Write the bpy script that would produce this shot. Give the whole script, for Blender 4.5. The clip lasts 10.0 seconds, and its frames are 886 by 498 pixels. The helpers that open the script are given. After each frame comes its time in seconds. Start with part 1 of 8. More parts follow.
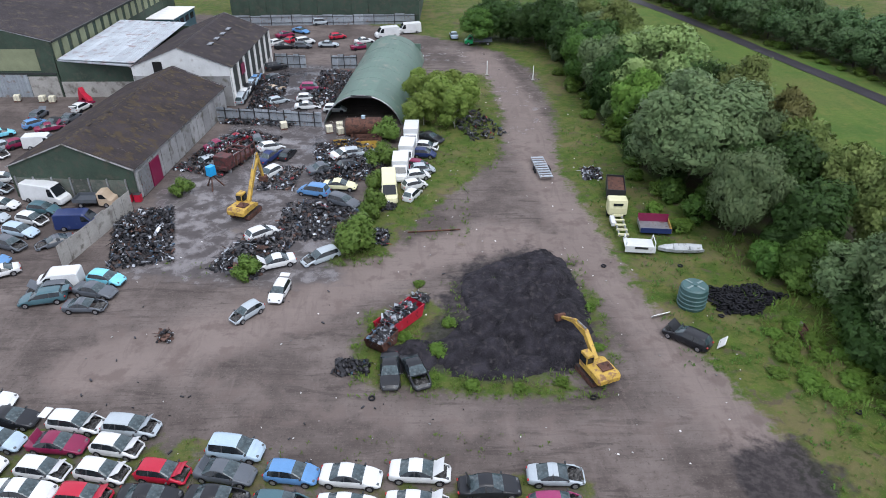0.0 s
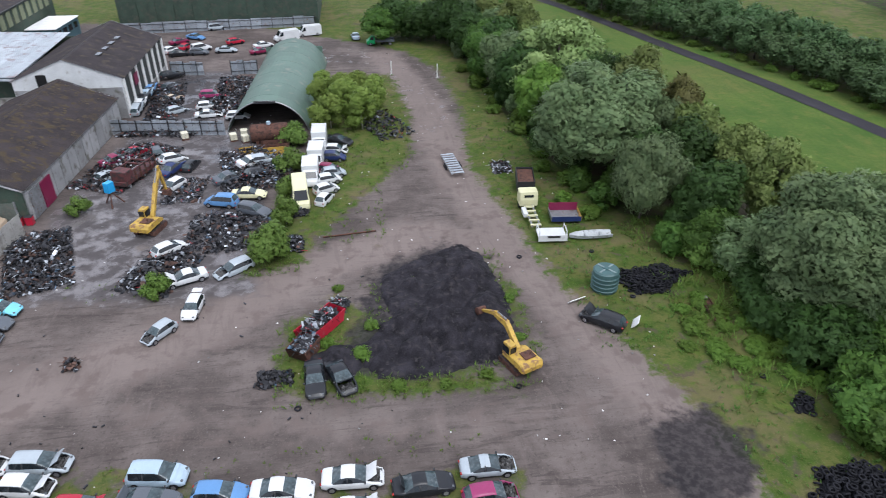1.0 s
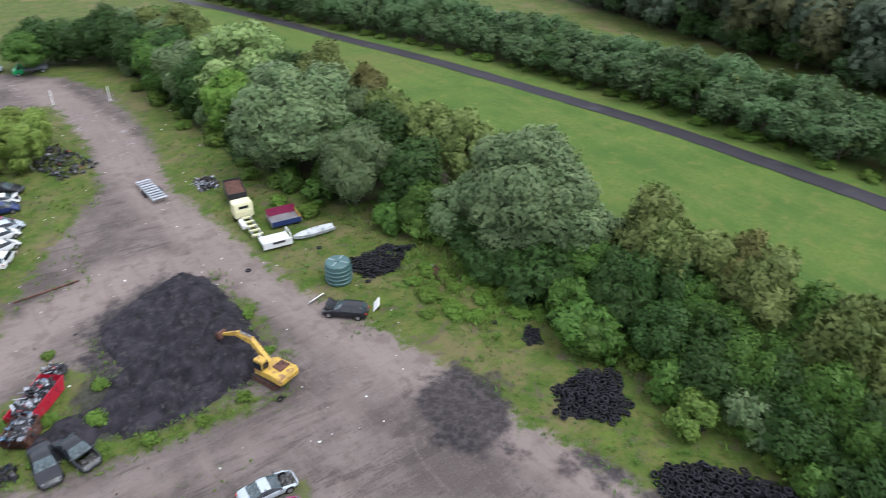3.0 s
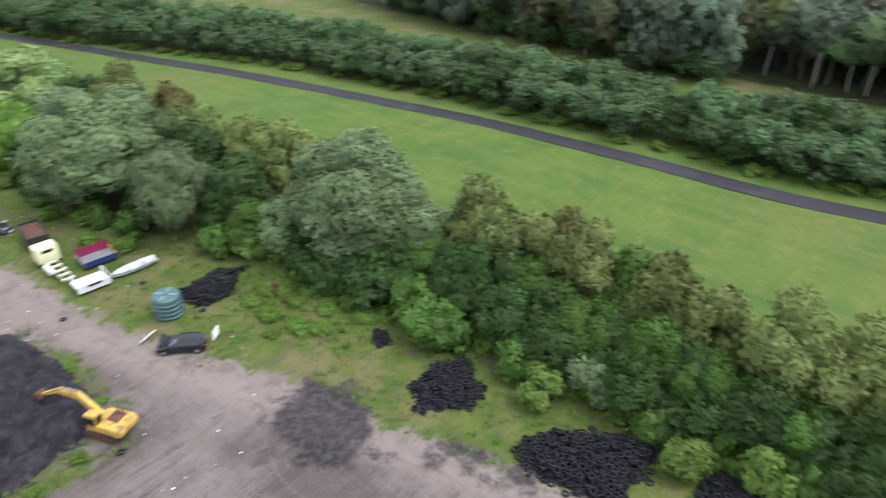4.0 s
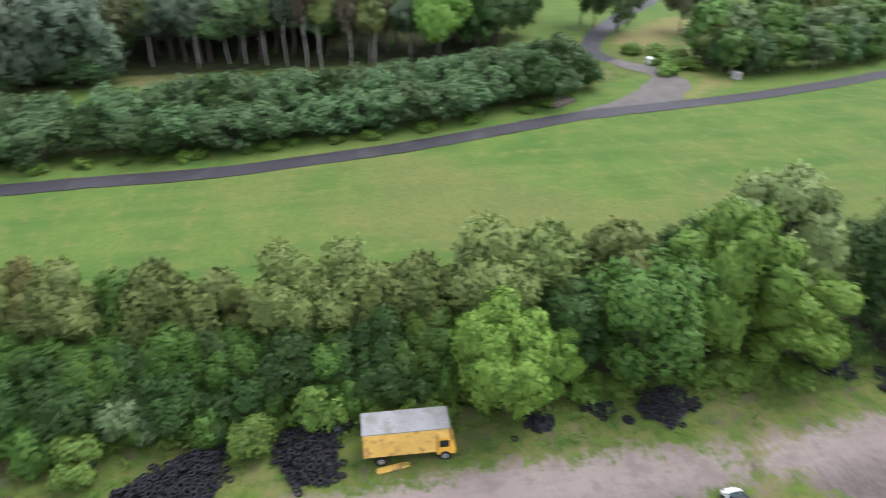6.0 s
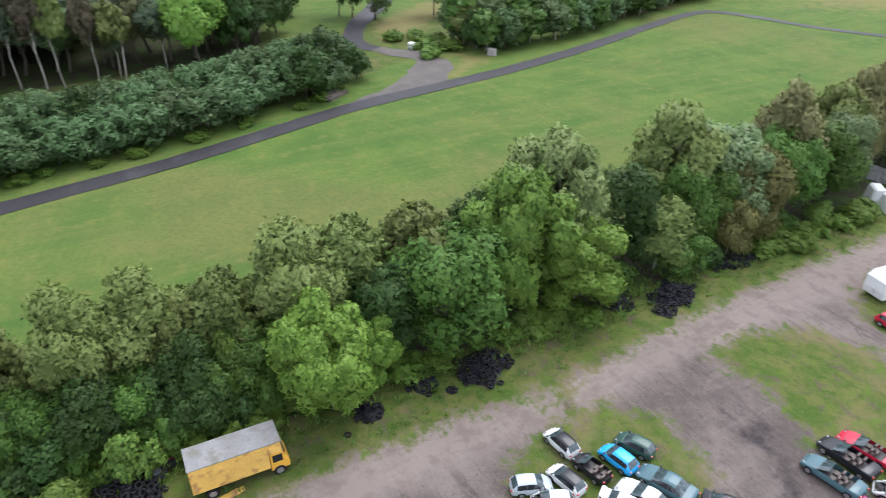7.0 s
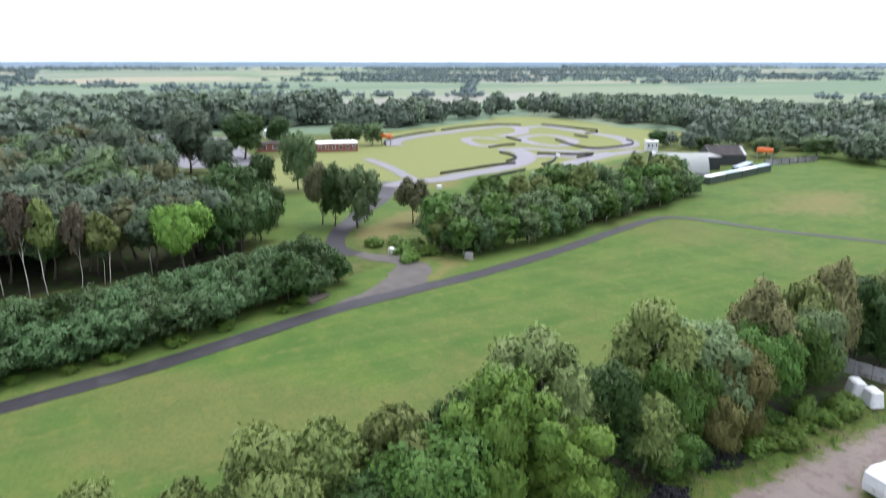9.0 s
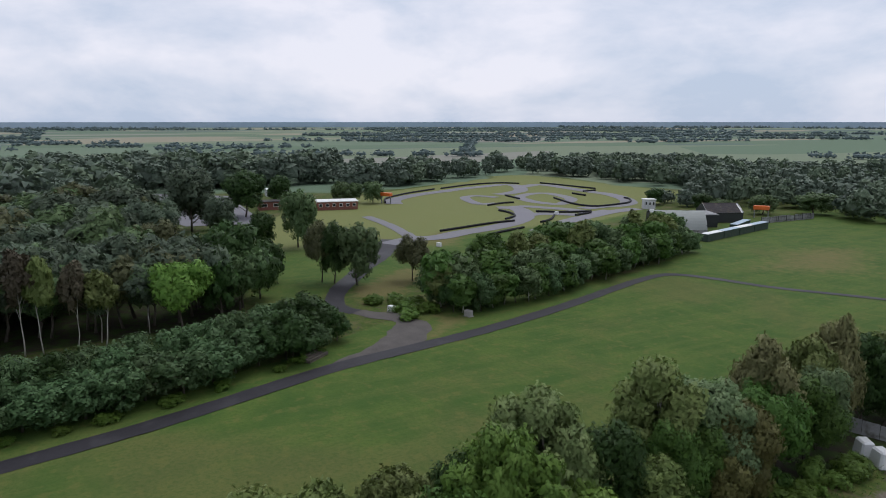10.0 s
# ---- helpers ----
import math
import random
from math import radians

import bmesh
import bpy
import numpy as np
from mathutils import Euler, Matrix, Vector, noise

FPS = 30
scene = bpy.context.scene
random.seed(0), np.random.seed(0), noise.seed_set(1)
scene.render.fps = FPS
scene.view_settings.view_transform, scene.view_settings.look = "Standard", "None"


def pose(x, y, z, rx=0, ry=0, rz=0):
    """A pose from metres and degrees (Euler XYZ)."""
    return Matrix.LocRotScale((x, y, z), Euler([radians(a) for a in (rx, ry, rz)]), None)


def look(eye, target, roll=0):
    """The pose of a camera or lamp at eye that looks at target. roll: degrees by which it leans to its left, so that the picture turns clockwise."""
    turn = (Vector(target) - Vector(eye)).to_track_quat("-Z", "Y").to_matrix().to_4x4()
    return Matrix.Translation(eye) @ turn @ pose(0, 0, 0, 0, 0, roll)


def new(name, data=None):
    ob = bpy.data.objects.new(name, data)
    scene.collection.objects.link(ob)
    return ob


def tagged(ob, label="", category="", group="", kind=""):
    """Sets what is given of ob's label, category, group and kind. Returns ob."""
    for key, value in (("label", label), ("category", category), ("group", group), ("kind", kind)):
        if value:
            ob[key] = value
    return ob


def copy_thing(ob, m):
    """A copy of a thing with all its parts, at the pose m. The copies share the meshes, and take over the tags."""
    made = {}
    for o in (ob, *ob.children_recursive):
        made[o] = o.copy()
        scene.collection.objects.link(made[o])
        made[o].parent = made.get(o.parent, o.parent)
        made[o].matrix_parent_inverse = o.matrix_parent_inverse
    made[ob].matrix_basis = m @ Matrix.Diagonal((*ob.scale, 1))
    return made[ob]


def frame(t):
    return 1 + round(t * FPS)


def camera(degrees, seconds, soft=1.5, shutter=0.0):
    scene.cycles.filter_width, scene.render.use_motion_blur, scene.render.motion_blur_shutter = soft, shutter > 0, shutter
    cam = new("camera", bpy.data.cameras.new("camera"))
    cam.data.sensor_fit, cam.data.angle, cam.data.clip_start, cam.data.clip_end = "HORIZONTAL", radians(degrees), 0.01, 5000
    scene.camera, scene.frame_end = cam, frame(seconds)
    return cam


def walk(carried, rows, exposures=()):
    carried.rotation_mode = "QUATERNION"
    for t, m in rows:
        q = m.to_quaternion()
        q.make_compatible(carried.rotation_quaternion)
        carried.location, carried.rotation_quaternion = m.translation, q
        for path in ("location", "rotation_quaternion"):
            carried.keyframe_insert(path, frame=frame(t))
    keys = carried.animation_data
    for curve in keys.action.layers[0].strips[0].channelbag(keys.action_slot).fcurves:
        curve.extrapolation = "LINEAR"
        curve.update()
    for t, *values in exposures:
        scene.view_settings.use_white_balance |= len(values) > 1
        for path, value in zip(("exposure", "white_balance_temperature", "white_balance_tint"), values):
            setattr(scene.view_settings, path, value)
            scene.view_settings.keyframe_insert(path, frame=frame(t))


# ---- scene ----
EYE = (0.0, 0.0, 39.0)


def aim(pitch, roll, yaw):
    return pose(*EYE, 90 + pitch, roll, yaw)


cam = camera(65.62, 10.0, soft=0.95, shutter=0.5)
walk(cam, [
    (0.0, aim(-31.34, 0.26, 0.01)),
    (0.5, aim(-31.33, 0.13, -1.04)),
    (1.0, aim(-31.40, 0.19, -8.03)),
    (1.5, aim(-31.43, 0.23, -8.94)),
    (2.0, aim(-31.47, 0.16, -12.57)),
    (2.5, aim(-31.58, 0.08, -24.24)),
    (2.7, aim(-31.61, 0.09, -29.06)),
    (3.8, aim(-31.10, -0.06, -45.16)),
    (4.0, aim(-31.13, -0.10, -49.87)),
    (4.5, aim(-31.20, -0.10, -61.93)),
    (5.0, aim(-31.27, -0.05, -74.01)),
    (5.5, aim(-31.36, -0.05, -86.13)),
    (6.0, aim(-31.45, -0.10, -98.26)),
    (6.2, aim(-31.47, -0.25, -102.95)),
    (7.3, aim(-32.02, -0.13, -119.28)),
    (7.5, aim(-32.02, -0.12, -119.30)),
    (8.0, aim(-30.94, -0.14, -119.33)),
    (8.2, aim(-28.17, -0.02, -119.42)),
    (8.5, aim(-23.43, -0.16, -119.43)),
    (9.0, aim(-15.32, -0.05, -119.48)),
    (9.5, aim(-10.59, 0.03, -119.53)),
    (10.0, aim(-10.53, 0.01, -119.54)),
], exposures=[(t, e, 5960 if 3 < t < 8.8 else 5860 if t < 3 else 5930, 10) for t, e in ((0, 0.27), (1.5, 0.30), (2.5, 0.50), (4.0, 0.93), (6.2, 1.03), (7.4, 0.86), (8.0, 0.92), (8.5, 0.97), (9.0, 0.85), (9.4, 0.05), (10, -0.55))])

# ---- daylight: overcast, soft low sun ----
world = bpy.data.worlds.new("overcast")
scene.world = world
world.use_nodes = True
wn, wl = world.node_tree.nodes, world.node_tree.links
wn.clear()
SUN_UP, SUN_TURN = radians(60), radians(150)
sky = wn.new("ShaderNodeTexSky")
sky.sky_type, sky.sun_disc, sky.sun_elevation, sky.sun_rotation = "NISHITA", False, SUN_UP, SUN_TURN
coord = wn.new("ShaderNodeTexCoord")
flat = wn.new("ShaderNodeMapping")
flat.inputs["Scale"].default_value = (1.0, 1.0, 2.4)
flat.inputs["Location"].default_value = (0.35, 1.2, 0.1)
billow = wn.new("ShaderNodeTexNoise")
billow.inputs["Scale"].default_value, billow.inputs["Detail"].default_value = 3.0, 8.0
billow.inputs["Roughness"].default_value, billow.inputs["Distortion"].default_value = 0.56, 0.15
tone = wn.new("ShaderNodeValToRGB")
tone.color_ramp.elements[0].position, tone.color_ramp.elements[0].color = 0.38, (0.62, 0.68, 0.79, 1)
tone.color_ramp.elements[1].position, tone.color_ramp.elements[1].color = 0.60, (1.02, 0.965, 0.985, 1)
bg_sky, bg_cloud, blend, w_out = (wn.new(k) for k in ("ShaderNodeBackground", "ShaderNodeBackground", "ShaderNodeMixShader", "ShaderNodeOutputWorld"))
bg_sky.inputs["Strength"].default_value, bg_cloud.inputs["Strength"].default_value = 0.08, 1.36
blend.inputs[0].default_value = 0.88
for a, b in ((coord.outputs["Generated"], flat.inputs["Vector"]), (flat.outputs[0], billow.inputs["Vector"]), (billow.outputs[0], tone.inputs[0]),
             (sky.outputs[0], bg_sky.inputs[0]), (tone.outputs[0], bg_cloud.inputs[0]), (bg_sky.outputs[0], blend.inputs[1]),
             (bg_cloud.outputs[0], blend.inputs[2]), (blend.outputs[0], w_out.inputs[0])):
    wl.new(a, b)
sun = new("sun", bpy.data.lights.new("sun", "SUN"))
sun.data.energy, sun.data.angle, sun.data.color = 2.2, radians(40), (1.0, 0.95, 0.88)
sun.matrix_world = look((0, 0, 100), (-60 * math.sin(SUN_TURN), -60 * math.cos(SUN_TURN), 100 - 60 * math.tan(SUN_UP)))


# ---- materials ----
def grain(name, colour, rough=0.8, metal=0.0, vary=0.25, scale=1.0, fine=12.0, bump=0.15, by=None, by_amount=0.25, stain=None, stain_at=0.6, gloss_vary=0.1):
    """A surface of one colour with stains at one scale, grain at a finer one, relief, and, by 'object' or 'island', a shift from piece to piece."""
    m = bpy.data.materials.new(name)
    m.use_nodes = True
    n, l = m.node_tree.nodes, m.node_tree.links
    p = n["Principled BSDF"]
    p.inputs["Metallic"].default_value = metal
    if rough > 0.7:
        p.inputs["Specular IOR Level"].default_value = 0.25
    c = n.new("ShaderNodeTexCoord")
    spot = n.new("ShaderNodeNewGeometry").outputs["Position"] if by == "object" else c.outputs["Object"]
    big, small = n.new("ShaderNodeTexNoise"), n.new("ShaderNodeTexNoise")
    for t, s, d in ((big, scale, 4.0), (small, fine, 6.0)):
        t.inputs["Scale"].default_value, t.inputs["Detail"].default_value = s, d
        l.new(spot, t.inputs["Vector"])
    value = n.new("ShaderNodeMath")
    value.operation = "MULTIPLY_ADD"
    l.new(small.outputs[0], value.inputs[0])
    value.inputs[1].default_value = 0.6
    l.new(big.outputs[0], value.inputs[2])
    ramp = n.new("ShaderNodeMapRange")
    ramp.inputs["From Min"].default_value, ramp.inputs["From Max"].default_value = 0.5, 1.1
    ramp.inputs["To Min"].default_value, ramp.inputs["To Max"].default_value = 1 - vary, 1 + vary
    l.new(value.outputs[0], ramp.inputs[0])
    hsv = n.new("ShaderNodeHueSaturation")
    hsv.inputs["Color"].default_value = (*colour, 1)
    last = ramp.outputs[0]
    if by:
        info = n.new("ShaderNodeObjectInfo" if by == "object" else "ShaderNodeNewGeometry")
        rnd = info.outputs["Random" if by == "object" else "Random Per Island"]
        mr = n.new("ShaderNodeMapRange")
        mr.inputs["To Min"].default_value, mr.inputs["To Max"].default_value = 1 - by_amount, 1 + by_amount
        l.new(rnd, mr.inputs[0])
        mul = n.new("ShaderNodeMath")
        mul.operation = "MULTIPLY"
        l.new(mr.outputs[0], mul.inputs[0])
        l.new(last, mul.inputs[1])
        last = mul.outputs[0]
    l.new(last, hsv.inputs["Value"])
    out = hsv.outputs[0]
    if stain:
        mix, sr = n.new("ShaderNodeMix"), n.new("ShaderNodeMapRange")
        mix.data_type = "RGBA"
        spots = n.new("ShaderNodeTexNoise")
        spots.inputs["Scale"].default_value, spots.inputs["Detail"].default_value = scale * 2.3, 8.0
        l.new(spot, spots.inputs["Vector"])
        sr.inputs["From Min"].default_value, sr.inputs["From Max"].default_value = stain_at - 0.06, stain_at + 0.08
        l.new(spots.outputs[0], sr.inputs[0])
        l.new(sr.outputs[0], mix.inputs[0])
        l.new(out, mix.inputs[6])
        mix.inputs[7].default_value = (*stain, 1)
        out = mix.outputs[2]
    l.new(out, p.inputs["Base Color"])
    rr = n.new("ShaderNodeMapRange")
    rr.inputs["To Min"].default_value, rr.inputs["To Max"].default_value = max(0.02, rough - gloss_vary), min(1, rough + gloss_vary)
    l.new(big.outputs[0], rr.inputs[0])
    l.new(rr.outputs[0], p.inputs["Roughness"])
    if bump:
        b = n.new("ShaderNodeBump")
        b.inputs["Strength"].default_value, b.inputs["Distance"].default_value = bump, 0.05
        l.new(small.outputs[0], b.inputs["Height"])
        l.new(b.outputs[0], p.inputs["Normal"])
    return m


def foliage(name, colour, light, hue=0.03, lace=10.0):
    """Leaf sprays: each spray and each plant a little different, some light passing through, ragged between the leaflets."""
    m = bpy.data.materials.new(name)
    m.use_nodes = True
    n, l = m.node_tree.nodes, m.node_tree.links
    n.clear()
    out, geo, info = n.new("ShaderNodeOutputMaterial"), n.new("ShaderNodeNewGeometry"), n.new("ShaderNodeObjectInfo")
    mix = n.new("ShaderNodeMix")
    mix.data_type = "RGBA"
    mix.inputs[6].default_value, mix.inputs[7].default_value = (*colour, 1), (*light, 1)
    tc_, clump, add = n.new("ShaderNodeTexCoord"), n.new("ShaderNodeTexNoise"), n.new("ShaderNodeMath")
    clump.inputs["Scale"].default_value, clump.inputs["Detail"].default_value = 9.0, 6.0
    l.new(tc_.outputs["Object"], clump.inputs["Vector"])
    add.operation, add.use_clamp = "MULTIPLY_ADD", True
    l.new(clump.outputs[0], add.inputs[0])
    add.inputs[1].default_value = 2.2
    shift = n.new("ShaderNodeMath")
    shift.operation = "MULTIPLY_ADD"
    l.new(geo.outputs["Random Per Island"], shift.inputs[0])
    shift.inputs[1].default_value, shift.inputs[2].default_value = 0.20, -0.72
    l.new(shift.outputs[0], add.inputs[2])
    l.new(add.outputs[0], mix.inputs[0])
    hsv = n.new("ShaderNodeHueSaturation")
    h, v = n.new("ShaderNodeMapRange"), n.new("ShaderNodeMapRange")
    h.inputs["To Min"].default_value, h.inputs["To Max"].default_value = 0.5 - hue, 0.5 + hue * 0.2
    v.inputs["To Min"].default_value, v.inputs["To Max"].default_value = 0.80, 1.20
    l.new(info.outputs["Random"], h.inputs[0])
    l.new(info.outputs["Random"], v.inputs[0])
    l.new(h.outputs[0], hsv.inputs["Hue"])
    l.new(v.outputs[0], hsv.inputs["Value"])
    l.new(mix.outputs[2], hsv.inputs["Color"])
    leaf, glow, both = n.new("ShaderNodeBsdfPrincipled"), n.new("ShaderNodeBsdfTranslucent"), n.new("ShaderNodeMixShader")
    leaf.inputs["Roughness"].default_value = 0.55
    leaf.inputs["Specular IOR Level"].default_value = 0.16
    both.inputs[0].default_value = 0.20
    l.new(hsv.outputs[0], leaf.inputs["Base Color"])
    l.new(hsv.outputs[0], glow.inputs["Color"])
    l.new(leaf.outputs[0], both.inputs[1])
    l.new(glow.outputs[0], both.inputs[2])
    if lace:
        place, holes, gap, clear, cut = n.new("ShaderNodeNewGeometry"), n.new("ShaderNodeTexNoise"), n.new("ShaderNodeMath"), n.new("ShaderNodeBsdfTransparent"), n.new("ShaderNodeMixShader")
        holes.inputs["Scale"].default_value, holes.inputs["Detail"].default_value = lace, 2.0
        l.new(place.outputs["Position"], holes.inputs["Vector"])
        gap.operation = "GREATER_THAN"
        gap.inputs[1].default_value = 0.54
        l.new(holes.outputs[0], gap.inputs[0])
        l.new(gap.outputs[0], cut.inputs[0])
        l.new(both.outputs[0], cut.inputs[1])
        l.new(clear.outputs[0], cut.inputs[2])
        l.new(cut.outputs[0], out.inputs["Surface"])
    else:
        l.new(both.outputs[0], out.inputs["Surface"])
    return m


def glassy(name, colour, rough=0.05):
    m = grain(name, colour, rough, vary=0.15, scale=0.8, bump=0, gloss_vary=0.04)
    m.node_tree.nodes["Principled BSDF"].inputs["Specular IOR Level"].default_value = 0.5
    return m


LEAF = {
    "willow": foliage("leaf_grey_green", (0.072, 0.120, 0.048), (0.168, 0.228, 0.102), 0.008),
    "olive": foliage("leaf_dull_olive", (0.058, 0.092, 0.020), (0.150, 0.196, 0.056), 0.01),
    "faded": foliage("leaf_faded", (0.105, 0.115, 0.042), (0.215, 0.212, 0.092), 0.008),
    "lime": foliage("leaf_lime", (0.072, 0.158, 0.022), (0.172, 0.298, 0.054), 0.01),
    "young": foliage("leaf_young", (0.098, 0.160, 0.026), (0.215, 0.290, 0.066), 0.01, 12.0),
    "pale": foliage("leaf_pale_green", (0.105, 0.168, 0.048), (0.240, 0.318, 0.118), 0.01),
    "birch": foliage("leaf_olive", (0.074, 0.108, 0.024), (0.188, 0.232, 0.074), 0.01),
    "dark": foliage("leaf_dark", (0.020, 0.048, 0.010), (0.046, 0.092, 0.022), 0.012),
    "bright": foliage("leaf_bright", (0.080, 0.164, 0.020), (0.175, 0.292, 0.050), 0.01),
    "rust": foliage("leaf_rust", (0.080, 0.086, 0.024), (0.152, 0.150, 0.048), 0.01),
    "mid": foliage("leaf_mid", (0.032, 0.080, 0.012), (0.086, 0.162, 0.030), 0.012),
    "weed": foliage("leaf_weed", (0.054, 0.114, 0.014), (0.116, 0.186, 0.032), 0.015, 11.0),
    "fresh": foliage("leaf_fresh", (0.062, 0.124, 0.020), (0.140, 0.216, 0.046), 0.012, 9.0),
    # Distant wood leaves: haze is painted in as a paler, bluer green.
    "wood": foliage("leaf_wood_haze", (0.070, 0.098, 0.074), (0.118, 0.150, 0.106), 0.02, 0),
    "woodmid": foliage("leaf_far_mid_haze", (0.080, 0.118, 0.074), (0.132, 0.174, 0.106), 0.02, 0),
    # Blue-grey of the far hedgerows is haze put into the leaf colour.
    "far_hedge": foliage("leaf_far_hedge_haze", (0.098, 0.136, 0.136), (0.132, 0.172, 0.166), 0.02, 0),
    # Grey-green with some bluish mid-distance haze mixed into the colour.
    "dusk": foliage("leaf_dusky_haze", (0.046, 0.072, 0.044), (0.104, 0.140, 0.084), 0.02, 4.0),
    "moss": foliage("leaf_mossy", (0.056, 0.106, 0.036), (0.128, 0.196, 0.080), 0.02, 4.0),
    "hedge": foliage("leaf_hedge", (0.036, 0.080, 0.026), (0.100, 0.164, 0.066), 0.02, 4.0),
    "khaki": foliage("leaf_khaki", (0.064, 0.074, 0.028), (0.122, 0.130, 0.060), 0.012, 4.0),
    "plum": foliage("leaf_red_brown", (0.072, 0.066, 0.038), (0.128, 0.108, 0.070), 0.012, 4.0),
}
BARK = grain("bark", (0.10, 0.085, 0.07), 0.95, vary=0.4, scale=2, fine=20, bump=0.6)
BIRCH_BARK = grain("birch_bark", (0.42, 0.40, 0.36), 0.8, vary=0.3, scale=3, fine=14, stain=(0.05, 0.045, 0.04), stain_at=0.58)
TARMAC = grain("tarmac", (0.020, 0.018, 0.022), 0.66, vary=0.4, scale=0.10, fine=5, bump=0.2, stain=(0.032, 0.030, 0.034), stain_at=0.62, gloss_vary=0.22)
COAL = grain("shredded_rubber", (0.0200, 0.0185, 0.0225), 0.95, vary=0.8, scale=0.9, fine=9, bump=1.0, stain=(0.040, 0.036, 0.038), stain_at=0.60)
COAL.node_tree.nodes["Principled BSDF"].inputs["Specular IOR Level"].default_value = 0.15
RUBBER = grain("tyre_rubber", (0.008, 0.008, 0.011), 0.75, vary=0.3, scale=3, fine=20, bump=0.2, by="object", by_amount=0.4)
RUBBER.node_tree.nodes["Principled BSDF"].inputs["Specular IOR Level"].default_value = 0.3
TARMAC.node_tree.nodes["Principled BSDF"].inputs["Specular IOR Level"].default_value = 0.3
CONCRETE = grain("concrete", (0.30, 0.29, 0.27), 0.85, vary=0.28, scale=0.4, fine=8, stain=(0.14, 0.13, 0.115), stain_at=0.6)


# ---- mesh helpers ----
def mesh_of(name, verts, faces, mat, smooth=False):
    me = bpy.data.meshes.new(name)
    me.from_pydata([tuple(v) for v in verts], [], [tuple(f) for f in faces])
    me.materials.append(mat)
    if smooth:
        me.shade_smooth()
    return me


def quads(name, v, mat, face=None):
    """A mesh of loose faces; v: faces x corners x 3; face: the way that each one is shaded, as a leaf among its spray."""
    k, c = v.shape[:2]
    me = bpy.data.meshes.new(name)
    me.vertices.add(c * k)
    me.vertices.foreach_set("co", np.ascontiguousarray(v, dtype=np.float32).ravel())
    me.loops.add(c * k)
    me.loops.foreach_set("vertex_index", np.arange(c * k, dtype=np.int32))
    me.polygons.add(k)
    me.polygons.foreach_set("loop_start", np.arange(0, c * k, c, dtype=np.int32))
    me.materials.append(mat)
    me.update(calc_edges=True)
    if face is not None:
        me.shade_smooth()
        me.normals_split_custom_set_from_vertices(np.repeat(face, c, 0).tolist())
    return me


def done(bm, name, mat, smooth=False):
    me = bpy.data.meshes.new(name)
    bmesh.ops.recalc_face_normals(bm, faces=bm.faces)
    bm.to_mesh(me)
    bm.free()
    for x in (mat if isinstance(mat, (list, tuple)) else [mat]):
        me.materials.append(x)
    if smooth:
        me.shade_smooth()
    return me


def under(name, me, parent, m=None, label=""):
    """A mesh as one part of a thing."""
    ob = new(name, me)
    ob.parent = parent
    if m is not None:
        ob.matrix_basis = m
    return tagged(ob, label)


def part(name, bm, material, parent, label="", smooth=False):
    return under(name, done(bm, name, material, smooth), parent, None, label)


def thing(name, m, label, category, group="", kind=""):
    ob = new(name)
    ob.empty_display_size = 0.3
    ob.matrix_basis = m
    return tagged(ob, label, category, group, kind)


def box(bm, x0, x1, y0, y1, z0, z1, bevel=0.0, m=None, taper=(1, 1)):
    """A block; taper shrinks its top about the middle."""
    made = bmesh.ops.create_cube(bm, size=1)["verts"]
    cx, cy = (x0 + x1) / 2, (y0 + y1) / 2
    for v in made:
        top = v.co.z > 0
        v.co = Vector((cx + v.co.x * (x1 - x0) * (taper[0] if top else 1), cy + v.co.y * (y1 - y0) * (taper[1] if top else 1), z1 if top else z0))
    if bevel:
        faces = {f for v in made for f in v.link_faces}
        r = bmesh.ops.bevel(bm, geom=list({e for f in faces for e in f.edges}), offset=bevel, segments=1, affect="EDGES", profile=0.6)
        made = list({v for f in r["faces"] for v in f.verts} | {v for v in made if v.is_valid})
    if m is not None:
        bmesh.ops.transform(bm, matrix=m, verts=[v for v in made if v.is_valid])
    return made


def tube(bm, pts, radii, sides=8):
    """A round bar along points, tapering."""
    rings = []
    pts = [Vector(p) for p in pts]
    for i, p in enumerate(pts):
        d = (pts[min(i + 1, len(pts) - 1)] - pts[max(i - 1, 0)]).normalized()
        side = d.orthogonal().normalized() if i == 0 else (side - d * side.dot(d)).normalized()
        up = d.cross(side)
        rings.append([bm.verts.new(p + radii[i] * (math.cos(a) * side + math.sin(a) * up)) for a in (2 * math.pi * k / sides for k in range(sides))])
    for a, b in zip(rings, rings[1:]):
        for k in range(sides):
            bm.faces.new((a[k], a[(k + 1) % sides], b[(k + 1) % sides], b[k]))
    bm.faces.new(rings[0][::-1])
    bm.faces.new(rings[-1])


def prism(bm, outline, y0, y1, inset=0.0):
    """An outline in x and z, drawn out along y; inset rounds the two flanks off."""
    pts = [Vector((x, 0, z)) for x, z in outline]
    mid = sum(pts, Vector()) / len(pts)
    rows = [(y0, inset), (y0 + inset, 0), (y1 - inset, 0), (y1, inset)] if inset else [(y0, 0), (y1, 0)]
    rings = []
    for y, s in rows:
        ring = []
        for p in pts:
            d = mid - p
            q = p + d.normalized() * min(s, d.length * 0.5)
            ring.append(bm.verts.new((q.x, y, q.z)))
        rings.append(ring)
    k = len(pts)
    for a, b in zip(rings, rings[1:]):
        for i in range(k):
            bm.faces.new((a[i], a[(i + 1) % k], b[(i + 1) % k], b[i]))
    bm.faces.new(rings[0][::-1])
    bm.faces.new(rings[-1])


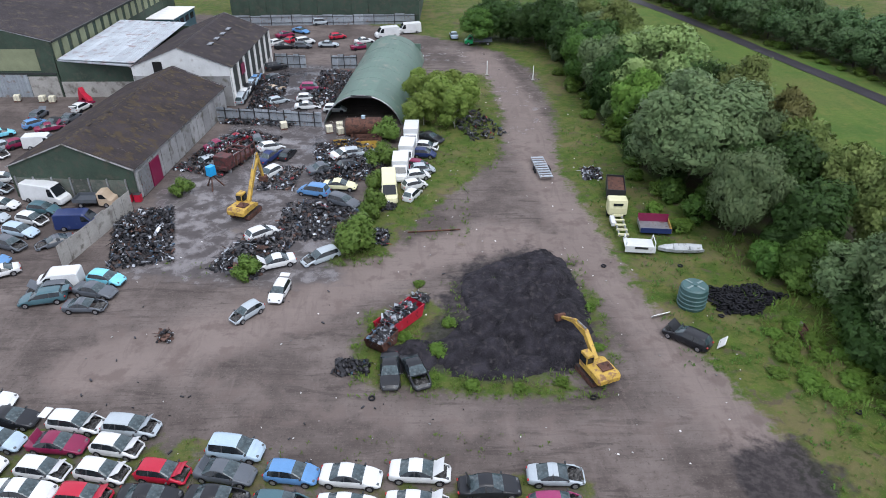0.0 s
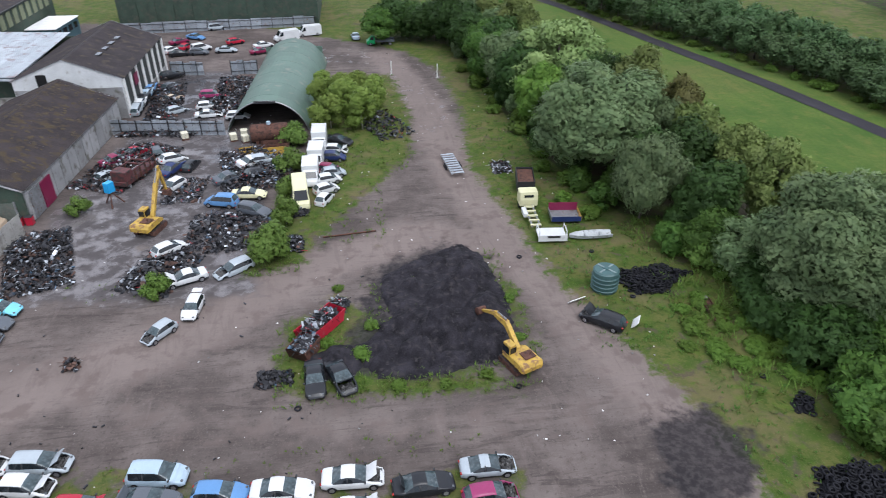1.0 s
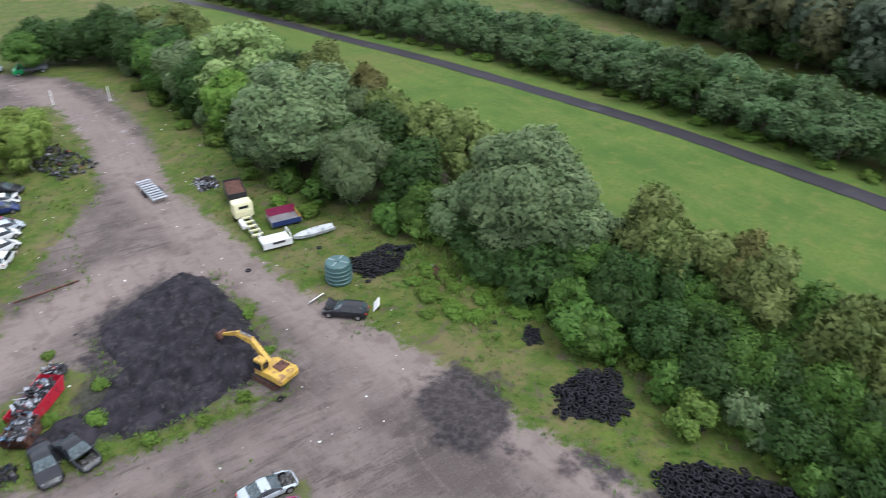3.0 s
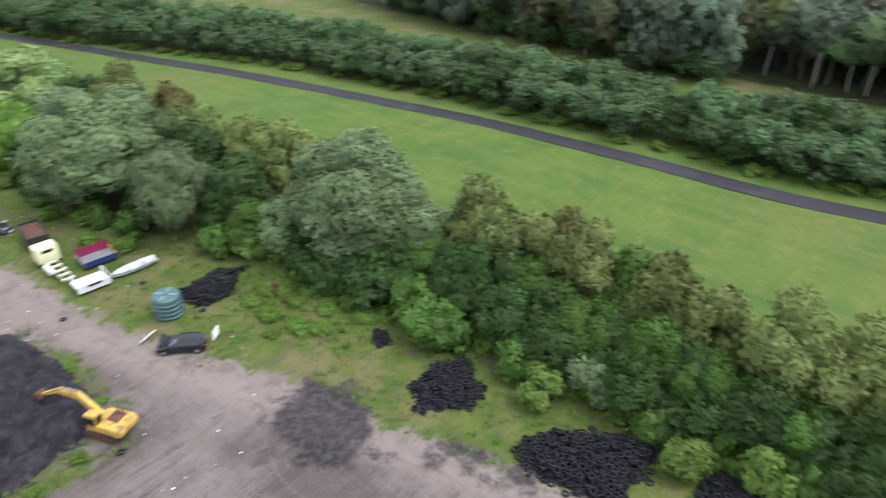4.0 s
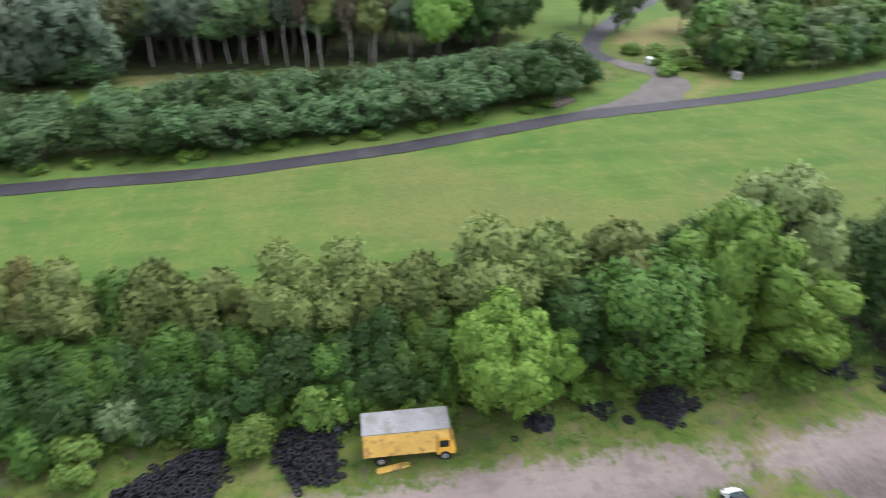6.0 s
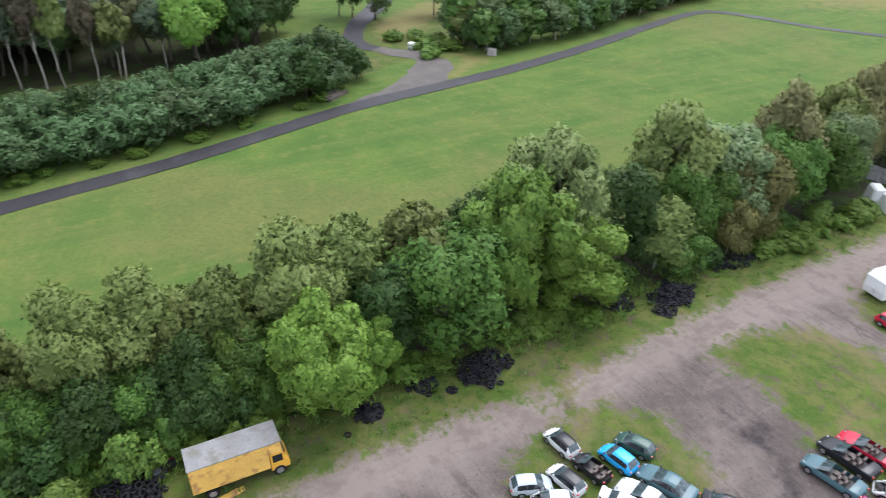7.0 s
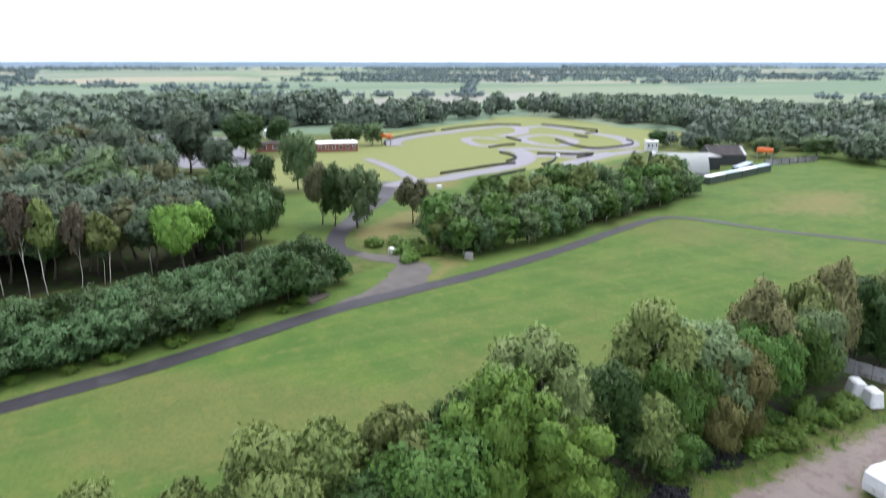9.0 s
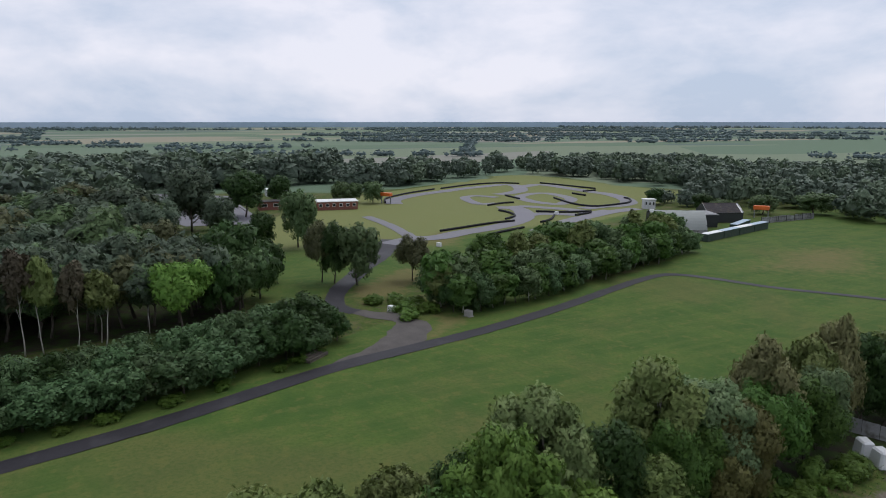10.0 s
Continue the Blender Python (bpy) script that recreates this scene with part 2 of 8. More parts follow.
def smooth_line(pts, step=2.0):
    """A curve through points, at even steps."""
    p = [np.array(q, float) for q in pts]
    p = [2 * p[0] - p[1], *p, 2 * p[-1] - p[-2]]
    out = []
    for a, b, c, d in zip(p, p[1:], p[2:], p[3:]):
        k = max(2, int(np.linalg.norm(c - b) / step))
        for i in range(k):
            t = i / k
            out.append(0.5 * (2 * b + (c - a) * t + (2 * a - 5 * b + 4 * c - d) * t * t + (3 * b - a - 3 * c + d) * t ** 3))
    return np.array(out + [p[-2]])


def ribbon(name, pts, width, mat, z=0.03, label="", category="road", step=2.0, ragged=0.15):
    """A laid strip of road along a curve."""
    line = smooth_line(pts, step)
    d = np.gradient(line, axis=0)
    d /= np.linalg.norm(d, axis=1)[:, None]
    side = np.stack([-d[:, 1], d[:, 0]], 1)
    rng = np.random.default_rng(len(line))
    w = np.interp(np.arange(len(line)), np.linspace(0, len(line), len(width)), width) if isinstance(width, (list, tuple)) else np.full(len(line), width)
    a = line + side * (w / 2 + rng.normal(0, ragged, len(line)))[:, None]
    b = line - side * (w / 2 + rng.normal(0, ragged, len(line)))[:, None]
    k = len(line)
    verts = [(*q, z) for q in a] + [(*q, z + 0.02) for q in line] + [(*q, z) for q in b]
    faces = [(i + 1, i, i + k, i + k + 1) for i in range(k - 1)] + [(i + k + 1, i + k, i + 2 * k, i + 2 * k + 1) for i in range(k - 1)]
    return tagged(new(name, mesh_of(name, verts, faces, mat, True)), label, category, kind="structure")


# ---- the ground, one sheet with masks for what covers it ----
def inside_by(x, y, poly):
    """Signed distance to a polygon's edge, positive inside."""
    p = np.array(poly, float)
    best, inn = np.full(x.shape, 1e9), np.zeros(x.shape, bool)
    for a, b in zip(p, np.roll(p, -1, 0)):
        e = b - a
        t = np.clip(((x - a[0]) * e[0] + (y - a[1]) * e[1]) / max(1e-9, e @ e), 0, 1)
        best = np.minimum(best, np.hypot(x - a[0] - t * e[0], y - a[1] - t * e[1]))
        cross = (a[1] > y) != (b[1] > y)
        inn ^= cross & (x < e[0] * (y - a[1]) / (e[1] if e[1] else 1e-9) + a[0])
    return np.where(inn, best, -best)


def soft(d, w):
    return np.clip(0.5 + d / (2 * w), 0, 1)


def axis(lo, a, b, hi, fine, mid, mid_b):
    core = np.arange(a, b + 0.01, fine)
    up = np.arange(b + mid, mid_b, mid)
    out_hi = np.geomspace(mid_b - b, hi - b, 18) + b
    out_lo = a - np.geomspace(mid, a - lo, 22)
    return np.concatenate([out_lo[::-1], core, up, out_hi])


gx, gy = axis(-4600, -100, 130, 4700, 1.5, 6, 420), axis(-4700, -165, 178, 4600, 1.5, 8, 300)
GX, GY = np.meshgrid(gx, gy)
YARD = [(-100, 20), (-100, 178), (-30, 176), (6, 148), (12, 142), (17, 129), (18.2, 106), (15.6, 84.5), (18, 69), (19.5, 55.5), (22.5, 47),
        (25.5, 37), (26.6, 28.9), (29.5, 20), (31.5, 8), (33, -6), (33.3, -18), (32.9, -26), (33.4, -34), (34.6, -45), (35.2, -57), (35.8, -80), (36, -110),
        (30, -110), (31.5, -74), (30, -62), (27, -58), (20, -60), (0, -62), (-30, -40), (-40, 10)]
ISLANDS = [
    [(28, -19), (30.5, -26), (30, -30.5), (26.5, -33.5), (21, -33.5), (15, -30), (12, -20), (20, -12)],
    [(30, -40.5), (31.2, -46), (29.5, -52.5), (23, -56), (10, -52), (8, -42), (16, -39), (24, -41.5)],
    [(-6.5, 64), (-2, 72), (4, 82), (8, 89), (9.5, 106), (8, 127), (-4, 127), (-6, 96), (-7, 80)],
    [(-8, 43), (-7.5, 52), (-2.6, 56), (3, 50), (8, 44), (13, 40), (9, 40.8), (0, 41.3)],
    [(12.5, 62), (14.3, 57), (15.2, 48), (14.3, 45), (13, 52)],
    [(-12.5, 60.5), (-7, 62.5), (-7, 70), (-9, 80), (-12, 68)],
]
dirt = soft(inside_by(GX, GY, YARD) - 0.3, 3.0)
for poly in ISLANDS:
    dirt *= 1 - (0.75 if poly[0][1] < 0 else 0.93) * soft(inside_by(GX, GY, poly), 2.6)
# weeds between the scrapped rows
rows_of_cars = soft(inside_by(GX, GY, [(-34, 20), (-34, 38), (-20, 37), (-8, 33), (10, 33), (10, 20)]), 1.5)
slab = soft(inside_by(GX, GY, [(-33, 59), (-36, 76), (-33, 100), (-32, 132), (-20, 132), (-20, 104), (-12, 96), (-12, 62), (-10, 57.5), (-17, 57)]), 2.5)
rear = soft(inside_by(GX, GY, [(-34, 110), (-34, 134), (-20, 134), (-18, 104), (-34, 104)]), 3)
black = np.maximum.reduce([soft(inside_by(GX, GY, q), 2.2) for q in (
    [(20.5, 35.6), (26, 36.5), (28.4, 33), (24, 26), (20, 29)], [(26.5, 24), (29, 23), (30, 15), (27.5, 17)],
    [(-3, 44), (-1, 52), (1, 60), (9, 65), (13, 61), (13.6, 50), (12, 44), (4, 43)])])
black = np.maximum(black, 0.6 * soft(inside_by(GX, GY, [(25, -37.4), (26.5, -40), (21, -39.8), (13, -36), (15, -33.5), (20, -36)]), 1.6))
black = np.maximum(black, 0.6 * soft(inside_by(GX, GY, [(-34, 100), (-34, 133), (-22, 133), (-20, 100)]), 3))
black = np.maximum(black, 0.55 * soft(inside_by(GX, GY, [(-20, 66), (-22, 98), (-9, 98), (-9, 66)]), 4))
field = soft(inside_by(GX, GY, [(40, 190), (68, 175), (92, 70), (96, 28), (107, -28), (122, -60), (128, -132), (172, -215), (200, -330), (60, -330),
                                (53, -140), (51, 60), (45, 95), (35, 150)]), 1.5)
field = np.maximum(field, soft(inside_by(GX, GY, [(92, 120), (100, 72), (102, 42), (105, 12), (109, -8), (116, -24), (128, -22), (125, 20), (123.5, 60), (121, 100), (110, 130)]), 2.0))
LAWN = [(140, -35), (250, -55), (300, -95), (345, -150), (395, -251), (420, -292), (386, -309), (326, -306), (267, -293), (226, -240), (200, -190), (170, -115), (150, -72)]
lawn = soft(inside_by(GX, GY, LAWN), 6)
wood = soft(inside_by(GX, GY, [(133, 140), (131, 60), (132, 15), (134, -10), (135, -28), (160, -38), (300, -35), (420, 60), (420, 240), (140, 240)]), 4)
belt = soft(inside_by(GX, GY, [(41, 64), (40, 20), (40, -85), (40, -140), (53, -140), (51, -40), (51, 40), (46, 90), (34, 150), (22, 150), (25, 90), (31, 68)]), 2)
lane = np.zeros(GX.shape)
for way, half in (([(36, -110), (33.5, -60), (32.5, -20), (30, 12), (24.5, 34), (18, 58), (13.5, 84), (12, 110), (7, 140)], 3.4), ([(22, 38), (8, 37.5), (-8, 39.5), (-22, 44), (-34, 52)], 2.6),
                  ([(18, 58), (8, 66), (-4, 62), (-16, 52), (-30, 45)], 3.6), ([(31, -34), (27, -40), (22, -38), (14, -33)], 1.4)):
    pts = smooth_line(way, 3.0)
    near_by = np.full(GX.shape, 1e9)
    for ax_, ay_ in pts:
        near_by = np.minimum(near_by, np.hypot(GX - ax_, GY - ay_))
    lane = np.maximum(lane, (1.0 if half > 3.5 or half == 3.4 else 0.55) * soft(half - near_by, 2.5))
ochre = np.maximum.reduce([soft(inside_by(GX, GY, [(137, -55), (149, -60), (157, -72), (168, -86), (152, -80), (137, -66)]), 3), 0.75 * soft(inside_by(GX, GY, [(104, -47), (111, -60), (121, -66), (113, -72), (104, -58)]), 3),
                           0.7 * soft(inside_by(GX, GY, [(118, -150), (132, -200), (118, -226), (92, -182)]), 12), 0.8 * soft(inside_by(GX, GY, [(190, -95), (215, -118), (205, -128), (185, -110)]), 5)])
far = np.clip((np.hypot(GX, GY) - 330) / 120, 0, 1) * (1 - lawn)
me = bpy.data.meshes.new("ground")
nx, ny = len(gx), len(gy)
rng = np.random.default_rng(3)
GZ = 0.05 * np.array([[noise.noise((a * 0.07, b * 0.07, 0)) for a in gx] for b in gy]) * (np.hypot(GX, GY) < 200)
idx = np.arange(nx * ny).reshape(ny, nx)
cells = np.stack([idx[:-1, :-1], idx[:-1, 1:], idx[1:, 1:], idx[1:, :-1]], -1).reshape(-1, 4)
me.vertices.add(nx * ny)
me.vertices.foreach_set("co", np.stack([GX, GY, GZ], -1).astype(np.float32).ravel())
me.loops.add(cells.size)
me.loops.foreach_set("vertex_index", cells.astype(np.int32).ravel())
me.polygons.add(len(cells))
me.polygons.foreach_set("loop_start", np.arange(0, cells.size, 4, dtype=np.int32))
me.update(calc_edges=True)
me.shade_smooth()
for key, values in (("dirt", dirt), ("slab", np.maximum(slab, rear * 0.8)), ("black", black), ("mown", np.maximum(field, lawn)), ("wood", np.maximum(wood, belt)), ("far", far),
                    ("weeds", rows_of_cars), ("lane", lane), ("ochre", ochre), ("wet", np.maximum(slab, 0.8 * soft(inside_by(GX, GY, [(5, 96), (16, 96), (18, 128), (8, 142), (-10, 150), (-12, 140), (6, 130)]), 4))), ("lawn", lawn * np.clip((GX - 180) / 50, 0, 1))):
    me.attributes.new(key, "FLOAT", "POINT").data.foreach_set("value", values.astype(np.float32).ravel())

GROUND = bpy.data.materials.new("ground")
GROUND.use_nodes = True
n, l = GROUND.node_tree.nodes, GROUND.node_tree.links
gp = n["Principled BSDF"]
tc = n.new("ShaderNodeTexCoord")


def noise_at(scale, detail=5.0, stretch=(1, 1, 1), turn=0.0, bend=0.0):
    mp, t = n.new("ShaderNodeMapping"), n.new("ShaderNodeTexNoise")
    mp.inputs["Scale"].default_value, mp.inputs["Rotation"].default_value = stretch, (0, 0, turn)
    t.inputs["Scale"].default_value, t.inputs["Detail"].default_value = scale, detail
    t.inputs["Roughness"].default_value, t.inputs["Distortion"].default_value = 0.62, bend
    l.new(tc.outputs["Object"], mp.inputs[0])
    l.new(mp.outputs[0], t.inputs["Vector"])
    return t.outputs[0]


def calc(op, a, b, c=None):
    q = n.new("ShaderNodeMath")
    q.operation = op
    for i, v in enumerate((a, b, c)):
        if v is None:
            continue
        if isinstance(v, (int, float)):
            q.inputs[i].default_value = v
        else:
            l.new(v, q.inputs[i])
    return q.outputs[0]


def ranged(v, a, b, c=0.0, d=1.0):
    q = n.new("ShaderNodeMapRange")
    q.interpolation_type = "SMOOTHSTEP"
    for i, u in enumerate((a, b, c, d)):
        q.inputs[i + 1].default_value = u
    l.new(v, q.inputs[0])
    return q.outputs[0]


def mixed(f, a, b):
    q = n.new("ShaderNodeMix")
    q.data_type = "RGBA"
    if isinstance(f, float):
        q.inputs[0].default_value = f
    else:
        l.new(f, q.inputs[0])
    for i, v in ((6, a), (7, b)):
        if isinstance(v, tuple):
            q.inputs[i].default_value = (*v, 1)
        else:
            l.new(v, q.inputs[i])
    return q.outputs[2]


def mask(key, ragged, lo=0.42, hi=0.58, amount=0.9):
    """The mask's edge, broken up by noise."""
    q = n.new("ShaderNodeAttribute")
    q.attribute_name = key
    return ranged(calc("ADD", q.outputs["Fac"], calc("MULTIPLY", calc("SUBTRACT", ragged, 0.5), amount)), lo, hi)


n_huge, n_big, n_mid, n_small, n_fine = noise_at(0.02), noise_at(0.12), noise_at(0.45), noise_at(1.7, 7), noise_at(7.0, 8)
n_ruts, n_ruts_b = noise_at(0.35, 6, (0.35, 2.0, 1), 0.12, 1.2), noise_at(0.35, 6, (1.6, 0.35, 1), -0.2, 1.5)
n_mow = noise_at(0.25, 3, (1.4, 0.12, 1), 0.1)
grass = mixed(ranged(n_big, 0.35, 0.68), (0.072, 0.138, 0.027), (0.118, 0.178, 0.036))
grass = mixed(ranged(n_mow, 0.42, 0.66, 0, 0.55), grass, (0.142, 0.180, 0.044))
grass = mixed(ranged(n_huge, 0.50, 0.66, 0, 0.5), grass, (0.182, 0.162, 0.060))
grass = mixed(ranged(n_small, 0.42, 0.66, 0, 0.45), grass, (0.066, 0.122, 0.025))
grass = mixed(ranged(n_mid, 0.52, 0.66, 0, 0.5), grass, (0.176, 0.180, 0.050))
grass = mixed(ranged(n_fine, 0.52, 0.66, 0, 0.35), grass, (0.050, 0.096, 0.020))
verge = mixed(ranged(n_mid, 0.36, 0.64), (0.064, 0.112, 0.018), (0.132, 0.142, 0.040))
verge = mixed(ranged(n_small, 0.48, 0.66, 0, 0.8), verge, (0.048, 0.094, 0.014))
verge = mixed(ranged(n_big, 0.50, 0.66, 0, 0.75), verge, (0.185, 0.152, 0.078))
verge = mixed(ranged(noise_at(0.8, 6, bend=0.6), 0.52, 0.66, 0, 0.75), verge, (0.100, 0.160, 0.024))
verge = mixed(ranged(noise_at(0.55, 7, bend=0.8), 0.55, 0.66, 0, 0.75), verge, (0.110, 0.086, 0.066))
verge = mixed(ranged(n_fine, 0.52, 0.68, 0, 0.55), verge, (0.200, 0.182, 0.080))
earth = mixed(ranged(n_big, 0.36, 0.66), (0.112, 0.093, 0.085), (0.220, 0.184, 0.168))
earth = mixed(ranged(n_mid, 0.46, 0.70, 0, 0.6), earth, (0.098, 0.079, 0.072))
earth = mixed(ranged(n_ruts, 0.55, 0.63, 0, 0.55), earth, (0.072, 0.059, 0.055))
earth = mixed(ranged(n_ruts_b, 0.58, 0.68, 0, 0.25), earth, (0.26, 0.215, 0.195))
earth = mixed(ranged(n_small, 0.58, 0.70, 0, 0.45), earth, (0.235, 0.195, 0.178))
earth = mixed(ranged(n_fine, 0.54, 0.68, 0, 0.3), earth, (0.29, 0.25, 0.23))
n_tracks, n_tracks_b = noise_at(0.9, 5, (0.16, 1.7, 1), 0.10, 1.6), noise_at(0.9, 5, (1.7, 0.16, 1), 0.22, 1.6)
earth = mixed(ranged(n_tracks, 0.53, 0.66, 0, 0.26), earth, (0.075, 0.060, 0.055))
earth = mixed(ranged(n_tracks_b, 0.54, 0.68, 0, 0.16), earth, (0.090, 0.072, 0.066))
earth = mixed(ranged(n_tracks, 0.28, 0.44, 0.25, 0), earth, (0.250, 0.205, 0.188))
earth = mixed(ranged(noise_at(3.2, 8), 0.55, 0.66, 0, 0.45), earth, (0.066, 0.054, 0.050))
worn = mask("lane", n_mid, 0.25, 0.75, 1.1)
earth = mixed(calc("MULTIPLY", worn, 0.70), earth, (0.290, 0.236, 0.214))
earth = mixed(calc("MULTIPLY", worn, ranged(n_ruts_b, 0.5, 0.62, 0, 0.22)), earth, (0.120, 0.094, 0.085))
earth = mixed(calc("MULTIPLY", worn, ranged(n_mid, 0.5, 0.64, 0, 0.5)), earth, (0.150, 0.116, 0.104))
paved = mixed(ranged(n_mid, 0.38, 0.64), (0.110, 0.099, 0.099), (0.195, 0.176, 0.175))
paved = mixed(ranged(n_small, 0.55, 0.7, 0, 0.6), paved, (0.045, 0.042, 0.044))
soot = mixed(ranged(n_small, 0.4, 0.65), (0.026, 0.024, 0.028), (0.066, 0.060, 0.061))
litter = mixed(ranged(n_mid, 0.4, 0.62), (0.050, 0.042, 0.028), (0.050, 0.085, 0.018))
v = n.new("ShaderNodeTexVoronoi")
vm = n.new("ShaderNodeMapping")
vm.inputs["Scale"].default_value, vm.inputs["Rotation"].default_value = (0.0046, 0.0019, 1), (0, 0, 0.35)
l.new(tc.outputs["Object"], vm.inputs[0])
l.new(vm.outputs[0], v.inputs["Vector"])
v.inputs["Scale"].default_value, v.distance = 1.0, "CHEBYCHEV"
split = n.new("ShaderNodeSeparateColor")
l.new(v.outputs["Color"], split.inputs[0])
# Far field colours with distance haze mixed in, paler and bluer.
hazed_crop = n.new("ShaderNodeValToRGB")
hazed_crop.color_ramp.interpolation = "CONSTANT"
hazed_crop.color_ramp.elements[0].color = (0.165, 0.235, 0.150, 1)
hazed_crop.color_ramp.elements[1].position, hazed_crop.color_ramp.elements[1].color = 0.25, (0.235, 0.285, 0.185, 1)
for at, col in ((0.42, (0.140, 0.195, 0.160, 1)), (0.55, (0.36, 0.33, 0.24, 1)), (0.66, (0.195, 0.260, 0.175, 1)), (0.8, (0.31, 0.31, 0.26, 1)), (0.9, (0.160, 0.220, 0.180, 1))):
    hazed_crop.color_ramp.elements.new(at).color = col
l.new(split.outputs[0], hazed_crop.inputs[0])
grass = mixed(calc("MULTIPLY", mask("lawn", n_small, amount=0.5), 0.85), grass, (0.255, 0.270, 0.098))
colour = mixed(mask("mown", n_small, amount=0.5), verge, grass)
colour = mixed(calc("MULTIPLY", mask("ochre", n_mid, 0.3, 0.8, 0.9), 0.8), colour, (0.215, 0.185, 0.072))
colour = mixed(mask("wood", n_mid, amount=0.6), colour, litter)
colour = mixed(mask("far", n_huge), colour, hazed_crop.outputs[0])
weedy = mixed(calc("MULTIPLY", mask("weeds", n_mid, amount=0.9), ranged(n_mid, 0.4, 0.55, 0, 0.9)), earth, verge)
weedy = mixed(ranged(n_big, 0.66, 0.72, 0, 0.35), weedy, verge)
dirt_mask = mask("dirt", calc("MULTIPLY_ADD", n_mid, 0.6, calc("MULTIPLY", n_small, 0.4)), 0.36, 0.64, 1.6)
slab_mask, black_mask = mask("slab", n_mid, 0.3, 0.7, 0.9), mask("black", n_mid, 0.32, 0.72, 1.5)
weedy = mixed(slab_mask, weedy, paved)
colour = mixed(dirt_mask, colour, weedy)
colour = mixed(calc("MULTIPLY", black_mask, 0.88), colour, soot)
damp = n.new("ShaderNodeHueSaturation")
damp.inputs["Value"].default_value = 0.66
l.new(colour, damp.inputs["Color"])
l.new(damp.outputs[0], gp.inputs["Base Color"])
wet = calc("MULTIPLY", calc("MULTIPLY", dirt_mask, mask("wet", n_mid)), ranged(calc("ADD", n_mid, calc("MULTIPLY", slab_mask, 0.10)), 0.52, 0.70))
l.new(ranged(wet, 0, 1, 0.92, 0.16), gp.inputs["Roughness"])
l.new(ranged(wet, 0, 1, 0.12, 0.5), gp.inputs["Specular IOR Level"])
gb = n.new("ShaderNodeBump")
gb.inputs["Distance"].default_value = 0.12
l.new(ranged(wet, 0, 1, 0.55, 0.02), gb.inputs["Strength"])
l.new(calc("ADD", n_small, calc("MULTIPLY", n_fine, 0.5)), gb.inputs["Height"])
l.new(gb.outputs[0], gp.inputs["Normal"])
me.materials.append(GROUND)
tagged(new("ground", me), "flat ground of brown dirt yard, rough grass and mown field", "ground", kind="structure")

# an added upright ring closes the horizon, distance haze painted as its pale blue
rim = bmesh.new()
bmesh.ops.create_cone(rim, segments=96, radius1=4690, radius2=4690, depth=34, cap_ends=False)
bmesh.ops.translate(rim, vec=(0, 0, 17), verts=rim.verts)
tagged(new("backdrop", done(rim, "backdrop", grain("far_plain_haze", (0.36, 0.45, 0.54), 1.0, vary=0.12, scale=0.004, fine=0.02, bump=0))), "added backdrop ring for the far plain, haze painted as pale blue", "backdrop", kind="structure")


# ---- roads outside the yard ----
ribbon("road", [(40, 215), (52, 188), (60, 163), (66, 140), (70.5, 124), (74.5, 108), (79, 85), (83, 63), (85.5, 36), (86.3, 20), (88, 9), (92, -9.5), (98, -29), (101, -41), (104.8, -66.5),
                (110.4, -90), (118, -114), (122.5, -131), (121, -138), (112, -143), (100, -147), (84, -156.5), (60, -170)],
       [3.2, 3.3, 3.3, 3.4, 3.5, 3.6, 3.2, 2.4, 1.9], TARMAC, 0.07, "narrow wet grey tarmac track across the grass", "road", ragged=0.06)
TRACK_GREY = grain("worn_tarmac", (0.118, 0.112, 0.128), 0.6, vary=0.25, scale=0.06, fine=3, bump=0.1, gloss_vary=0.2)
GRAVEL = grain("gravel", (0.088, 0.079, 0.072), 0.9, vary=0.3, scale=0.3, fine=7, bump=0.5)
ribbon("road_apron", [(101.2, -36.5), (103.2, -44), (107.0, -51.5), (112.5, -57), (118.5, -58.6), (124.5, -55.2), (131, -51.8)], [1.2, 4.0, 8.5, 8.0, 5.5, 4.2, 4.0], GRAVEL, 0.045, "gravelly junction beside the tarmac track", "road", ragged=0.5)
ribbon("road_branch", [(129, -52.4), (134, -50.4), (140.5, -52.0), (147, -55.2), (153, -59.2), (160.5, -65.0), (169, -71), (180, -80), (192, -88), (205, -98)],
       [3.8, 4.2, 5, 5, 6, 7, 8, 10], TARMAC, 0.075, "tarmac drive curving past trees", "road", ragged=0.1)
for line, w in (([(198, -92), (203, -103), (202, -113), (207, -126), (210, -138), (216, -152), (226, -166), (243, -178), (256, -182), (260, -176)], 9),
                ([(203, -104), (218, -107), (236, -110), (262, -112)], 5),
                ([(196, -150), (202, -162), (212, -180), (218, -196), (223, -210), (226, -229)], 8),
                ([(296, -141), (310, -147), (322, -160), (333, -180), (338, -194)], 9),
                ([(336, -189), (344, -206), (349, -222), (355, -244), (345, -247), (322, -234), (312, -221), (308, -208)], 9),
                ([(296, -200), (307, -196), (306, -187), (292, -180), (276, -177), (275, -186)], 6),
                ([(286, -208), (294, -213), (302, -227), (300, -235), (285, -234), (269, -227), (257, -210), (262, -206), (273, -205), (286, -208)], 7),
                ([(337, -244), (343, -265), (312, -264), (294, -262), (282, -262), (264, -256), (246, -244), (239, -231), (240, -221), (238, -208)], 9),
                ([(255, -177), (258, -189), (249, -195), (237, -201), (225, -201), (227, -214)], 8),
                ([(231, -169), (234, -178), (230, -185), (223, -192)], 8)):
    ribbon("kart_track", line, w * 0.92, TRACK_GREY, 0.12, "winding grey tarmac kart track", "race track", step=3, ragged=0.1)
lot = bmesh.new()
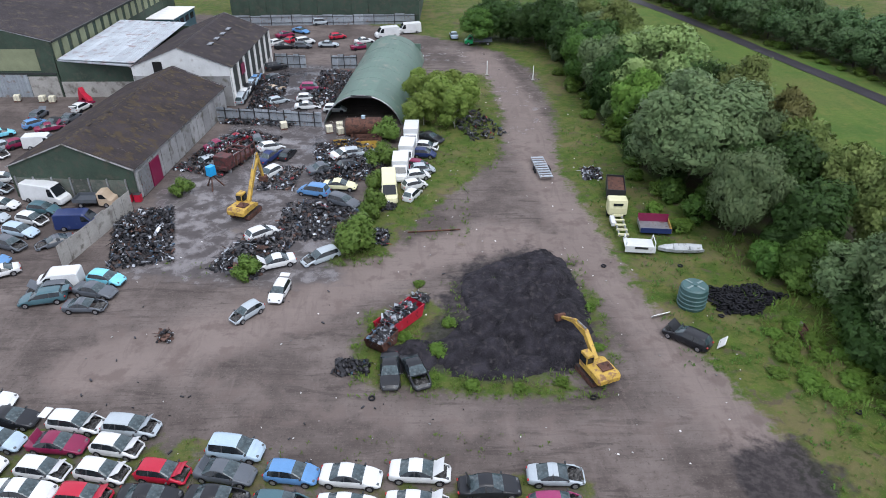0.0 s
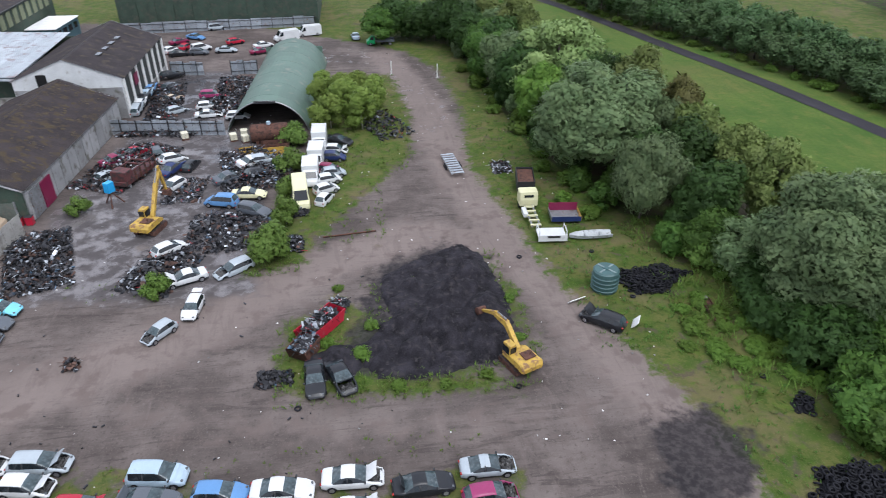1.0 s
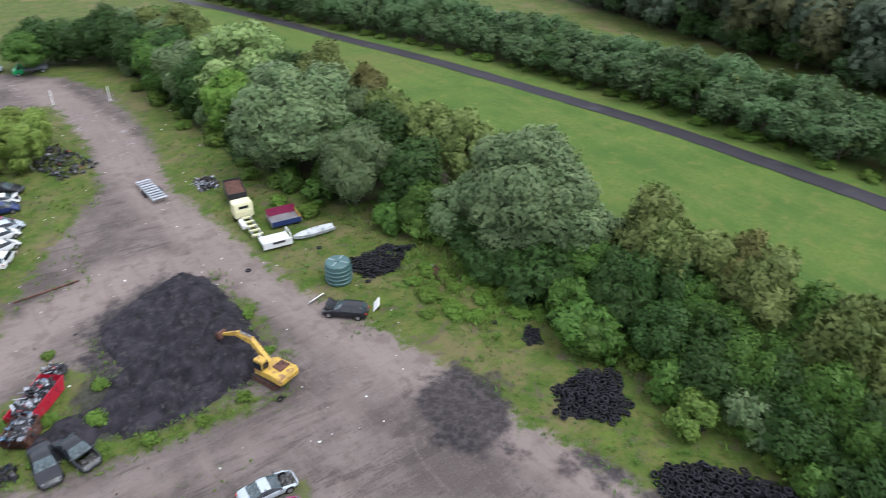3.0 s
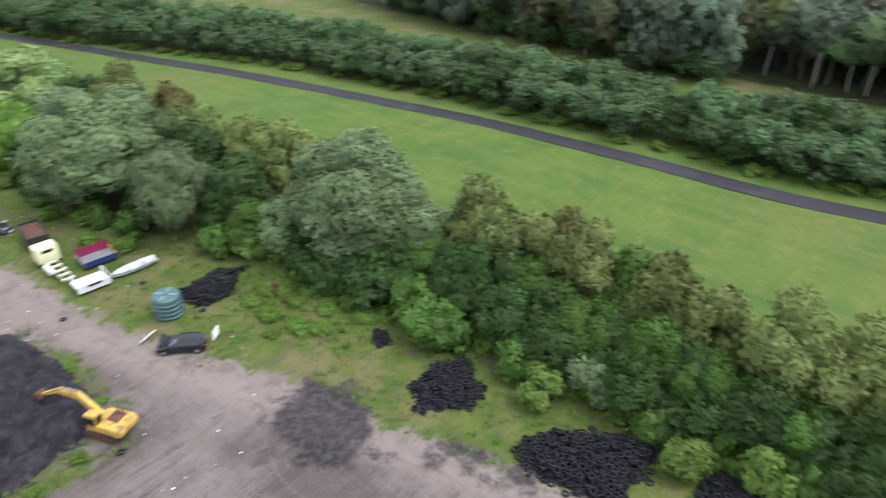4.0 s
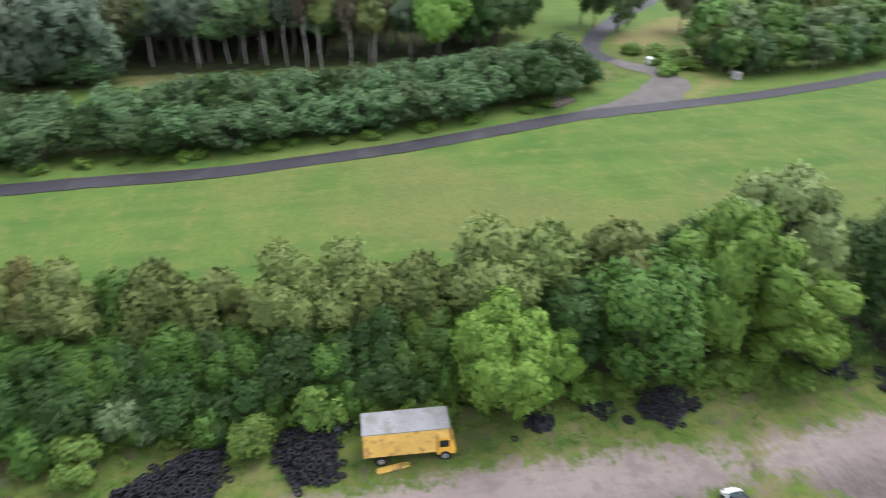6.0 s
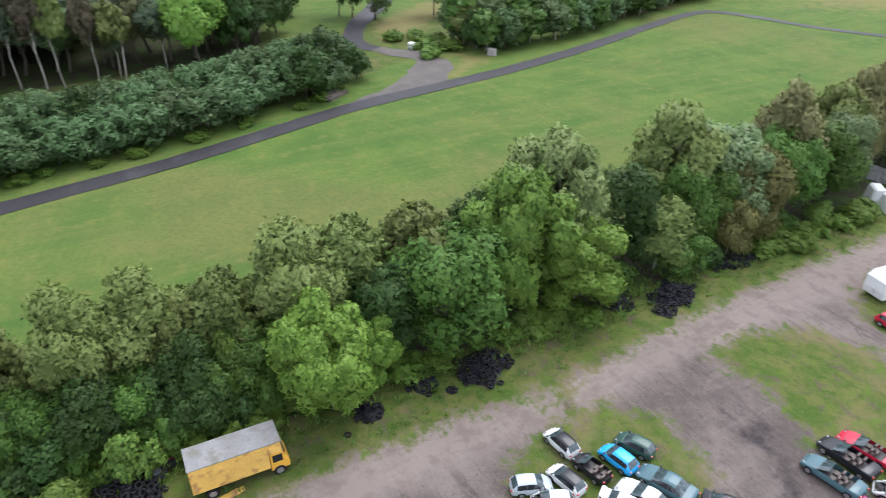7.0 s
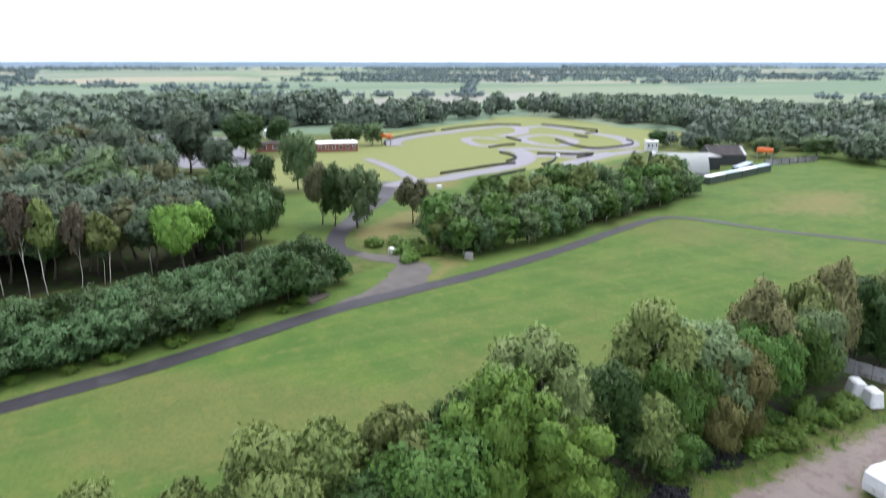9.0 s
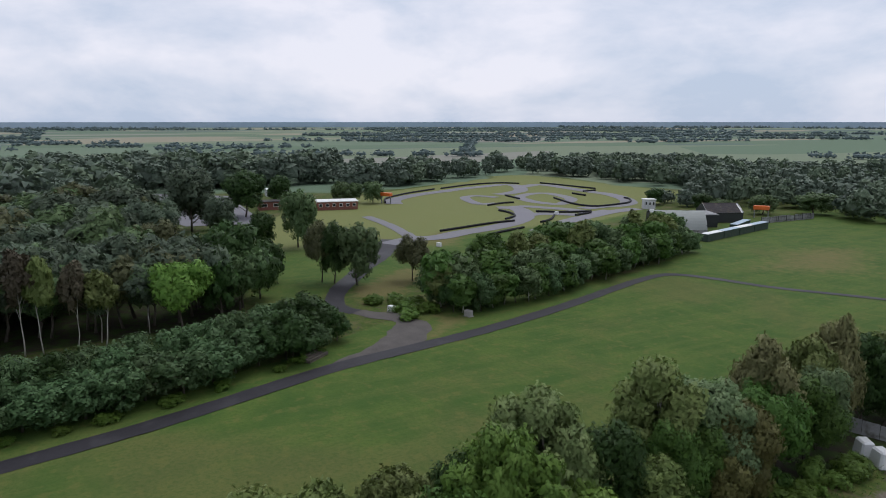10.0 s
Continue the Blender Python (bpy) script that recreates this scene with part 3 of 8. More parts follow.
lot.faces.new([lot.verts.new((x, y, 0.14)) for x, y in ((404, -46), (372, -80), (262, -70), (270, -42), (300, -36))])
tagged(new("car_park", done(lot, "car_park", grain("lot_tarmac", (0.17, 0.165, 0.18), 0.9, scale=0.05, fine=2, bump=0))), "empty grey tarmac car park among trees", "car park", kind="structure")


# ---- trees ----
CROWNS = {
    # boughs, half width, middle, half height, bough radius, lobes on each, droop, leaf length
    "birch": (20, 0.185, 0.58, 0.37, 0.105, 7, 1.0, 2.0),
    "willow": (30, 0.36, 0.54, 0.38, 0.155, 11, 0.30, 1.7),
    "weeping": (24, 0.30, 0.58, 0.37, 0.135, 8, 0.9, 2.2),
    "bush": (9, 0.42, 0.40, 0.36, 0.270, 8, 0.1, 1.1),
    "tall": (12, 0.14, 0.74, 0.22, 0.080, 6, 0.7, 1.6),
    "round": (24, 0.32, 0.53, 0.38, 0.150, 10, 0.2, 1.35),
    "ash": (26, 0.31, 0.53, 0.41, 0.125, 7, 0.55, 1.9),
    "hedge": (26, 0.37, 0.48, 0.40, 0.145, 7, 0.1, 1.2),
    "sapling": (16, 0.15, 0.50, 0.46, 0.100, 7, 0.5, 1.8),
    "far": (15, 0.34, 0.52, 0.37, 0.190, 8, 0.1, 1.2),
    "oak": (17, 0.36, 0.62, 0.27, 0.150, 9, 0.1, 1.2),
}


def crown(rng, kind, count, leaf):
    """Leaves over lobed boughs, for a tree one unit tall: faces x 3 x 3, the boughs' middles, and the way that each leaf faces."""
    k, rx, z0, rz, bough, lobes, droop, long_leaf = CROWNS[kind]
    i = np.arange(k) + 0.5
    up = 1 - 1.72 * i / k + rng.normal(0, 0.07, k)
    turn = i * 2.4 + rng.normal(0, 0.4, k)
    flat = np.sqrt(np.clip(1 - up ** 2, 0.02, 1))
    c = np.stack([flat * np.cos(turn), flat * np.sin(turn), up], 1) * (0.55 + 0.50 * rng.random((k, 1)) ** 0.7) * np.array([rx * rng.uniform(0.9, 1.2), rx, rz])
    c[:, :2] += rng.normal(0, rx * 0.14, 2) * (c[:, 2:] + rz)
    c[:, 2] += z0
    r = bough * (0.60 + 0.75 * rng.random(k))
    buds = rng.normal(size=(k, lobes, 3)) + np.array([0, 0, 0.25])
    buds /= np.linalg.norm(buds, axis=2)[:, :, None]
    m = count * 2
    which = rng.choice(k, m, p=r ** 2 / (r ** 2).sum())
    q = rng.normal(size=(m, 3)) + np.array([0, 0, 0.40])
    q /= np.linalg.norm(q, axis=1)[:, None]
    near = np.einsum("ij,ikj->ik", q, buds[which])
    best = near.argmax(1)
    bud, close = buds[which, best], near[np.arange(m), best]
    swell = 0.66 + 0.42 * np.clip((close - 0.55) / 0.45, 0, 1) ** 0.6
    inner = rng.random(m) < 0.16
    depth = np.where(inner, 0.45 + 0.25 * rng.random(m), 0.70 + 0.34 * rng.random(m) ** 0.7 + 0.24 * rng.random(m) ** 8)
    p = c[which] + q * (r[which] * swell * depth)[:, None]
    hidden = np.zeros(m, int)
    for j in range(k):
        hidden += np.linalg.norm(p - c[j], axis=1) < r[j] * 0.58
    keep = np.flatnonzero((hidden < 1) | inner)[:count]
    p, q, bud, which, inner = p[keep], q[keep], bud[keep], which[keep], inner[keep]
    count = len(p)
    face = p - (c[which] + bud * r[which][:, None] * 0.55)
    face /= np.linalg.norm(face, axis=1)[:, None] + 1e-9
    outward = p - np.array([0, 0, z0 - 0.1])
    outward /= np.linalg.norm(outward, axis=1)[:, None] + 1e-9
    face = face * 0.55 + q * 0.35 + outward * 0.25 + np.array([0, 0, 0.18]) + rng.normal(0, 0.10, (count, 3))
    face /= np.linalg.norm(face, axis=1)[:, None]
    p[:, 2] -= droop * 0.13 * rng.random(count) ** 2.5
    p[:, :2] += rng.normal(0, 0.008 + 0.012 * droop, (count, 2)) * (rng.random((count, 1)) < 0.35)
    normal = face + rng.normal(0, 0.36, (count, 3))
    u = np.cross(normal, rng.normal(size=(count, 3)))
    u[:, 2] -= droop * 1.3 * np.abs(rng.normal(size=count)) * np.linalg.norm(u, axis=1)
    u /= np.linalg.norm(u, axis=1)[:, None]
    w = np.cross(normal, u)
    w /= np.linalg.norm(w, axis=1)[:, None]
    s = leaf * 1.3 * (0.6 + 0.8 * rng.random((count, 1))) * np.where(inner, 1.8, 1.0)[:, None]
    u, w = u * s * long_leaf * 0.5, w * s * 0.5
    return np.stack([p - u * 0.8 - w, p + u * 1.1, p - u * 0.8 + w], 1), c, face


def wood_of(rng, centres, bark, girth, top, name, lean=0.012):
    """A tapered, slightly crooked trunk with limbs into the crown."""
    bm = bmesh.new()
    bend = rng.normal(0, lean, (6, 2)).cumsum(0)
    spine = [(bend[i][0] * (i > 0), bend[i][1] * (i > 0), top * i / 5) for i in range(6)]
    tube(bm, spine, [girth * f for f in (1.25, 0.9, 0.75, 0.6, 0.42, 0.15)], 7)
    for c in centres[:: max(1, len(centres) // 9)]:
        z = max(0.12, min(top * 0.8, c[2] - 0.22))
        i = min(4, int(z / top * 5))
        a = Vector(spine[i]).lerp(Vector(spine[i + 1]), z / top * 5 - i)
        b = Vector(c)
        tube(bm, [a, a.lerp(b, 0.5) + Vector((0, 0, 0.03)), b], [girth * 0.4, girth * 0.25, girth * 0.08], 5)
    return done(bm, name, bark, True)


class Plant:
    """A kind of tree, built once; each call plants one."""

    def __init__(self, name, shape, leaves, count, leaf, seed, label, category="tree", bark=BARK, girth=0.016, top=0.8, lean=0.012):
        rng = np.random.default_rng(seed)
        v, c, face = crown(rng, shape, count, leaf)
        self.leaves, self.stems = quads("crown", v, LEAF[leaves], face), wood_of(rng, c, bark, girth, top, "trunk", lean)
        self.name, self.label, self.category, self.first = name, label, category, None
        self.span = 2 * np.quantile(np.hypot(v[:, 0, 0], v[:, 0, 1]), 0.97)

    def at(self, x, y, high, wide=1.0, turn=0.0, group=""):
        m = Matrix.Translation((x, y, -0.05)) @ Matrix.Rotation(turn, 4, "Z") @ Matrix.Diagonal((high * wide, high * wide, high, 1))
        if self.first is None:
            self.first = thing(self.name, m, self.label, self.category, group)
            under("trunk", self.stems, self.first)
            under("crown", self.leaves, self.first)
            return self.first
        ob = copy_thing(self.first, Matrix())
        ob.matrix_basis = m
        if group:
            tagged(ob, group=group)
        return ob


WILLOWS = [Plant("willow_tree", "willow", "willow", 26000, 0.019, q, "rounded grey-green willow tree at the yard's edge") for q in (1, 2)]
PALE = Plant("willow_tree", "weeping", "pale", 22000, 0.018, 17, "large pale yellow-green weeping willow tree")
BIRCHES = [Plant("birch_tree", "birch", k, 9500, 0.019, q, "slender drooping birch with olive yellowing leaves", bark=BIRCH_BARK, girth=0.010, top=0.9) for k, q in (("birch", 3), ("birch", 4), ("olive", 5))]
DARKS = [Plant("broadleaf_tree", "round", "dark", 6000, 0.030, q, "dense dark green broadleaf tree") for q in (6, 7)]
MIDS = [Plant("broadleaf_tree", "round", "mid", 10000, 0.023, q, "leafy mid-green broadleaf tree") for q in (8, 9)]
GREYS = Plant("sallow_tree", "round", "willow", 12000, 0.023, 18, "grey-green rounded sallow tree")
BRIGHT = Plant("ash_tree", "ash", "bright", 20000, 0.020, 10, "light yellow-green leafy ash tree beside the dirt track")
LIME = Plant("ash_tree", "ash", "lime", 20000, 0.020, 19, "fresh mid-green leafy ash tree")
RUSTY = Plant("birch_tree", "weeping", "rust", 11000, 0.022, 11, "drooping birch with rusty olive leaves", bark=BIRCH_BARK, girth=0.011, top=0.9)
FADED = Plant("birch_tree", "weeping", "faded", 10000, 0.022, 20, "drooping birch with faded pinkish-brown leaves", bark=BIRCH_BARK, girth=0.011, top=0.9)
BUSHES = [Plant("bush", "bush", k, 1500, 0.085, q, t, "bush") for k, q, t in (("mid", 12, "rough green bramble bush"), ("dark", 13, "dark green leafy bush"), ("fresh", 14, "fresh light green leafy bush"), ("willow", 22, "grey-green rounded sallow bush"))]
SAPLING = Plant("sapling", "sapling", "young", 4200, 0.026, 15, "young light green birch sapling", "tree", BIRCH_BARK, 0.009, 0.9)

rng = np.random.default_rng(21)


def any_of(kinds):
    return kinds[rng.integers(len(kinds))]


def grow(p, x, y, h, wide=1.0, group=""):
    return p.at(x, y, h, wide * (0.9 + 0.2 * rng.random()), rng.random() * 6.28, group)


def plant(p, x, y, h, across, group=""):
    """One tree of a given height and width in metres."""
    return p.at(x, y, h, across / (h * p.span), rng.random() * 6.28, group)


ROW = "trees along the yard"
# the ones that stand out, from the far gate down past the tyre piles
for p, x, y, h, across in (
        (WILLOWS[0], 30.8, 80.5, 14.0, 15.5), (WILLOWS[1], 32.5, 66.8, 11.0, 9.4), (DARKS[0], 38.0, 62.0, 9.0, 8.0), (DARKS[1], 40.0, 71.0, 9.5, 8.5), (DARKS[0], 36.0, 73.0, 8.5, 8.0), (MIDS[1], 36.4, 57.0, 6.0, 6.5), (PALE, 34.0, 103.0, 13.6, 17.0), (LIME, 28.5, 97.0, 10.0, 9.0), (WILLOWS[1], 29.0, 112.0, 11.5, 12.0),
        (BIRCHES[0], 41.0, 90.0, 12.6, 8.0), (RUSTY, 43.0, 82.5, 11.0, 7.5), (BIRCHES[2], 42.5, 75.0, 11.0, 7.5), (BIRCHES[1], 44.0, 67.5, 11.0, 6.5), (BIRCHES[0], 44.5, 61.0, 10.6, 6.5),
        (WILLOWS[0], 42.0, 46.5, 13.6, 13.6), (GREYS, 38.5, 53.0, 7.6, 8.0), (BIRCHES[2], 46.5, 55.0, 10.4, 6.5), (GREYS, 44.0, 39.2, 9.4, 7.5),
        (BIRCHES[0], 46.0, 34.7, 11.0, 6.8), (BIRCHES[2], 45.6, 31.2, 10.6, 6.2), (BIRCHES[1], 46.0, 28.1, 11.3, 6.4), (RUSTY, 47.4, 25.0, 10.6, 5.5), (BIRCHES[0], 46.0, 22.0, 11.0, 6.4), (MIDS[1], 46.8, 18.6, 10.4, 6.4),
        (BIRCHES[2], 46.0, 15.6, 11.5, 6.2), (BIRCHES[1], 46.4, 11.4, 10.5, 5.8), (BIRCHES[0], 44.8, 6.2, 11.7, 6.0), (BIRCHES[0], 46.2, 1.2, 11.0, 7.0), (BIRCHES[1], 45.4, -1.6, 10.6, 5.4), (BIRCHES[2], 45.0, -4.6, 10.9, 6.6),
        (BIRCHES[0], 46.0, -10.0, 11.8, 8.6), (BIRCHES[2], 46.0, -15.3, 12.2, 8.2), (BIRCHES[1], 46.5, -21.9, 11.6, 8.0), (DARKS[0], 43.0, -17.0, 8.6, 7.0), (DARKS[1], 45.5, -26.5, 11.0, 6.5),
        (BRIGHT, 38.3, -10.6, 10.2, 7.6), (BRIGHT, 39.6, -14.6, 6.4, 4.4), (MIDS[0], 41.0, -23.0, 11.6, 11.0), (LIME, 43.5, -29.6, 14.6, 11.0), (PALE, 46.2, -37.2, 14.6, 12.0), (BRIGHT, 40.5, -35.2, 9.2, 9.0),
        (DARKS[0], 44.0, -43.5, 11.5, 8.0), (BIRCHES[0], 46.5, -51.1, 14.2, 9.4), (MIDS[1], 43.5, -50.5, 10.5, 7.0), (BIRCHES[2], 42.0, -46.4, 8.6, 6.8), (MIDS[0], 40.8, -48.4, 5.2, 6.2),
        (GREYS, 45.0, -58.6, 13.2, 10.4), (MIDS[1], 43.0, -55.0, 9.0, 6.5), (RUSTY, 41.8, -59.8, 10.0, 7.2), (RUSTY, 40.8, -55.6, 6.0, 4.6), (MIDS[0], 44.6, -66.0, 11.8, 9.0), (FADED, 47.2, -69.3, 14.4, 9.2),
        (MIDS[1], 43.8, -73.0, 10.6, 8.4), (GREYS, 45.0, -77.0, 11.5, 7.5), (BIRCHES[1], 47.8, -78.6, 13.6, 6.8), (FADED, 47.2, -83.4, 14.6, 7.5), (DARKS[0], 47.0, -90.0, 12.0, 9.0)):
    plant(p, x, y, h, across, ROW)
# understorey in front of the birches, and brambles at their feet
for i in range(22):
    y = 37 - i * 2.1 + rng.normal(0, 0.5)
    plant(any_of([MIDS[0], MIDS[1], DARKS[0], DARKS[1]]), 42.6 + rng.normal(0, 0.7), y, 6.2 + rng.random() * 1.8, 4.8 + rng.random() * 1.6, ROW)
    plant(any_of([BUSHES[0], BUSHES[0], BUSHES[1], BUSHES[1]]), 40.2 + rng.normal(0, 0.5), y + 1.2, 3.0 + rng.random() * 1.6, 3.6 + rng.random() * 1.4)
for x, y, h, across, k in ((38.2, 35.8, 4.8, 5.6, 0), (39.6, 40.5, 5.0, 5.0, 1), (39.4, 17.6, 4.8, 4.6, 3), (38.6, 11.6, 3.2, 3.6, 0), (38.6, 3.6, 4.0, 4.2, 2), (41.5, -4.2, 7.0, 3.0, 2), (40.6, -6.2, 4.0, 3.4, 0), (37.2, 29.4, 3.4, 3.6, 0),
                           (37.0, 45.0, 4.2, 5.0, 1), (39.4, -29.0, 2.2, 3.0, 2), (41.0, -41.5, 3.0, 3.6, 0), (40.4, -52.0, 2.6, 3.2, 1), (41.0, -64.0, 3.0, 4.0, 0), (41.0, -70.0, 2.6, 4.0, 2)):
    plant(BUSHES[k], x, y, h, across)
plant(BUSHES[0], 36.6, 33.0, 4.4, 7.0)
plant(BUSHES[1], 38.2, 40.4, 5.4, 7.0)
plant(BUSHES[1], 37.0, 46.5, 4.6, 6.5)
plant(BUSHES[0], 38.6, 24.0, 3.8, 5.0)
for x, y, h, across in ((40.5, 27.0, 6.0, 6.0), (40.0, 21.5, 5.8, 5.6), (41.0, 32.0, 6.4, 6.0), (39.6, 14.4, 5.6, 5.0), (40.6, 8.6, 6.0, 5.0), (40.4, -1.4, 5.6, 5.0), (39.8, 38.6, 5.4, 5.6), (39.0, 44.5, 5.0, 6.0), (37.4, 49.6, 4.6, 5.6), (35.0, 61.4, 4.2, 5.0)):
    plant(DARKS[int(x * 10) % 2], x, y, h, across, ROW)
for i in range(14):
    y = -92 - i * 3.6
    plant(any_of([*BIRCHES, MIDS[0], GREYS]), 47.5 + rng.normal(0, 1.6), y, 11.5 + rng.random() * 2, 7.5, ROW)
    plant(any_of([DARKS[0], MIDS[1]]), 43.5 + rng.normal(0, 0.8), y + 1.5, 8 + rng.random() * 2, 6.5, ROW)
for i in range(15):
    y = 80 + i * 4.8
    x = 40.5 - i * 0.75
    plant(any_of([*BIRCHES, GREYS, DARKS[0], MIDS[0]]), x + rng.normal(0, 1.2), y, 9.5 + rng.random() * 2.5, 8.0, ROW)
    if i > 4:
        plant(any_of([*DARKS, *MIDS, GREYS]), x - 7 + rng.normal(0, 1), y + 2, 8.5 + rng.random() * 2.5, 8.5, ROW)
    plant(any_of(BUSHES), 29.5 - i * 0.5 + rng.normal(0, 0.8) + (3 if y < 84 else 0), y - 6, 2.5 + rng.random() * 1.8, 3.8)
for i in range(13):
    plant(any_of([*DARKS, *MIDS, GREYS]), 8 + i * 2.2 + rng.normal(0, 1), 152 + rng.normal(0, 2), 6.5 + rng.random() * 2.5, 8.5)
# low scrub round the yard
for x, y, h, k in ((-9.6, 64.2, 4.0, 2), (-20.2, 58.6, 2.3, 2), (-8.4, 72, 3.0, 2), (-8.8, 79, 2.4, 2), (-8.5, 86, 3.0, 2), (-8.6, 95, 3.2, 2), (-33, 77.6, 2.0, 2),
                   (38, 36, 3.2, 1), (37, 41, 3.5, 0), (37.5, 31, 3.6, 0), (36, 47, 3, 0), (33, 60, 3.4, 0), (35, 56, 3, 2), (36.5, 20.5, 3, 2), (37, 8.5, 3.2, 2), (29.5, 70, 3.2, 0), (28, 76, 3, 0)):
    grow(BUSHES[k], x, y, h, 1.0)
LOW = Plant("weed_bush", "bush", "weed", 700, 0.11, 16, "low bright green bramble and nettle clump", "bush")
for i in range(80):
    y = 62 - i * 1.75
    if -58 < y < -36 or -27 < y < -21:
        continue
    grow(LOW, 39.2 + rng.normal(0, 0.7) - (2.5 if y > 40 else 0), y + rng.normal(0, 0.6), 0.9 + rng.random() * 1.3, 1.5)
for i in range(34):
    t = rng.random()
    grow(LOW, 30.6 + t * 5 + rng.normal(0, 1.2), 51 - t * 6 - rng.random() * 8, 0.35 + rng.random() * 0.6, 1.9)
for x, y, h in ((-0.6, 46.6, 0.9), (-5.2, 44.6, 0.6), (-3.6, 48.6, 0.7), (0.4, 50.6, 0.7), (2.2, 42.2, 0.7), (6.0, 42.0, 0.6), (9.6, 42.6, 0.6), (13.4, 47.0, 0.6), (13.8, 53.0, 0.6), (-6.6, 50.0, 0.6), (-2.6, 57.0, 0.6)):
    grow(LOW, x, y, h, 1.6)
for i in range(14):
    grow(LOW, 26.5 + rng.normal(0, 1.2) - i * 0.35, 68 + i * 4.5, 1.0 + rng.random(), 1.5)
for x, y, h in ((-3.2, 101, 6.2), (-0.6, 104, 7.6), (1.6, 99.5, 7.4), (3.2, 104.5, 7.0), (-1.5, 108, 7.2), (1.0, 110.5, 6.6), (-4.6, 108, 6.6), (4.2, 110, 6), (-4.5, 115, 5.5), (-5, 99, 5)):
    grow(SAPLING, x, y, h, 1.2)

# the hedge beyond the track and the woods' edge, farther off
HEDGE = [Plant("hedge_tree", "hedge", k, 3300, 0.034, q, "rounded green tree of a thick hedge") for k, q in (("hedge", 31), ("dark", 32), ("hedge", 33))]
EDGE = [Plant("wood_tree", "tall", k, 2200, 0.032, q, t, bark=BIRCH_BARK, girth=0.0085, top=0.86, lean=0.014)
        for k, q, t in (("birch", 34, "tall thin birch with a bare white trunk"), ("plum", 35, "tall thin birch with browning leaves"), ("dusk", 41, "tall leaning birch with sparse grey-green leaves"))]
FAR = [Plant("wood_tree", "far", k, 1500, 0.060, q, "tall muted green woodland tree") for k, q in (("dusk", 36), ("moss", 37), ("khaki", 38), ("dark", 39))]
HIGH = [Plant("wood_tree", "oak", k, 1600, 0.052, q, "woodland tree with a high spreading crown") for k, q in (("dusk", 61), ("khaki", 62), ("moss", 63), ("dusk", 64))]
FRONT = smooth_line([(58, 195), (68, 160), (78.5, 130), (87.5, 100), (92, 70), (94, 40), (96.5, 15), (100, -5), (105, -22), (111, -36)], 4.0)
for i, (x, y) in enumerate(FRONT):
    for row in range(2):
        h = (7.0 + rng.random() * 1.8 + row * 0.9) * (0.84 if row == 0 else 1) * (1.15 if i < 18 else 1)
        p = any_of([HEDGE[0], HEDGE[0], HEDGE[1], HEDGE[2], HEDGE[2]])
        plant(p, x - 0.6 + row * 4.8 + rng.normal(0, 0.7), y + rng.normal(0, 0.8), h, 7.8 + rng.random() * 1.6, "hedge beyond the track")
    grow(LOW, x - 3.6 + rng.normal(0, 0.4), y + rng.normal(0, 1.2), 0.8 + rng.random() * 0.7, 1.9)
for x, y, h in ((112, -35, 10), (116, -39, 7.5), (107, -32, 9), (120, -43, 5.5), (113, -42, 5.5)):
    grow(HEDGE[1], x, y, h, 1.1)
# birches with bare stems stand in front of a dark wood
for x, y, h, across, k in ((130.8, 6.7, 18.0, 5.6, 1), (130.5, 4.0, 17.0, 5.0, 0), (131.2, -1.3, 15.2, 4.5, 1), (130.5, -5.7, 13.4, 6.0, 0), (132.6, -5.0, 11.0, 4.0, 2), (134.6, -13.2, 11.0, 4.5, 2), (133.7, 10.6, 16.0, 5.5, 2), (127.5, 69.0, 14.0, 6.0, 2),
                           (137.3, 36.1, 15.5, 6.0, 0), (137.1, 21.8, 16.0, 5.0, 1), (136.8, 18.7, 15.5, 5.0, 2), (135.0, 14.5, 16.0, 5.0, 0), (134.0, 27.0, 14.0, 5.5, 2), (131.0, 47.0, 14.0, 6.0, 0)):
    plant(EDGE[k], x, y, h, across, "wood's edge")
for i in range(46):
    y = 132 - i * 3.6 + rng.normal(0, 1.2)
    grow(any_of(HIGH if y < 45 else [FAR[0], FAR[1], FAR[2], HIGH[0], HIGH[1]]), (140 if y < 45 else 129) + rng.normal(0, 1.8) + 0.00064 * (y - 20) ** 2, y, 14 + rng.random() * 3.5, 1.0, "wood's edge")
for i in range(20):
    y = 130 - i * 4.6 + rng.normal(0, 1)
    grow(any_of([HEDGE[1], HEDGE[0], HEDGE[2]]), 127.0 + rng.normal(0, 1.6) + 0.00064 * (y - 20) ** 2, y, 3 + 2.5 * rng.random() + (2 if y > 40 else 0), 1.3, "undergrowth at the wood's edge")
grow(Plant("wood_tree", "oak", "lime", 6500, 0.030, 40, "light green maple tree at the wood's edge"), 130.7, -18.6, 14.6, 0.95)
for x, y, h, across in ((144, -32.7, 16.5, 14.0), (156, -29.5, 14.5, 13.0), (138, -27, 12.5, 9.0), (163.7, -44.5, 10.0, 8.5), (150, -38, 12.0, 10.0), (170, -36, 14.0, 13.0)):
    plant(FAR[3], x, y, h, across)
for i in range(150):
    x, y = 144 + rng.random() ** 1.1 * 144, -30 + rng.random() * 72
    if x > 168 and y < -0.128 * x or x > 255 and y < -8:
        continue
    grow(any_of([*HIGH, *HIGH, FAR[0], FAR[1], FAR[2]]), x, y, (12 + rng.random() * 6) * (0.72 if y < -0.12 * x else 1), 1.05, "woodland")
for i in range(56):
    grow(any_of([*HIGH[:3], *FAR[:3]]), 137 + rng.random() ** 1.2 * 55, 42 + rng.random() * 110, 12.5 + rng.random() * 5, 1.1, "woodland")
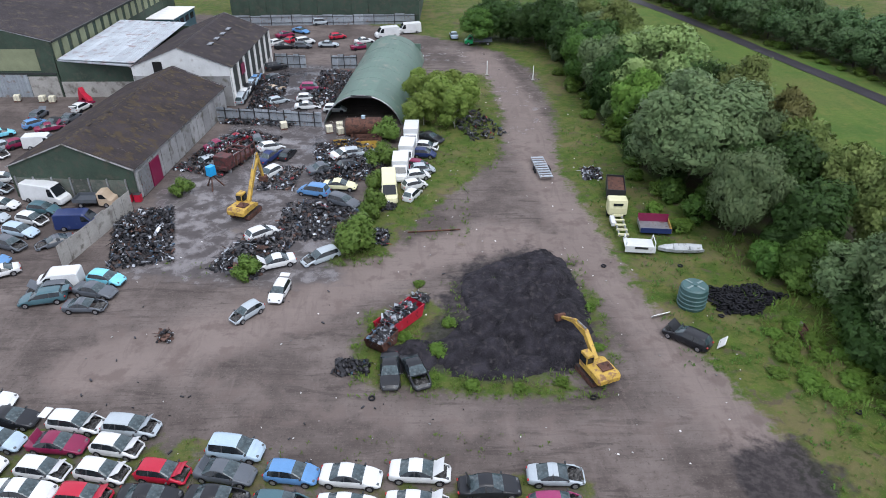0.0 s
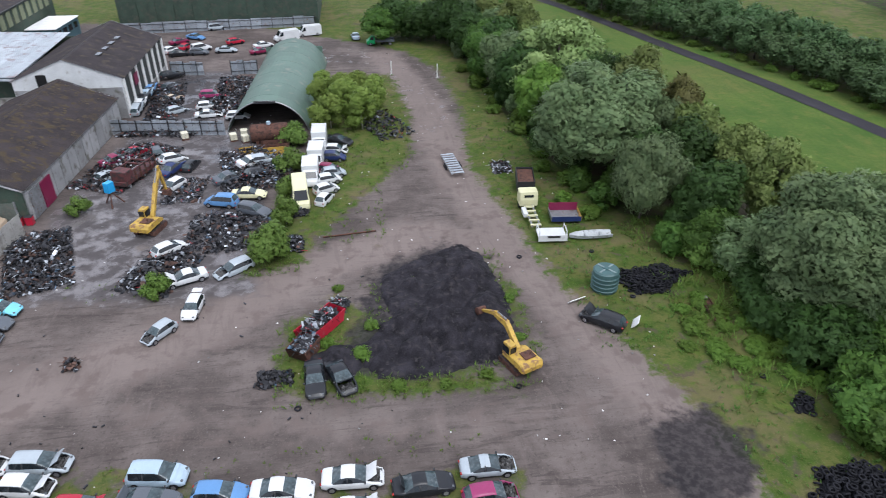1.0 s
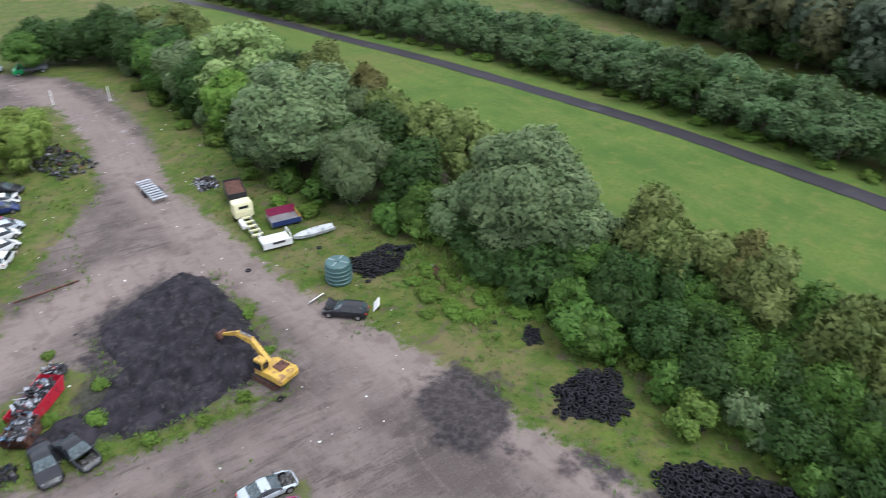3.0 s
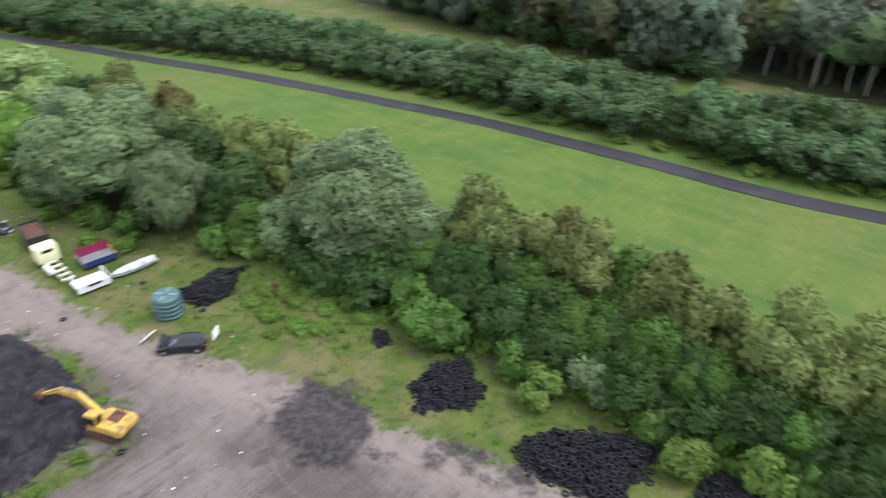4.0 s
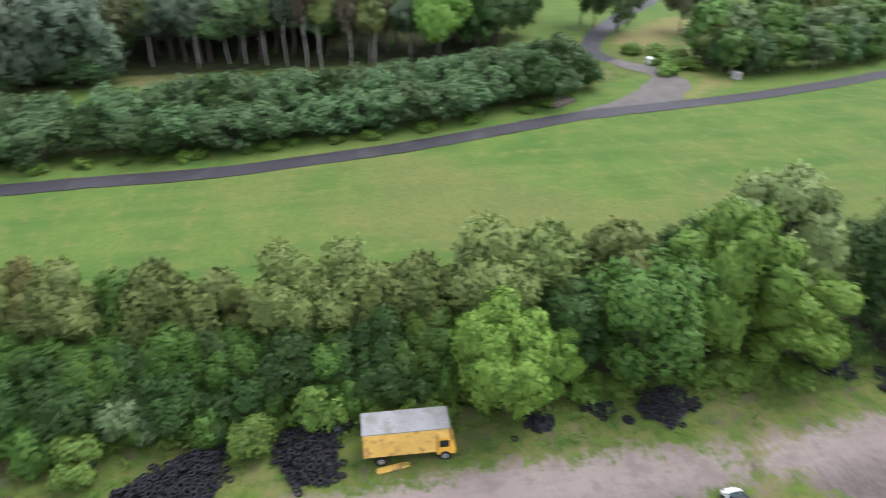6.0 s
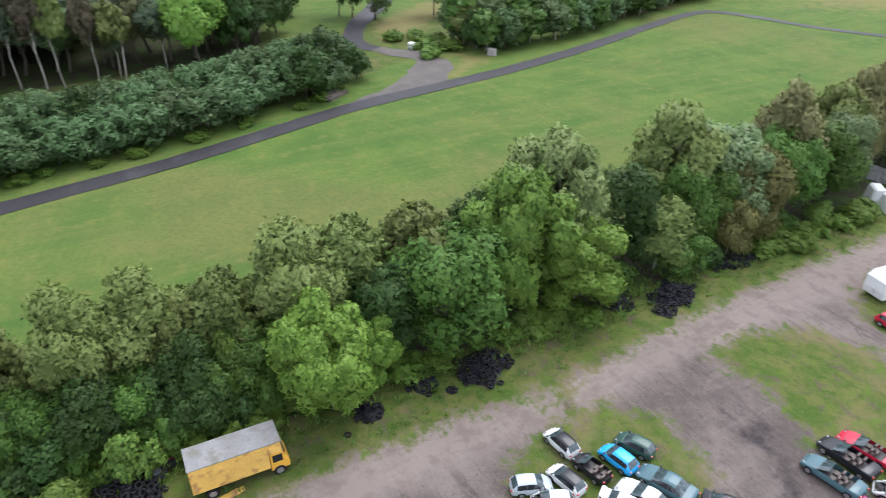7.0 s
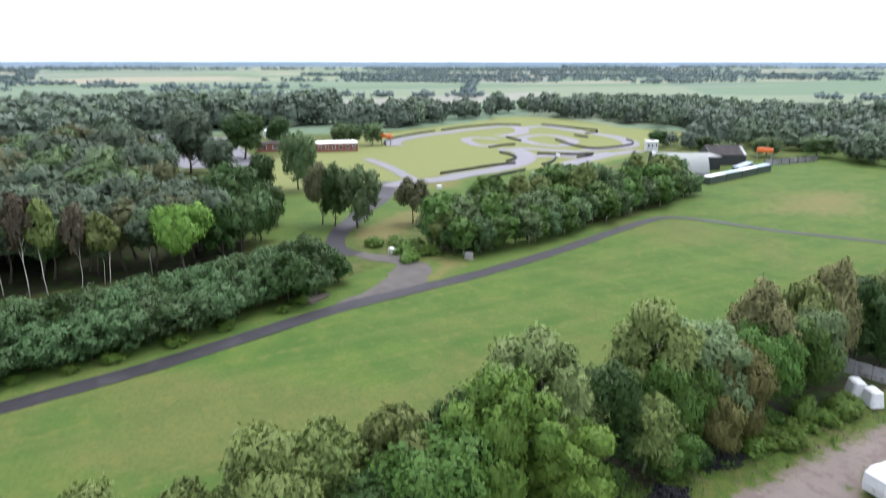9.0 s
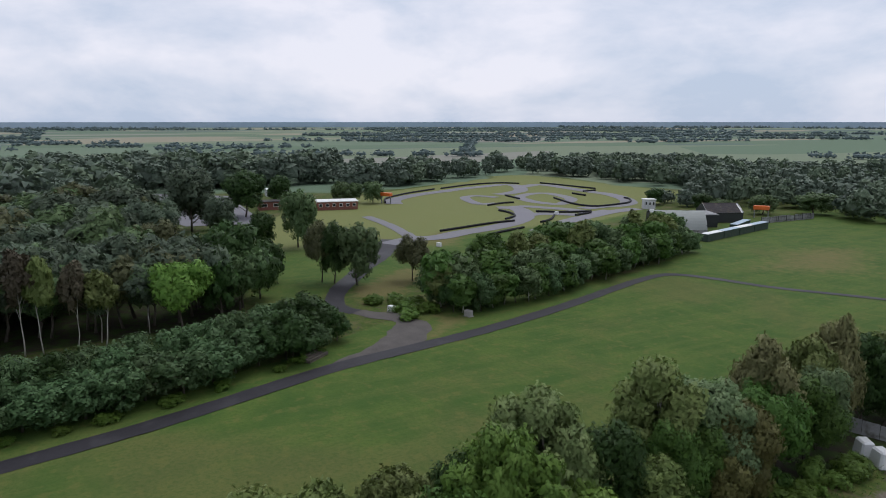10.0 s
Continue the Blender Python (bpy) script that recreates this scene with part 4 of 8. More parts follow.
LONE = [Plant("parkland_tree", shape, k, 4200, 0.036, q, t) for shape, k, q, t in (("round", "dusk", 71, "broad grey-green parkland tree"), ("round", "moss", 72, "tall green parkland tree on mown grass"), ("oak", "khaki", 73, "pine with a high brownish crown"), ("round", "dark", 74, "dark dense tree on mown grass"))]
for x, y, h, across, k in ((257.2, -41.9, 22.5, 20, 0), (285, -67.9, 19, 18, 3), (207.6, -65.3, 19.5, 12, 1), (158.2, -55.4, 15.6, 9, 2), (151.1, -61.7, 16.2, 11, 1), (155.5, -57.6, 15, 8, 3), (206.7, -53.3, 12, 9, 3), (148.8, -75.6, 11.6, 9, 2), (307.9, -118.9, 11.8, 10, 1), (304.8, -133.7, 11.5, 11, 1),
                           (311, -127, 10.5, 9, 1), (238, -48, 14, 12, 0), (318, -92, 14, 12, 3), (174.5, -280, 10, 16, 1), (186, -262, 9, 12, 1), (190, -240, 8, 9, 1), (204, -246, 8, 10, 3), (232, -246, 8, 9, 3)):
    plant(LONE[k], x, y, h, across)
COPSE = [Plant("birch_tree", "birch", k, 2300, 0.044, q, "feathery light green birch in a copse", bark=BIRCH_BARK, girth=0.010, top=0.85) for k, q in (("moss", 43), ("birch", 44), ("mid", 45))]
# the copse across the junction
EDGE_Y, EDGE_X = [-170, -150, -124, -95, -75, -66], [143, 136, 129.5, 120.5, 116.5, 122]
for i in range(64):
    y = -69 - 96 * rng.random()
    x = np.interp(y, EDGE_Y, EDGE_X) + 4 + min(20, 0.7 * (-66 - y)) * rng.random() * min(1, (y + 170) / 40)
    plant(any_of([COPSE[0], COPSE[0], COPSE[1], COPSE[2], COPSE[2], HEDGE[0]]), x, y, 8.5 + rng.random() * 4.0, 7.5 + rng.random() * 2, "copse")
for i in range(30):
    y = -69 - i * 3.3 + rng.normal(0, 0.6)
    plant(any_of([HEDGE[0], COPSE[0], COPSE[0], COPSE[2], HEDGE[1]]), np.interp(y, EDGE_Y, EDGE_X) + rng.normal(0, 0.7), y, 6.5 + rng.random() * 2.5, 6.5, "copse")
for i in range(16):
    grow(LOW, 119 + rng.random() * 16, -57.5 - rng.random() * 9, 0.9 + rng.random() * 1.2, 1.8)
# distant woods and hedgerows, past counting, with haze put into their leaf colours
def spread(made, spots, name, leaves, label, lumps=1, wide=1.0):
    """Crowns past counting: a lumpy core under loose leaves."""
    v, _, face = made
    bm = bmesh.new()
    bmesh.ops.create_icosphere(bm, subdivisions=lumps, radius=1)
    core = np.array([[[*(q.co * (1 + 0.45 * noise.noise(q.co * 2.3) + 0.25 * noise.noise(q.co * 5.1)))] for q in f.verts] for f in bm.faces]) * np.array([0.31, 0.31, 0.30]) + np.array([0, 0, 0.44])
    bm.free()
    around = core.mean(1) - np.array([0, 0, 0.36])
    v, face = np.concatenate([v, core]), np.concatenate([face, around / np.linalg.norm(around, axis=1)[:, None]])
    out, facing = [], []
    for x, y, h in spots:
        a, f = rng.random() * 6.28, wide * (0.9 + 0.5 * rng.random())
        turn = np.array([[math.cos(a), -math.sin(a), 0], [math.sin(a), math.cos(a), 0], [0, 0, 1]])
        out.append((v @ turn.T) * np.array([f, f, 1]) * h + np.array([x, y, -0.1]))
        facing.append(face @ turn.T)
    return tagged(new(name, quads(name, np.concatenate(out), LEAF[leaves], np.concatenate(facing))), label, "woodland", kind="stuff")


DISTANT = [crown(np.random.default_rng(q), "hedge", 420, 0.070) for q in (50, 51)]


def band(a, b, depth, gap, high):
    """Trees scattered along a line from a to b."""
    a, b = np.array(a, float), np.array(b, float)
    length = np.linalg.norm(b - a)
    d = (b - a) / length
    k = int(length / gap * max(1, depth / gap))
    return [(*(a + d * length * rng.random() + np.array([-d[1], d[0]]) * depth * rng.random()), high * (0.75 + 0.5 * rng.random())) for _ in range(k)]


far_spots = []
for a0, a1, r0, r1, gap in ((10, -21, 290, 520, 10.5), (-21, -34, 405, 520, 10), (-33, -50, 440, 600, 11), (-49, -62, 345, 560, 11), (-60, -78, 300, 430, 11)):
    for _ in range(int(radians(a0 - a1) * (r1 ** 2 - r0 ** 2) / 2 / gap ** 2)):
        a, r = radians(a1 + (a0 - a1) * rng.random()), math.sqrt(r0 ** 2 + (r1 ** 2 - r0 ** 2) * rng.random())
        x, y = r * math.cos(a), r * math.sin(a)
        if not (y < -25 and x < 412 and y > -150) and inside_by(np.array([x]), np.array([y]), LAWN)[0] < -12:
            far_spots.append((x, y, (17 if a0 > 0 else 12) * (0.75 + 0.5 * rng.random())))
far_spots += band((246, -262), (205, -266), -14, 7, 8)
near_half = [s for s in far_spots if rng.random() < 0.6]
spread(DISTANT[0], near_half, "woods", "wood", "dark distant woods beyond the kart track, haze in the leaf colour", 1)
spread(DISTANT[1], [s for s in far_spots if s not in near_half], "woods", "woodmid", "green distant woods beyond the kart track, haze in the leaf colour", 1)
rows_far = []
for i in range(54):
    r, a = 560 + 3300 * rng.random() ** 1.25, radians(2 - 92 * rng.random())
    x, y = r * math.cos(a), r * math.sin(a)
    t = a + math.pi / 2 + rng.normal(0, 0.22) if rng.random() < 0.8 else a + rng.normal(0, 0.5)
    k = 120 + r * 0.42 * rng.random()
    rows_far += band((x, y), (x + k * math.cos(t), y + k * math.sin(t)), 6 + 20 * (rng.random() < 0.2), 3.8 + r / 380, 5.5 + r / 500)
spread(crown(np.random.default_rng(52), "bush", 10, 0.22), rows_far, "hedgerows", "far_hedge", "dark hedgerows and clumps across the far plain, haze in the leaf colour", 1, 1.5)


# ---- vehicles ----
PAINT = {}


def paint(key, colour, rough=0.34):
    PAINT[key] = grain("paint_" + key, colour, rough, vary=0.12, scale=0.7, fine=9, bump=0.02, stain=tuple(0.5 * c + 0.09 for c in colour), stain_at=0.7, gloss_vary=0.12)
    PAINT[key].node_tree.nodes["Principled BSDF"].inputs["Coat Weight"].default_value = 0.1
    PAINT[key].node_tree.nodes["Principled BSDF"].inputs["Specular IOR Level"].default_value = 0.35


for key, colour in (("white", (0.56, 0.57, 0.57)), ("silver", (0.34, 0.38, 0.41)), ("pale_blue", (0.34, 0.43, 0.51)), ("black", (0.012, 0.013, 0.016)), ("grey", (0.085, 0.095, 0.11)),
                    ("red", (0.36, 0.012, 0.034)), ("maroon", (0.17, 0.012, 0.05)), ("blue", (0.10, 0.22, 0.42)), ("navy", (0.018, 0.030, 0.10)), ("sky", (0.18, 0.50, 0.62)),
                    ("teal", (0.055, 0.110, 0.130)), ("green", (0.015, 0.28, 0.09)), ("cream", (0.60, 0.58, 0.36)), ("beige", (0.42, 0.33, 0.24)), ("orange", (0.60, 0.14, 0.03)),
                    ("pink", (0.24, 0.028, 0.10)), ("digger", (0.50, 0.28, 0.025)), ("lorry", (0.62, 0.34, 0.045)), ("dark_green", (0.03, 0.07, 0.055)), ("bright_blue", (0.03, 0.30, 0.62))):
    paint(key, colour)
PAINT["digger"] = grain("worn_yellow_paint", (0.43, 0.28, 0.045), 0.6, vary=0.3, scale=0.9, fine=9, bump=0.08, stain=(0.20, 0.11, 0.05), stain_at=0.56)
GLASS = glassy("car_glass", (0.012, 0.015, 0.018), 0.04)
TRIM = grain("black_plastic", (0.022, 0.022, 0.024), 0.55, vary=0.3, scale=3, bump=0.1)
RIM = grain("wheel_rim", (0.36, 0.36, 0.37), 0.4, metal=0.7, vary=0.3, scale=4, stain=(0.09, 0.06, 0.04), stain_at=0.6)
# Reflected sky and pale cabin put into a paler, patchy glass colour.
SCREEN = grain("windscreen_glass_reflection", (0.042, 0.060, 0.066), 0.06, vary=0.6, scale=1.6, fine=5, bump=0, stain=(0.085, 0.105, 0.110), stain_at=0.60, gloss_vary=0.03)
LAMP = glassy("headlamp_glass", (0.085, 0.092, 0.098), 0.2)
TAIL = glassy("tail_lamp", (0.30, 0.015, 0.012), 0.15)
RUST = grain("rusty_steel", (0.105, 0.052, 0.038), 0.85, metal=0.2, vary=0.4, scale=1.2, fine=12, bump=0.4, stain=(0.05, 0.03, 0.025), stain_at=0.55)
ENGINE = grain("greasy_metal", (0.06, 0.058, 0.056), 0.5, metal=0.5, vary=0.5, scale=4, fine=20, bump=0.4, stain=(0.16, 0.16, 0.16), stain_at=0.62)
STEEL = grain("grey_steel", (0.25, 0.26, 0.27), 0.45, metal=0.5, vary=0.3, scale=1.5, stain=(0.16, 0.09, 0.06), stain_at=0.62)


SEAT = grain("worn_leather", (0.075, 0.055, 0.048), 0.6, vary=0.4, scale=3, fine=14, bump=0.2)


def wheel_meshes():
    bm = bmesh.new()
    tube(bm, [(0, -0.10, 0), (0, -0.085, 0), (0, 0.085, 0), (0, 0.10, 0)], [0.27, 0.31, 0.31, 0.27], 14)
    tyre = done(bm, "tyre", RUBBER, False)
    bm = bmesh.new()
    tube(bm, [(0, -0.108, 0), (0, -0.112, 0), (0, 0.112, 0), (0, 0.108, 0)], [0.20, 0.17, 0.17, 0.20], 10)
    return tyre, done(bm, "rim", RIM, False)


TYRE_ME, RIM_ME = wheel_meshes()
# kind: length, half width, bonnet height, belt height, roof height, cabin from/to at the belt, at the roof, boot height, wheelbase share
SHAPES = {"mini": (3.5, 0.80, 0.90, 0.96, 1.46, -1.66, 0.95, -1.25, 0.28, 0.95, 0.31), "hatch": (4.0, 0.85, 0.88, 0.95, 1.45, -1.88, 0.98, -1.45, 0.25, 0.95, 0.31), "saloon": (4.55, 0.88, 0.86, 0.93, 1.42, -1.45, 0.98, -0.80, 0.22, 0.98, 0.30),
          "estate": (4.5, 0.88, 0.87, 0.94, 1.46, -2.12, 0.98, -1.80, 0.20, 0.94, 0.30), "mpv": (4.35, 0.90, 0.98, 1.02, 1.66, -2.05, 1.22, -1.75, 0.45, 1.0, 0.31),
          "coupe": (4.2, 0.86, 0.80, 0.86, 1.28, -1.40, 0.82, -0.62, 0.10, 0.88, 0.30), "suv": (4.5, 0.94, 1.08, 1.15, 1.80, -2.1, 1.0, -1.95, 0.40, 1.1, 0.31)}
SHELLS = {}


def arch(x, r, steps=5):
    """Points of a wheel arch, from front to rear, over the sill."""
    return [(x + r * math.cos(a), 0.24 + r * math.sin(a)) for a in (math.pi * i / steps for i in range(steps + 1))]


def car_shell(kind, colour):
    """The painted and glazed meshes of one kind of car in one colour: one rounded skin, cut into its panels."""
    if (kind, colour) in SHELLS:
        return SHELLS[kind, colour]
    long, w, zb, zbelt, zr, cb0, cb1, ct0, ct1, zboot, wb = SHAPES[kind]
    h = long / 2
    box_tail = kind in ("mini", "hatch", "mpv", "estate", "suv")
    axles = (h - 0.78, -h + 0.80)
    keys = [(-h, 0.60), (-h + 0.05, zboot - 0.16), (-h + 0.14, zboot - 0.03), (cb0, zboot), (ct0, zr - 0.06), (ct0 + 0.35, zr - 0.01), ((ct0 + ct1) / 2, zr), (ct1 - 0.3, zr - 0.02),
            (ct1, zr - 0.08), (cb1, zbelt + 0.01), (cb1 + 0.25, zb + 0.02), (h - 0.60, zb - 0.09), (h - 0.30, zb - 0.20), (h - 0.10, zb - 0.33), (h, 0.46)]
    if keys[2][0] > cb0 - 0.05:
        keys[1:4] = [(cb0 - 0.02, zboot - 0.1), (cb0 + 0.02, zboot)]
    kx, kz = [k[0] for k in keys], [k[1] for k in keys]
    mid = (ct0 + ct1) / 2 - 0.05
    xs = sorted({round(x, 3) for x in kx} | {round(a + d, 3) for a in axles for d in (-0.38, -0.27, -0.1, 0.1, 0.27, 0.38)} | {round(mid - 0.05, 3), round(mid + 0.05, 3)})
    rows = []
    for x in xs:
        top = float(np.interp(x, kx, kz))
        cabin = float(np.clip(min((x - cb0) / max(0.05, ct0 - cb0), (cb1 - x) / (cb1 - ct1)), 0, 1))
        plan = 1 - 0.20 * (max(0, abs(x) / h - 0.55) / 0.45) ** 2.2 - 0.10 * max(0, abs(x) / h - 0.94) / 0.06
        ww = w * plan
        low = 0.22
        for a in axles:
            if abs(x - a) < 0.37:
                low = max(low, 0.26 + math.sqrt(0.37 ** 2 - (x - a) ** 2))
        shoulder = min(top - 0.05, zbelt - 0.02) if cabin < 0.02 else zbelt - 0.02
        band = max(shoulder + 0.02, top - 0.10 - 0.02 * cabin)
        win = ww * (0.88 - 0.15 * cabin)
        ring = [(ww * 0.90, low), (ww * 0.985, max(low + 0.02, 0.36)), (ww, max(low + 0.05, 0.56)), (ww * 0.985, max(low + 0.09, min(0.76, shoulder - 0.05))), (ww * 0.945, max(low + 0.12, shoulder)),
                (win, band), (win * 0.90, top - 0.035), (win * 0.5, top - 0.004), (0, top)]
        if x == xs[0] or x == xs[-1]:
            ring = [(ww * 0.93 * min(1, 1.0), 0.30 + (top - 0.30) * i / 8) for i in range(8)] + [(0, top)]
        rows.append([Vector((x, y, z)) for y, z in ring])
    groups = {k: [] for k in ("body", "windscreen", "rear_window", "side_window", "bonnet", "roof", "rear_pillar")}
    for i in range(len(xs) - 1):
        cx = (xs[i] + xs[i + 1]) / 2
        for j in range(8):
            key = "body"
            if ct1 - 0.02 < cx < cb1 and j >= 5:
                key = "windscreen"
            elif cb0 < cx < ct0 and j >= (6 if box_tail else 5):
                key = "rear_window"
            elif cb0 + 0.12 < cx < cb1 - 0.25 and j == 4 and abs(cx - mid) > 0.04 and (cx > ct0 - 0.1 or not box_tail):
                key = "side_window"
            elif cb1 + 0.02 < cx < h - 0.2 and j >= 6:
                key = "bonnet"
            if key == "body" and j >= 5 and ct0 < cx < ct1:
                key = "roof"
            elif key == "body" and j >= 4 and cb0 < cx < ct1:
                key = "rear_pillar"
            groups[key].append((rows[i][j], rows[i + 1][j], rows[i + 1][j + 1], rows[i][j + 1]))
    out = {}

    def skin(name, faces, mat, sides=(1, -1), shift=Vector(), proud=0.0):
        bm = bmesh.new()
        for s in sides:
            for f in faces:
                pts = [Vector((p.x, p.y * s, p.z)) + shift for p in f]
                if len({tuple(round(c, 4) for c in p) for p in pts}) > 3:
                    bm.faces.new([bm.verts.new(p) for p in pts])
        if name == "body":
            for k in (0, -1):
                ring = [rows[k][j] for j in range(9)]
                bm.faces.new([bm.verts.new(p) for p in ring] + [bm.verts.new((p.x, -p.y, p.z)) for p in ring[-2::-1]])
        bmesh.ops.remove_doubles(bm, verts=bm.verts, dist=0.0015)
        if name == "bonnet":
            low = bmesh.ops.duplicate(bm, geom=bm.faces[:])
            bmesh.ops.translate(bm, vec=(0, 0, -0.03), verts=[q for q in low["geom"] if isinstance(q, bmesh.types.BMVert)])
        me = done(bm, name, mat, True)
        if name == "body":
            for f in me.polygons:
                sill = f.center.z < 0.37 and abs(f.normal.y) > 0.6
                post = abs(f.center.x - mid) < 0.051 and zbelt - 0.02 < f.center.z < zr - 0.09 and abs(f.normal.y) > 0.5
                f.material_index = 1 if sill or post else 0
        return me

    both = [PAINT[colour], TRIM]
    out["body"] = skin("body", groups["body"] + groups["roof"] + groups["rear_pillar"], both)
    out["body_black_roof"] = skin("body", groups["body"] + groups["rear_pillar"], both)
    out["body_open"] = skin("body", groups["body"], both)
    out["roof"] = skin("roof", groups["roof"], PAINT["black"])
    bm = bmesh.new()
    box(bm, cb0 + 0.1, cb1 - 0.1, -w * 0.8, w * 0.8, 0.3, 0.5)
    out["tub"] = done(bm, "tub", TRIM)
    bm = bmesh.new()
    prism(bm, [(-0.30, 0.45), (0.28, 0.45), (0.30, 0.62), (-0.10, 0.62), (-0.24, 1.15), (-0.38, 1.12)], -0.25, 0.25, 0.05)
    out["seat"] = done(bm, "seat", SEAT)
    for key in ("windscreen", "rear_window"):
        out[key] = [skin(key, groups[key], SCREEN)]
    front, rear = [f for f in groups["side_window"] if f[0].x >= mid], [f for f in groups["side_window"] if f[0].x < mid]
    out["side_window"] = [skin("side_window", g, GLASS, (s,)) for g in (front, rear) for s in (1, -1) if g]
    out["bonnet"] = skin("bonnet", groups["bonnet"], PAINT[colour], shift=Vector((-cb1 - 0.05, 0, -zb)))
    bm = bmesh.new()
    erng = np.random.default_rng(5)
    nx_, ny_ = 9, 9
    grid = [[bm.verts.new((cb1 + 0.05 + (h - 0.27 - cb1) * i_ / nx_, w * 0.70 * (2 * j_ / ny_ - 1), zb - 0.34 + (erng.uniform(0, 0.22) if 0 < i_ < nx_ and 0 < j_ < ny_ else 0))) for j_ in range(ny_ + 1)] for i_ in range(nx_ + 1)]
    for i_ in range(nx_):
        for j_ in range(ny_):
            bm.faces.new((grid[i_][j_], grid[i_ + 1][j_], grid[i_ + 1][j_ + 1], grid[i_][j_ + 1]))
    out["engine"] = done(bm, "engine", ENGINE)
    out["headlight"], out["tail_light"] = [], []
    for s in (-1, 1):
        for key, x, y, z, mt in (("headlight", h - 0.22, s * w * 0.62, zb - 0.28, LAMP), ("tail_light", -h + 0.08, s * w * 0.66, zboot - 0.22, TAIL)):
            bm = bmesh.new()
            box(bm, x - 0.12, x + 0.09, y - 0.11, y + 0.11, z - 0.06, z + 0.05, 0.03)
            out[key].append(done(bm, key, mt))
    bm = bmesh.new()
    box(bm, h - 0.10, h + 0.015, -w * 0.62, w * 0.62, 0.30, 0.44, 0.03)
    out["bumper"] = done(bm, "bumper", TRIM)
    bm = bmesh.new()
    box(bm, -0.07, 0.07, -0.10, 0.10, -0.04, 0.08, 0.03)
    out["mirror"] = done(bm, "wing_mirror", TRIM)
    bm = bmesh.new()
    prism(bm, [(-0.02, 0.0), (-0.28, 0.60), (-0.34, 0.58), (-0.07, -0.02)], -w * 0.62, w * 0.62)
    out["tailgate"] = done(bm, "tailgate", PAINT[colour])
    SHELLS[kind, colour] = out
    return out


WORD = {"pale_blue": "pale blue", "sky": "light blue", "bright_blue": "bright blue", "dark_green": "dark green"}
KIND = {"mini": "small hatchback", "hatch": "hatchback", "saloon": "saloon car", "estate": "estate car", "mpv": "people carrier", "coupe": "coupe", "suv": "off-roader"}


def car(kind, colour, x, y, heading, bonnet="shut", tail=False, wheels=True, z=0.0, tilt=(0, 0), group="", state="", size=0.96, roof=""):
    """One scrapped car; bonnet shut, open or gone."""
    s = car_shell(kind, colour)
    long, w, zb, zbelt, zr, cb0, cb1, ct0, ct1, zboot, wb = SHAPES[kind]
    h = long / 2
    drop = 0.0 if wheels else -0.20
    say = {"shut": "scrapped {} {} standing on the dirt", "open": "scrapped {} {} with its bonnet raised", "gone": "wrecked {} {} with its bonnet missing"}[bonnet]
    if roof:
        say = {"black": "small {} {} with a black roof on grass", "gone": "roofless {} {} with its seats open to the rain"}[roof]
    ob = thing(KIND[kind].replace(" ", "_"), pose(x, y, z + drop, tilt[0], tilt[1], heading) @ Matrix.Scale(size, 4), state or say.format(WORD.get(colour, colour), KIND[kind]), "car", group)
    under("body", s[{"black": "body_black_roof", "gone": "body_open"}.get(roof, "body")], ob)
    if roof == "black":
        under("roof", s["roof"], ob, None, "black roof")
    if roof == "gone":
        under("tub", s["tub"], ob)
        for q in (-0.36, 0.36):
            under("seat", s["seat"], ob, pose((ct0 + ct1) / 2 + 0.1, q, 0))
            under("seat", s["seat"], ob, pose(ct0 + 0.1, q, 0))
    for key in ("windscreen", "headlight", "tail_light") if roof == "gone" else ("windscreen", "rear_window", "side_window", "headlight", "tail_light"):
        for me in s[key]:
            under(key, me, ob)
    under("bumper", s["bumper"], ob, None, "black plastic front bumper")
    near = math.hypot(x, y) < 100 and z == 0
    for side in (-1, 1) if near else ():
        under("wing_mirror", s["mirror"], ob, pose(cb1 - 0.05, side * (w + 0.02), zbelt + 0.02))
    if bonnet != "shut":
        under("engine", s["engine"], ob, None, "greasy engine parts")
    if bonnet != "gone":
        under("bonnet", s["bonnet"], ob, pose(cb1 + 0.05, 0, zb + 0.01, 0, -55 if bonnet == "open" else 0, 0))
    if tail:
        under("tailgate", s["tailgate"], ob, pose(cb0 + 0.1, 0, zr - 0.1 if kind in ("mini", "hatch", "mpv", "estate", "suv") else zboot, 0, -62 if kind in ("mini", "hatch", "mpv", "estate", "suv") else 0, 0), "raised tailgate")
    if wheels:
        for ax in (h - 0.78, -h + 0.80):
            for side in (-1, 1):
                wh = under("wheel", TYRE_ME, ob, pose(ax, side * (w - 0.10), 0.31))
                if near:
                    under("rim", RIM_ME, wh)
    return ob


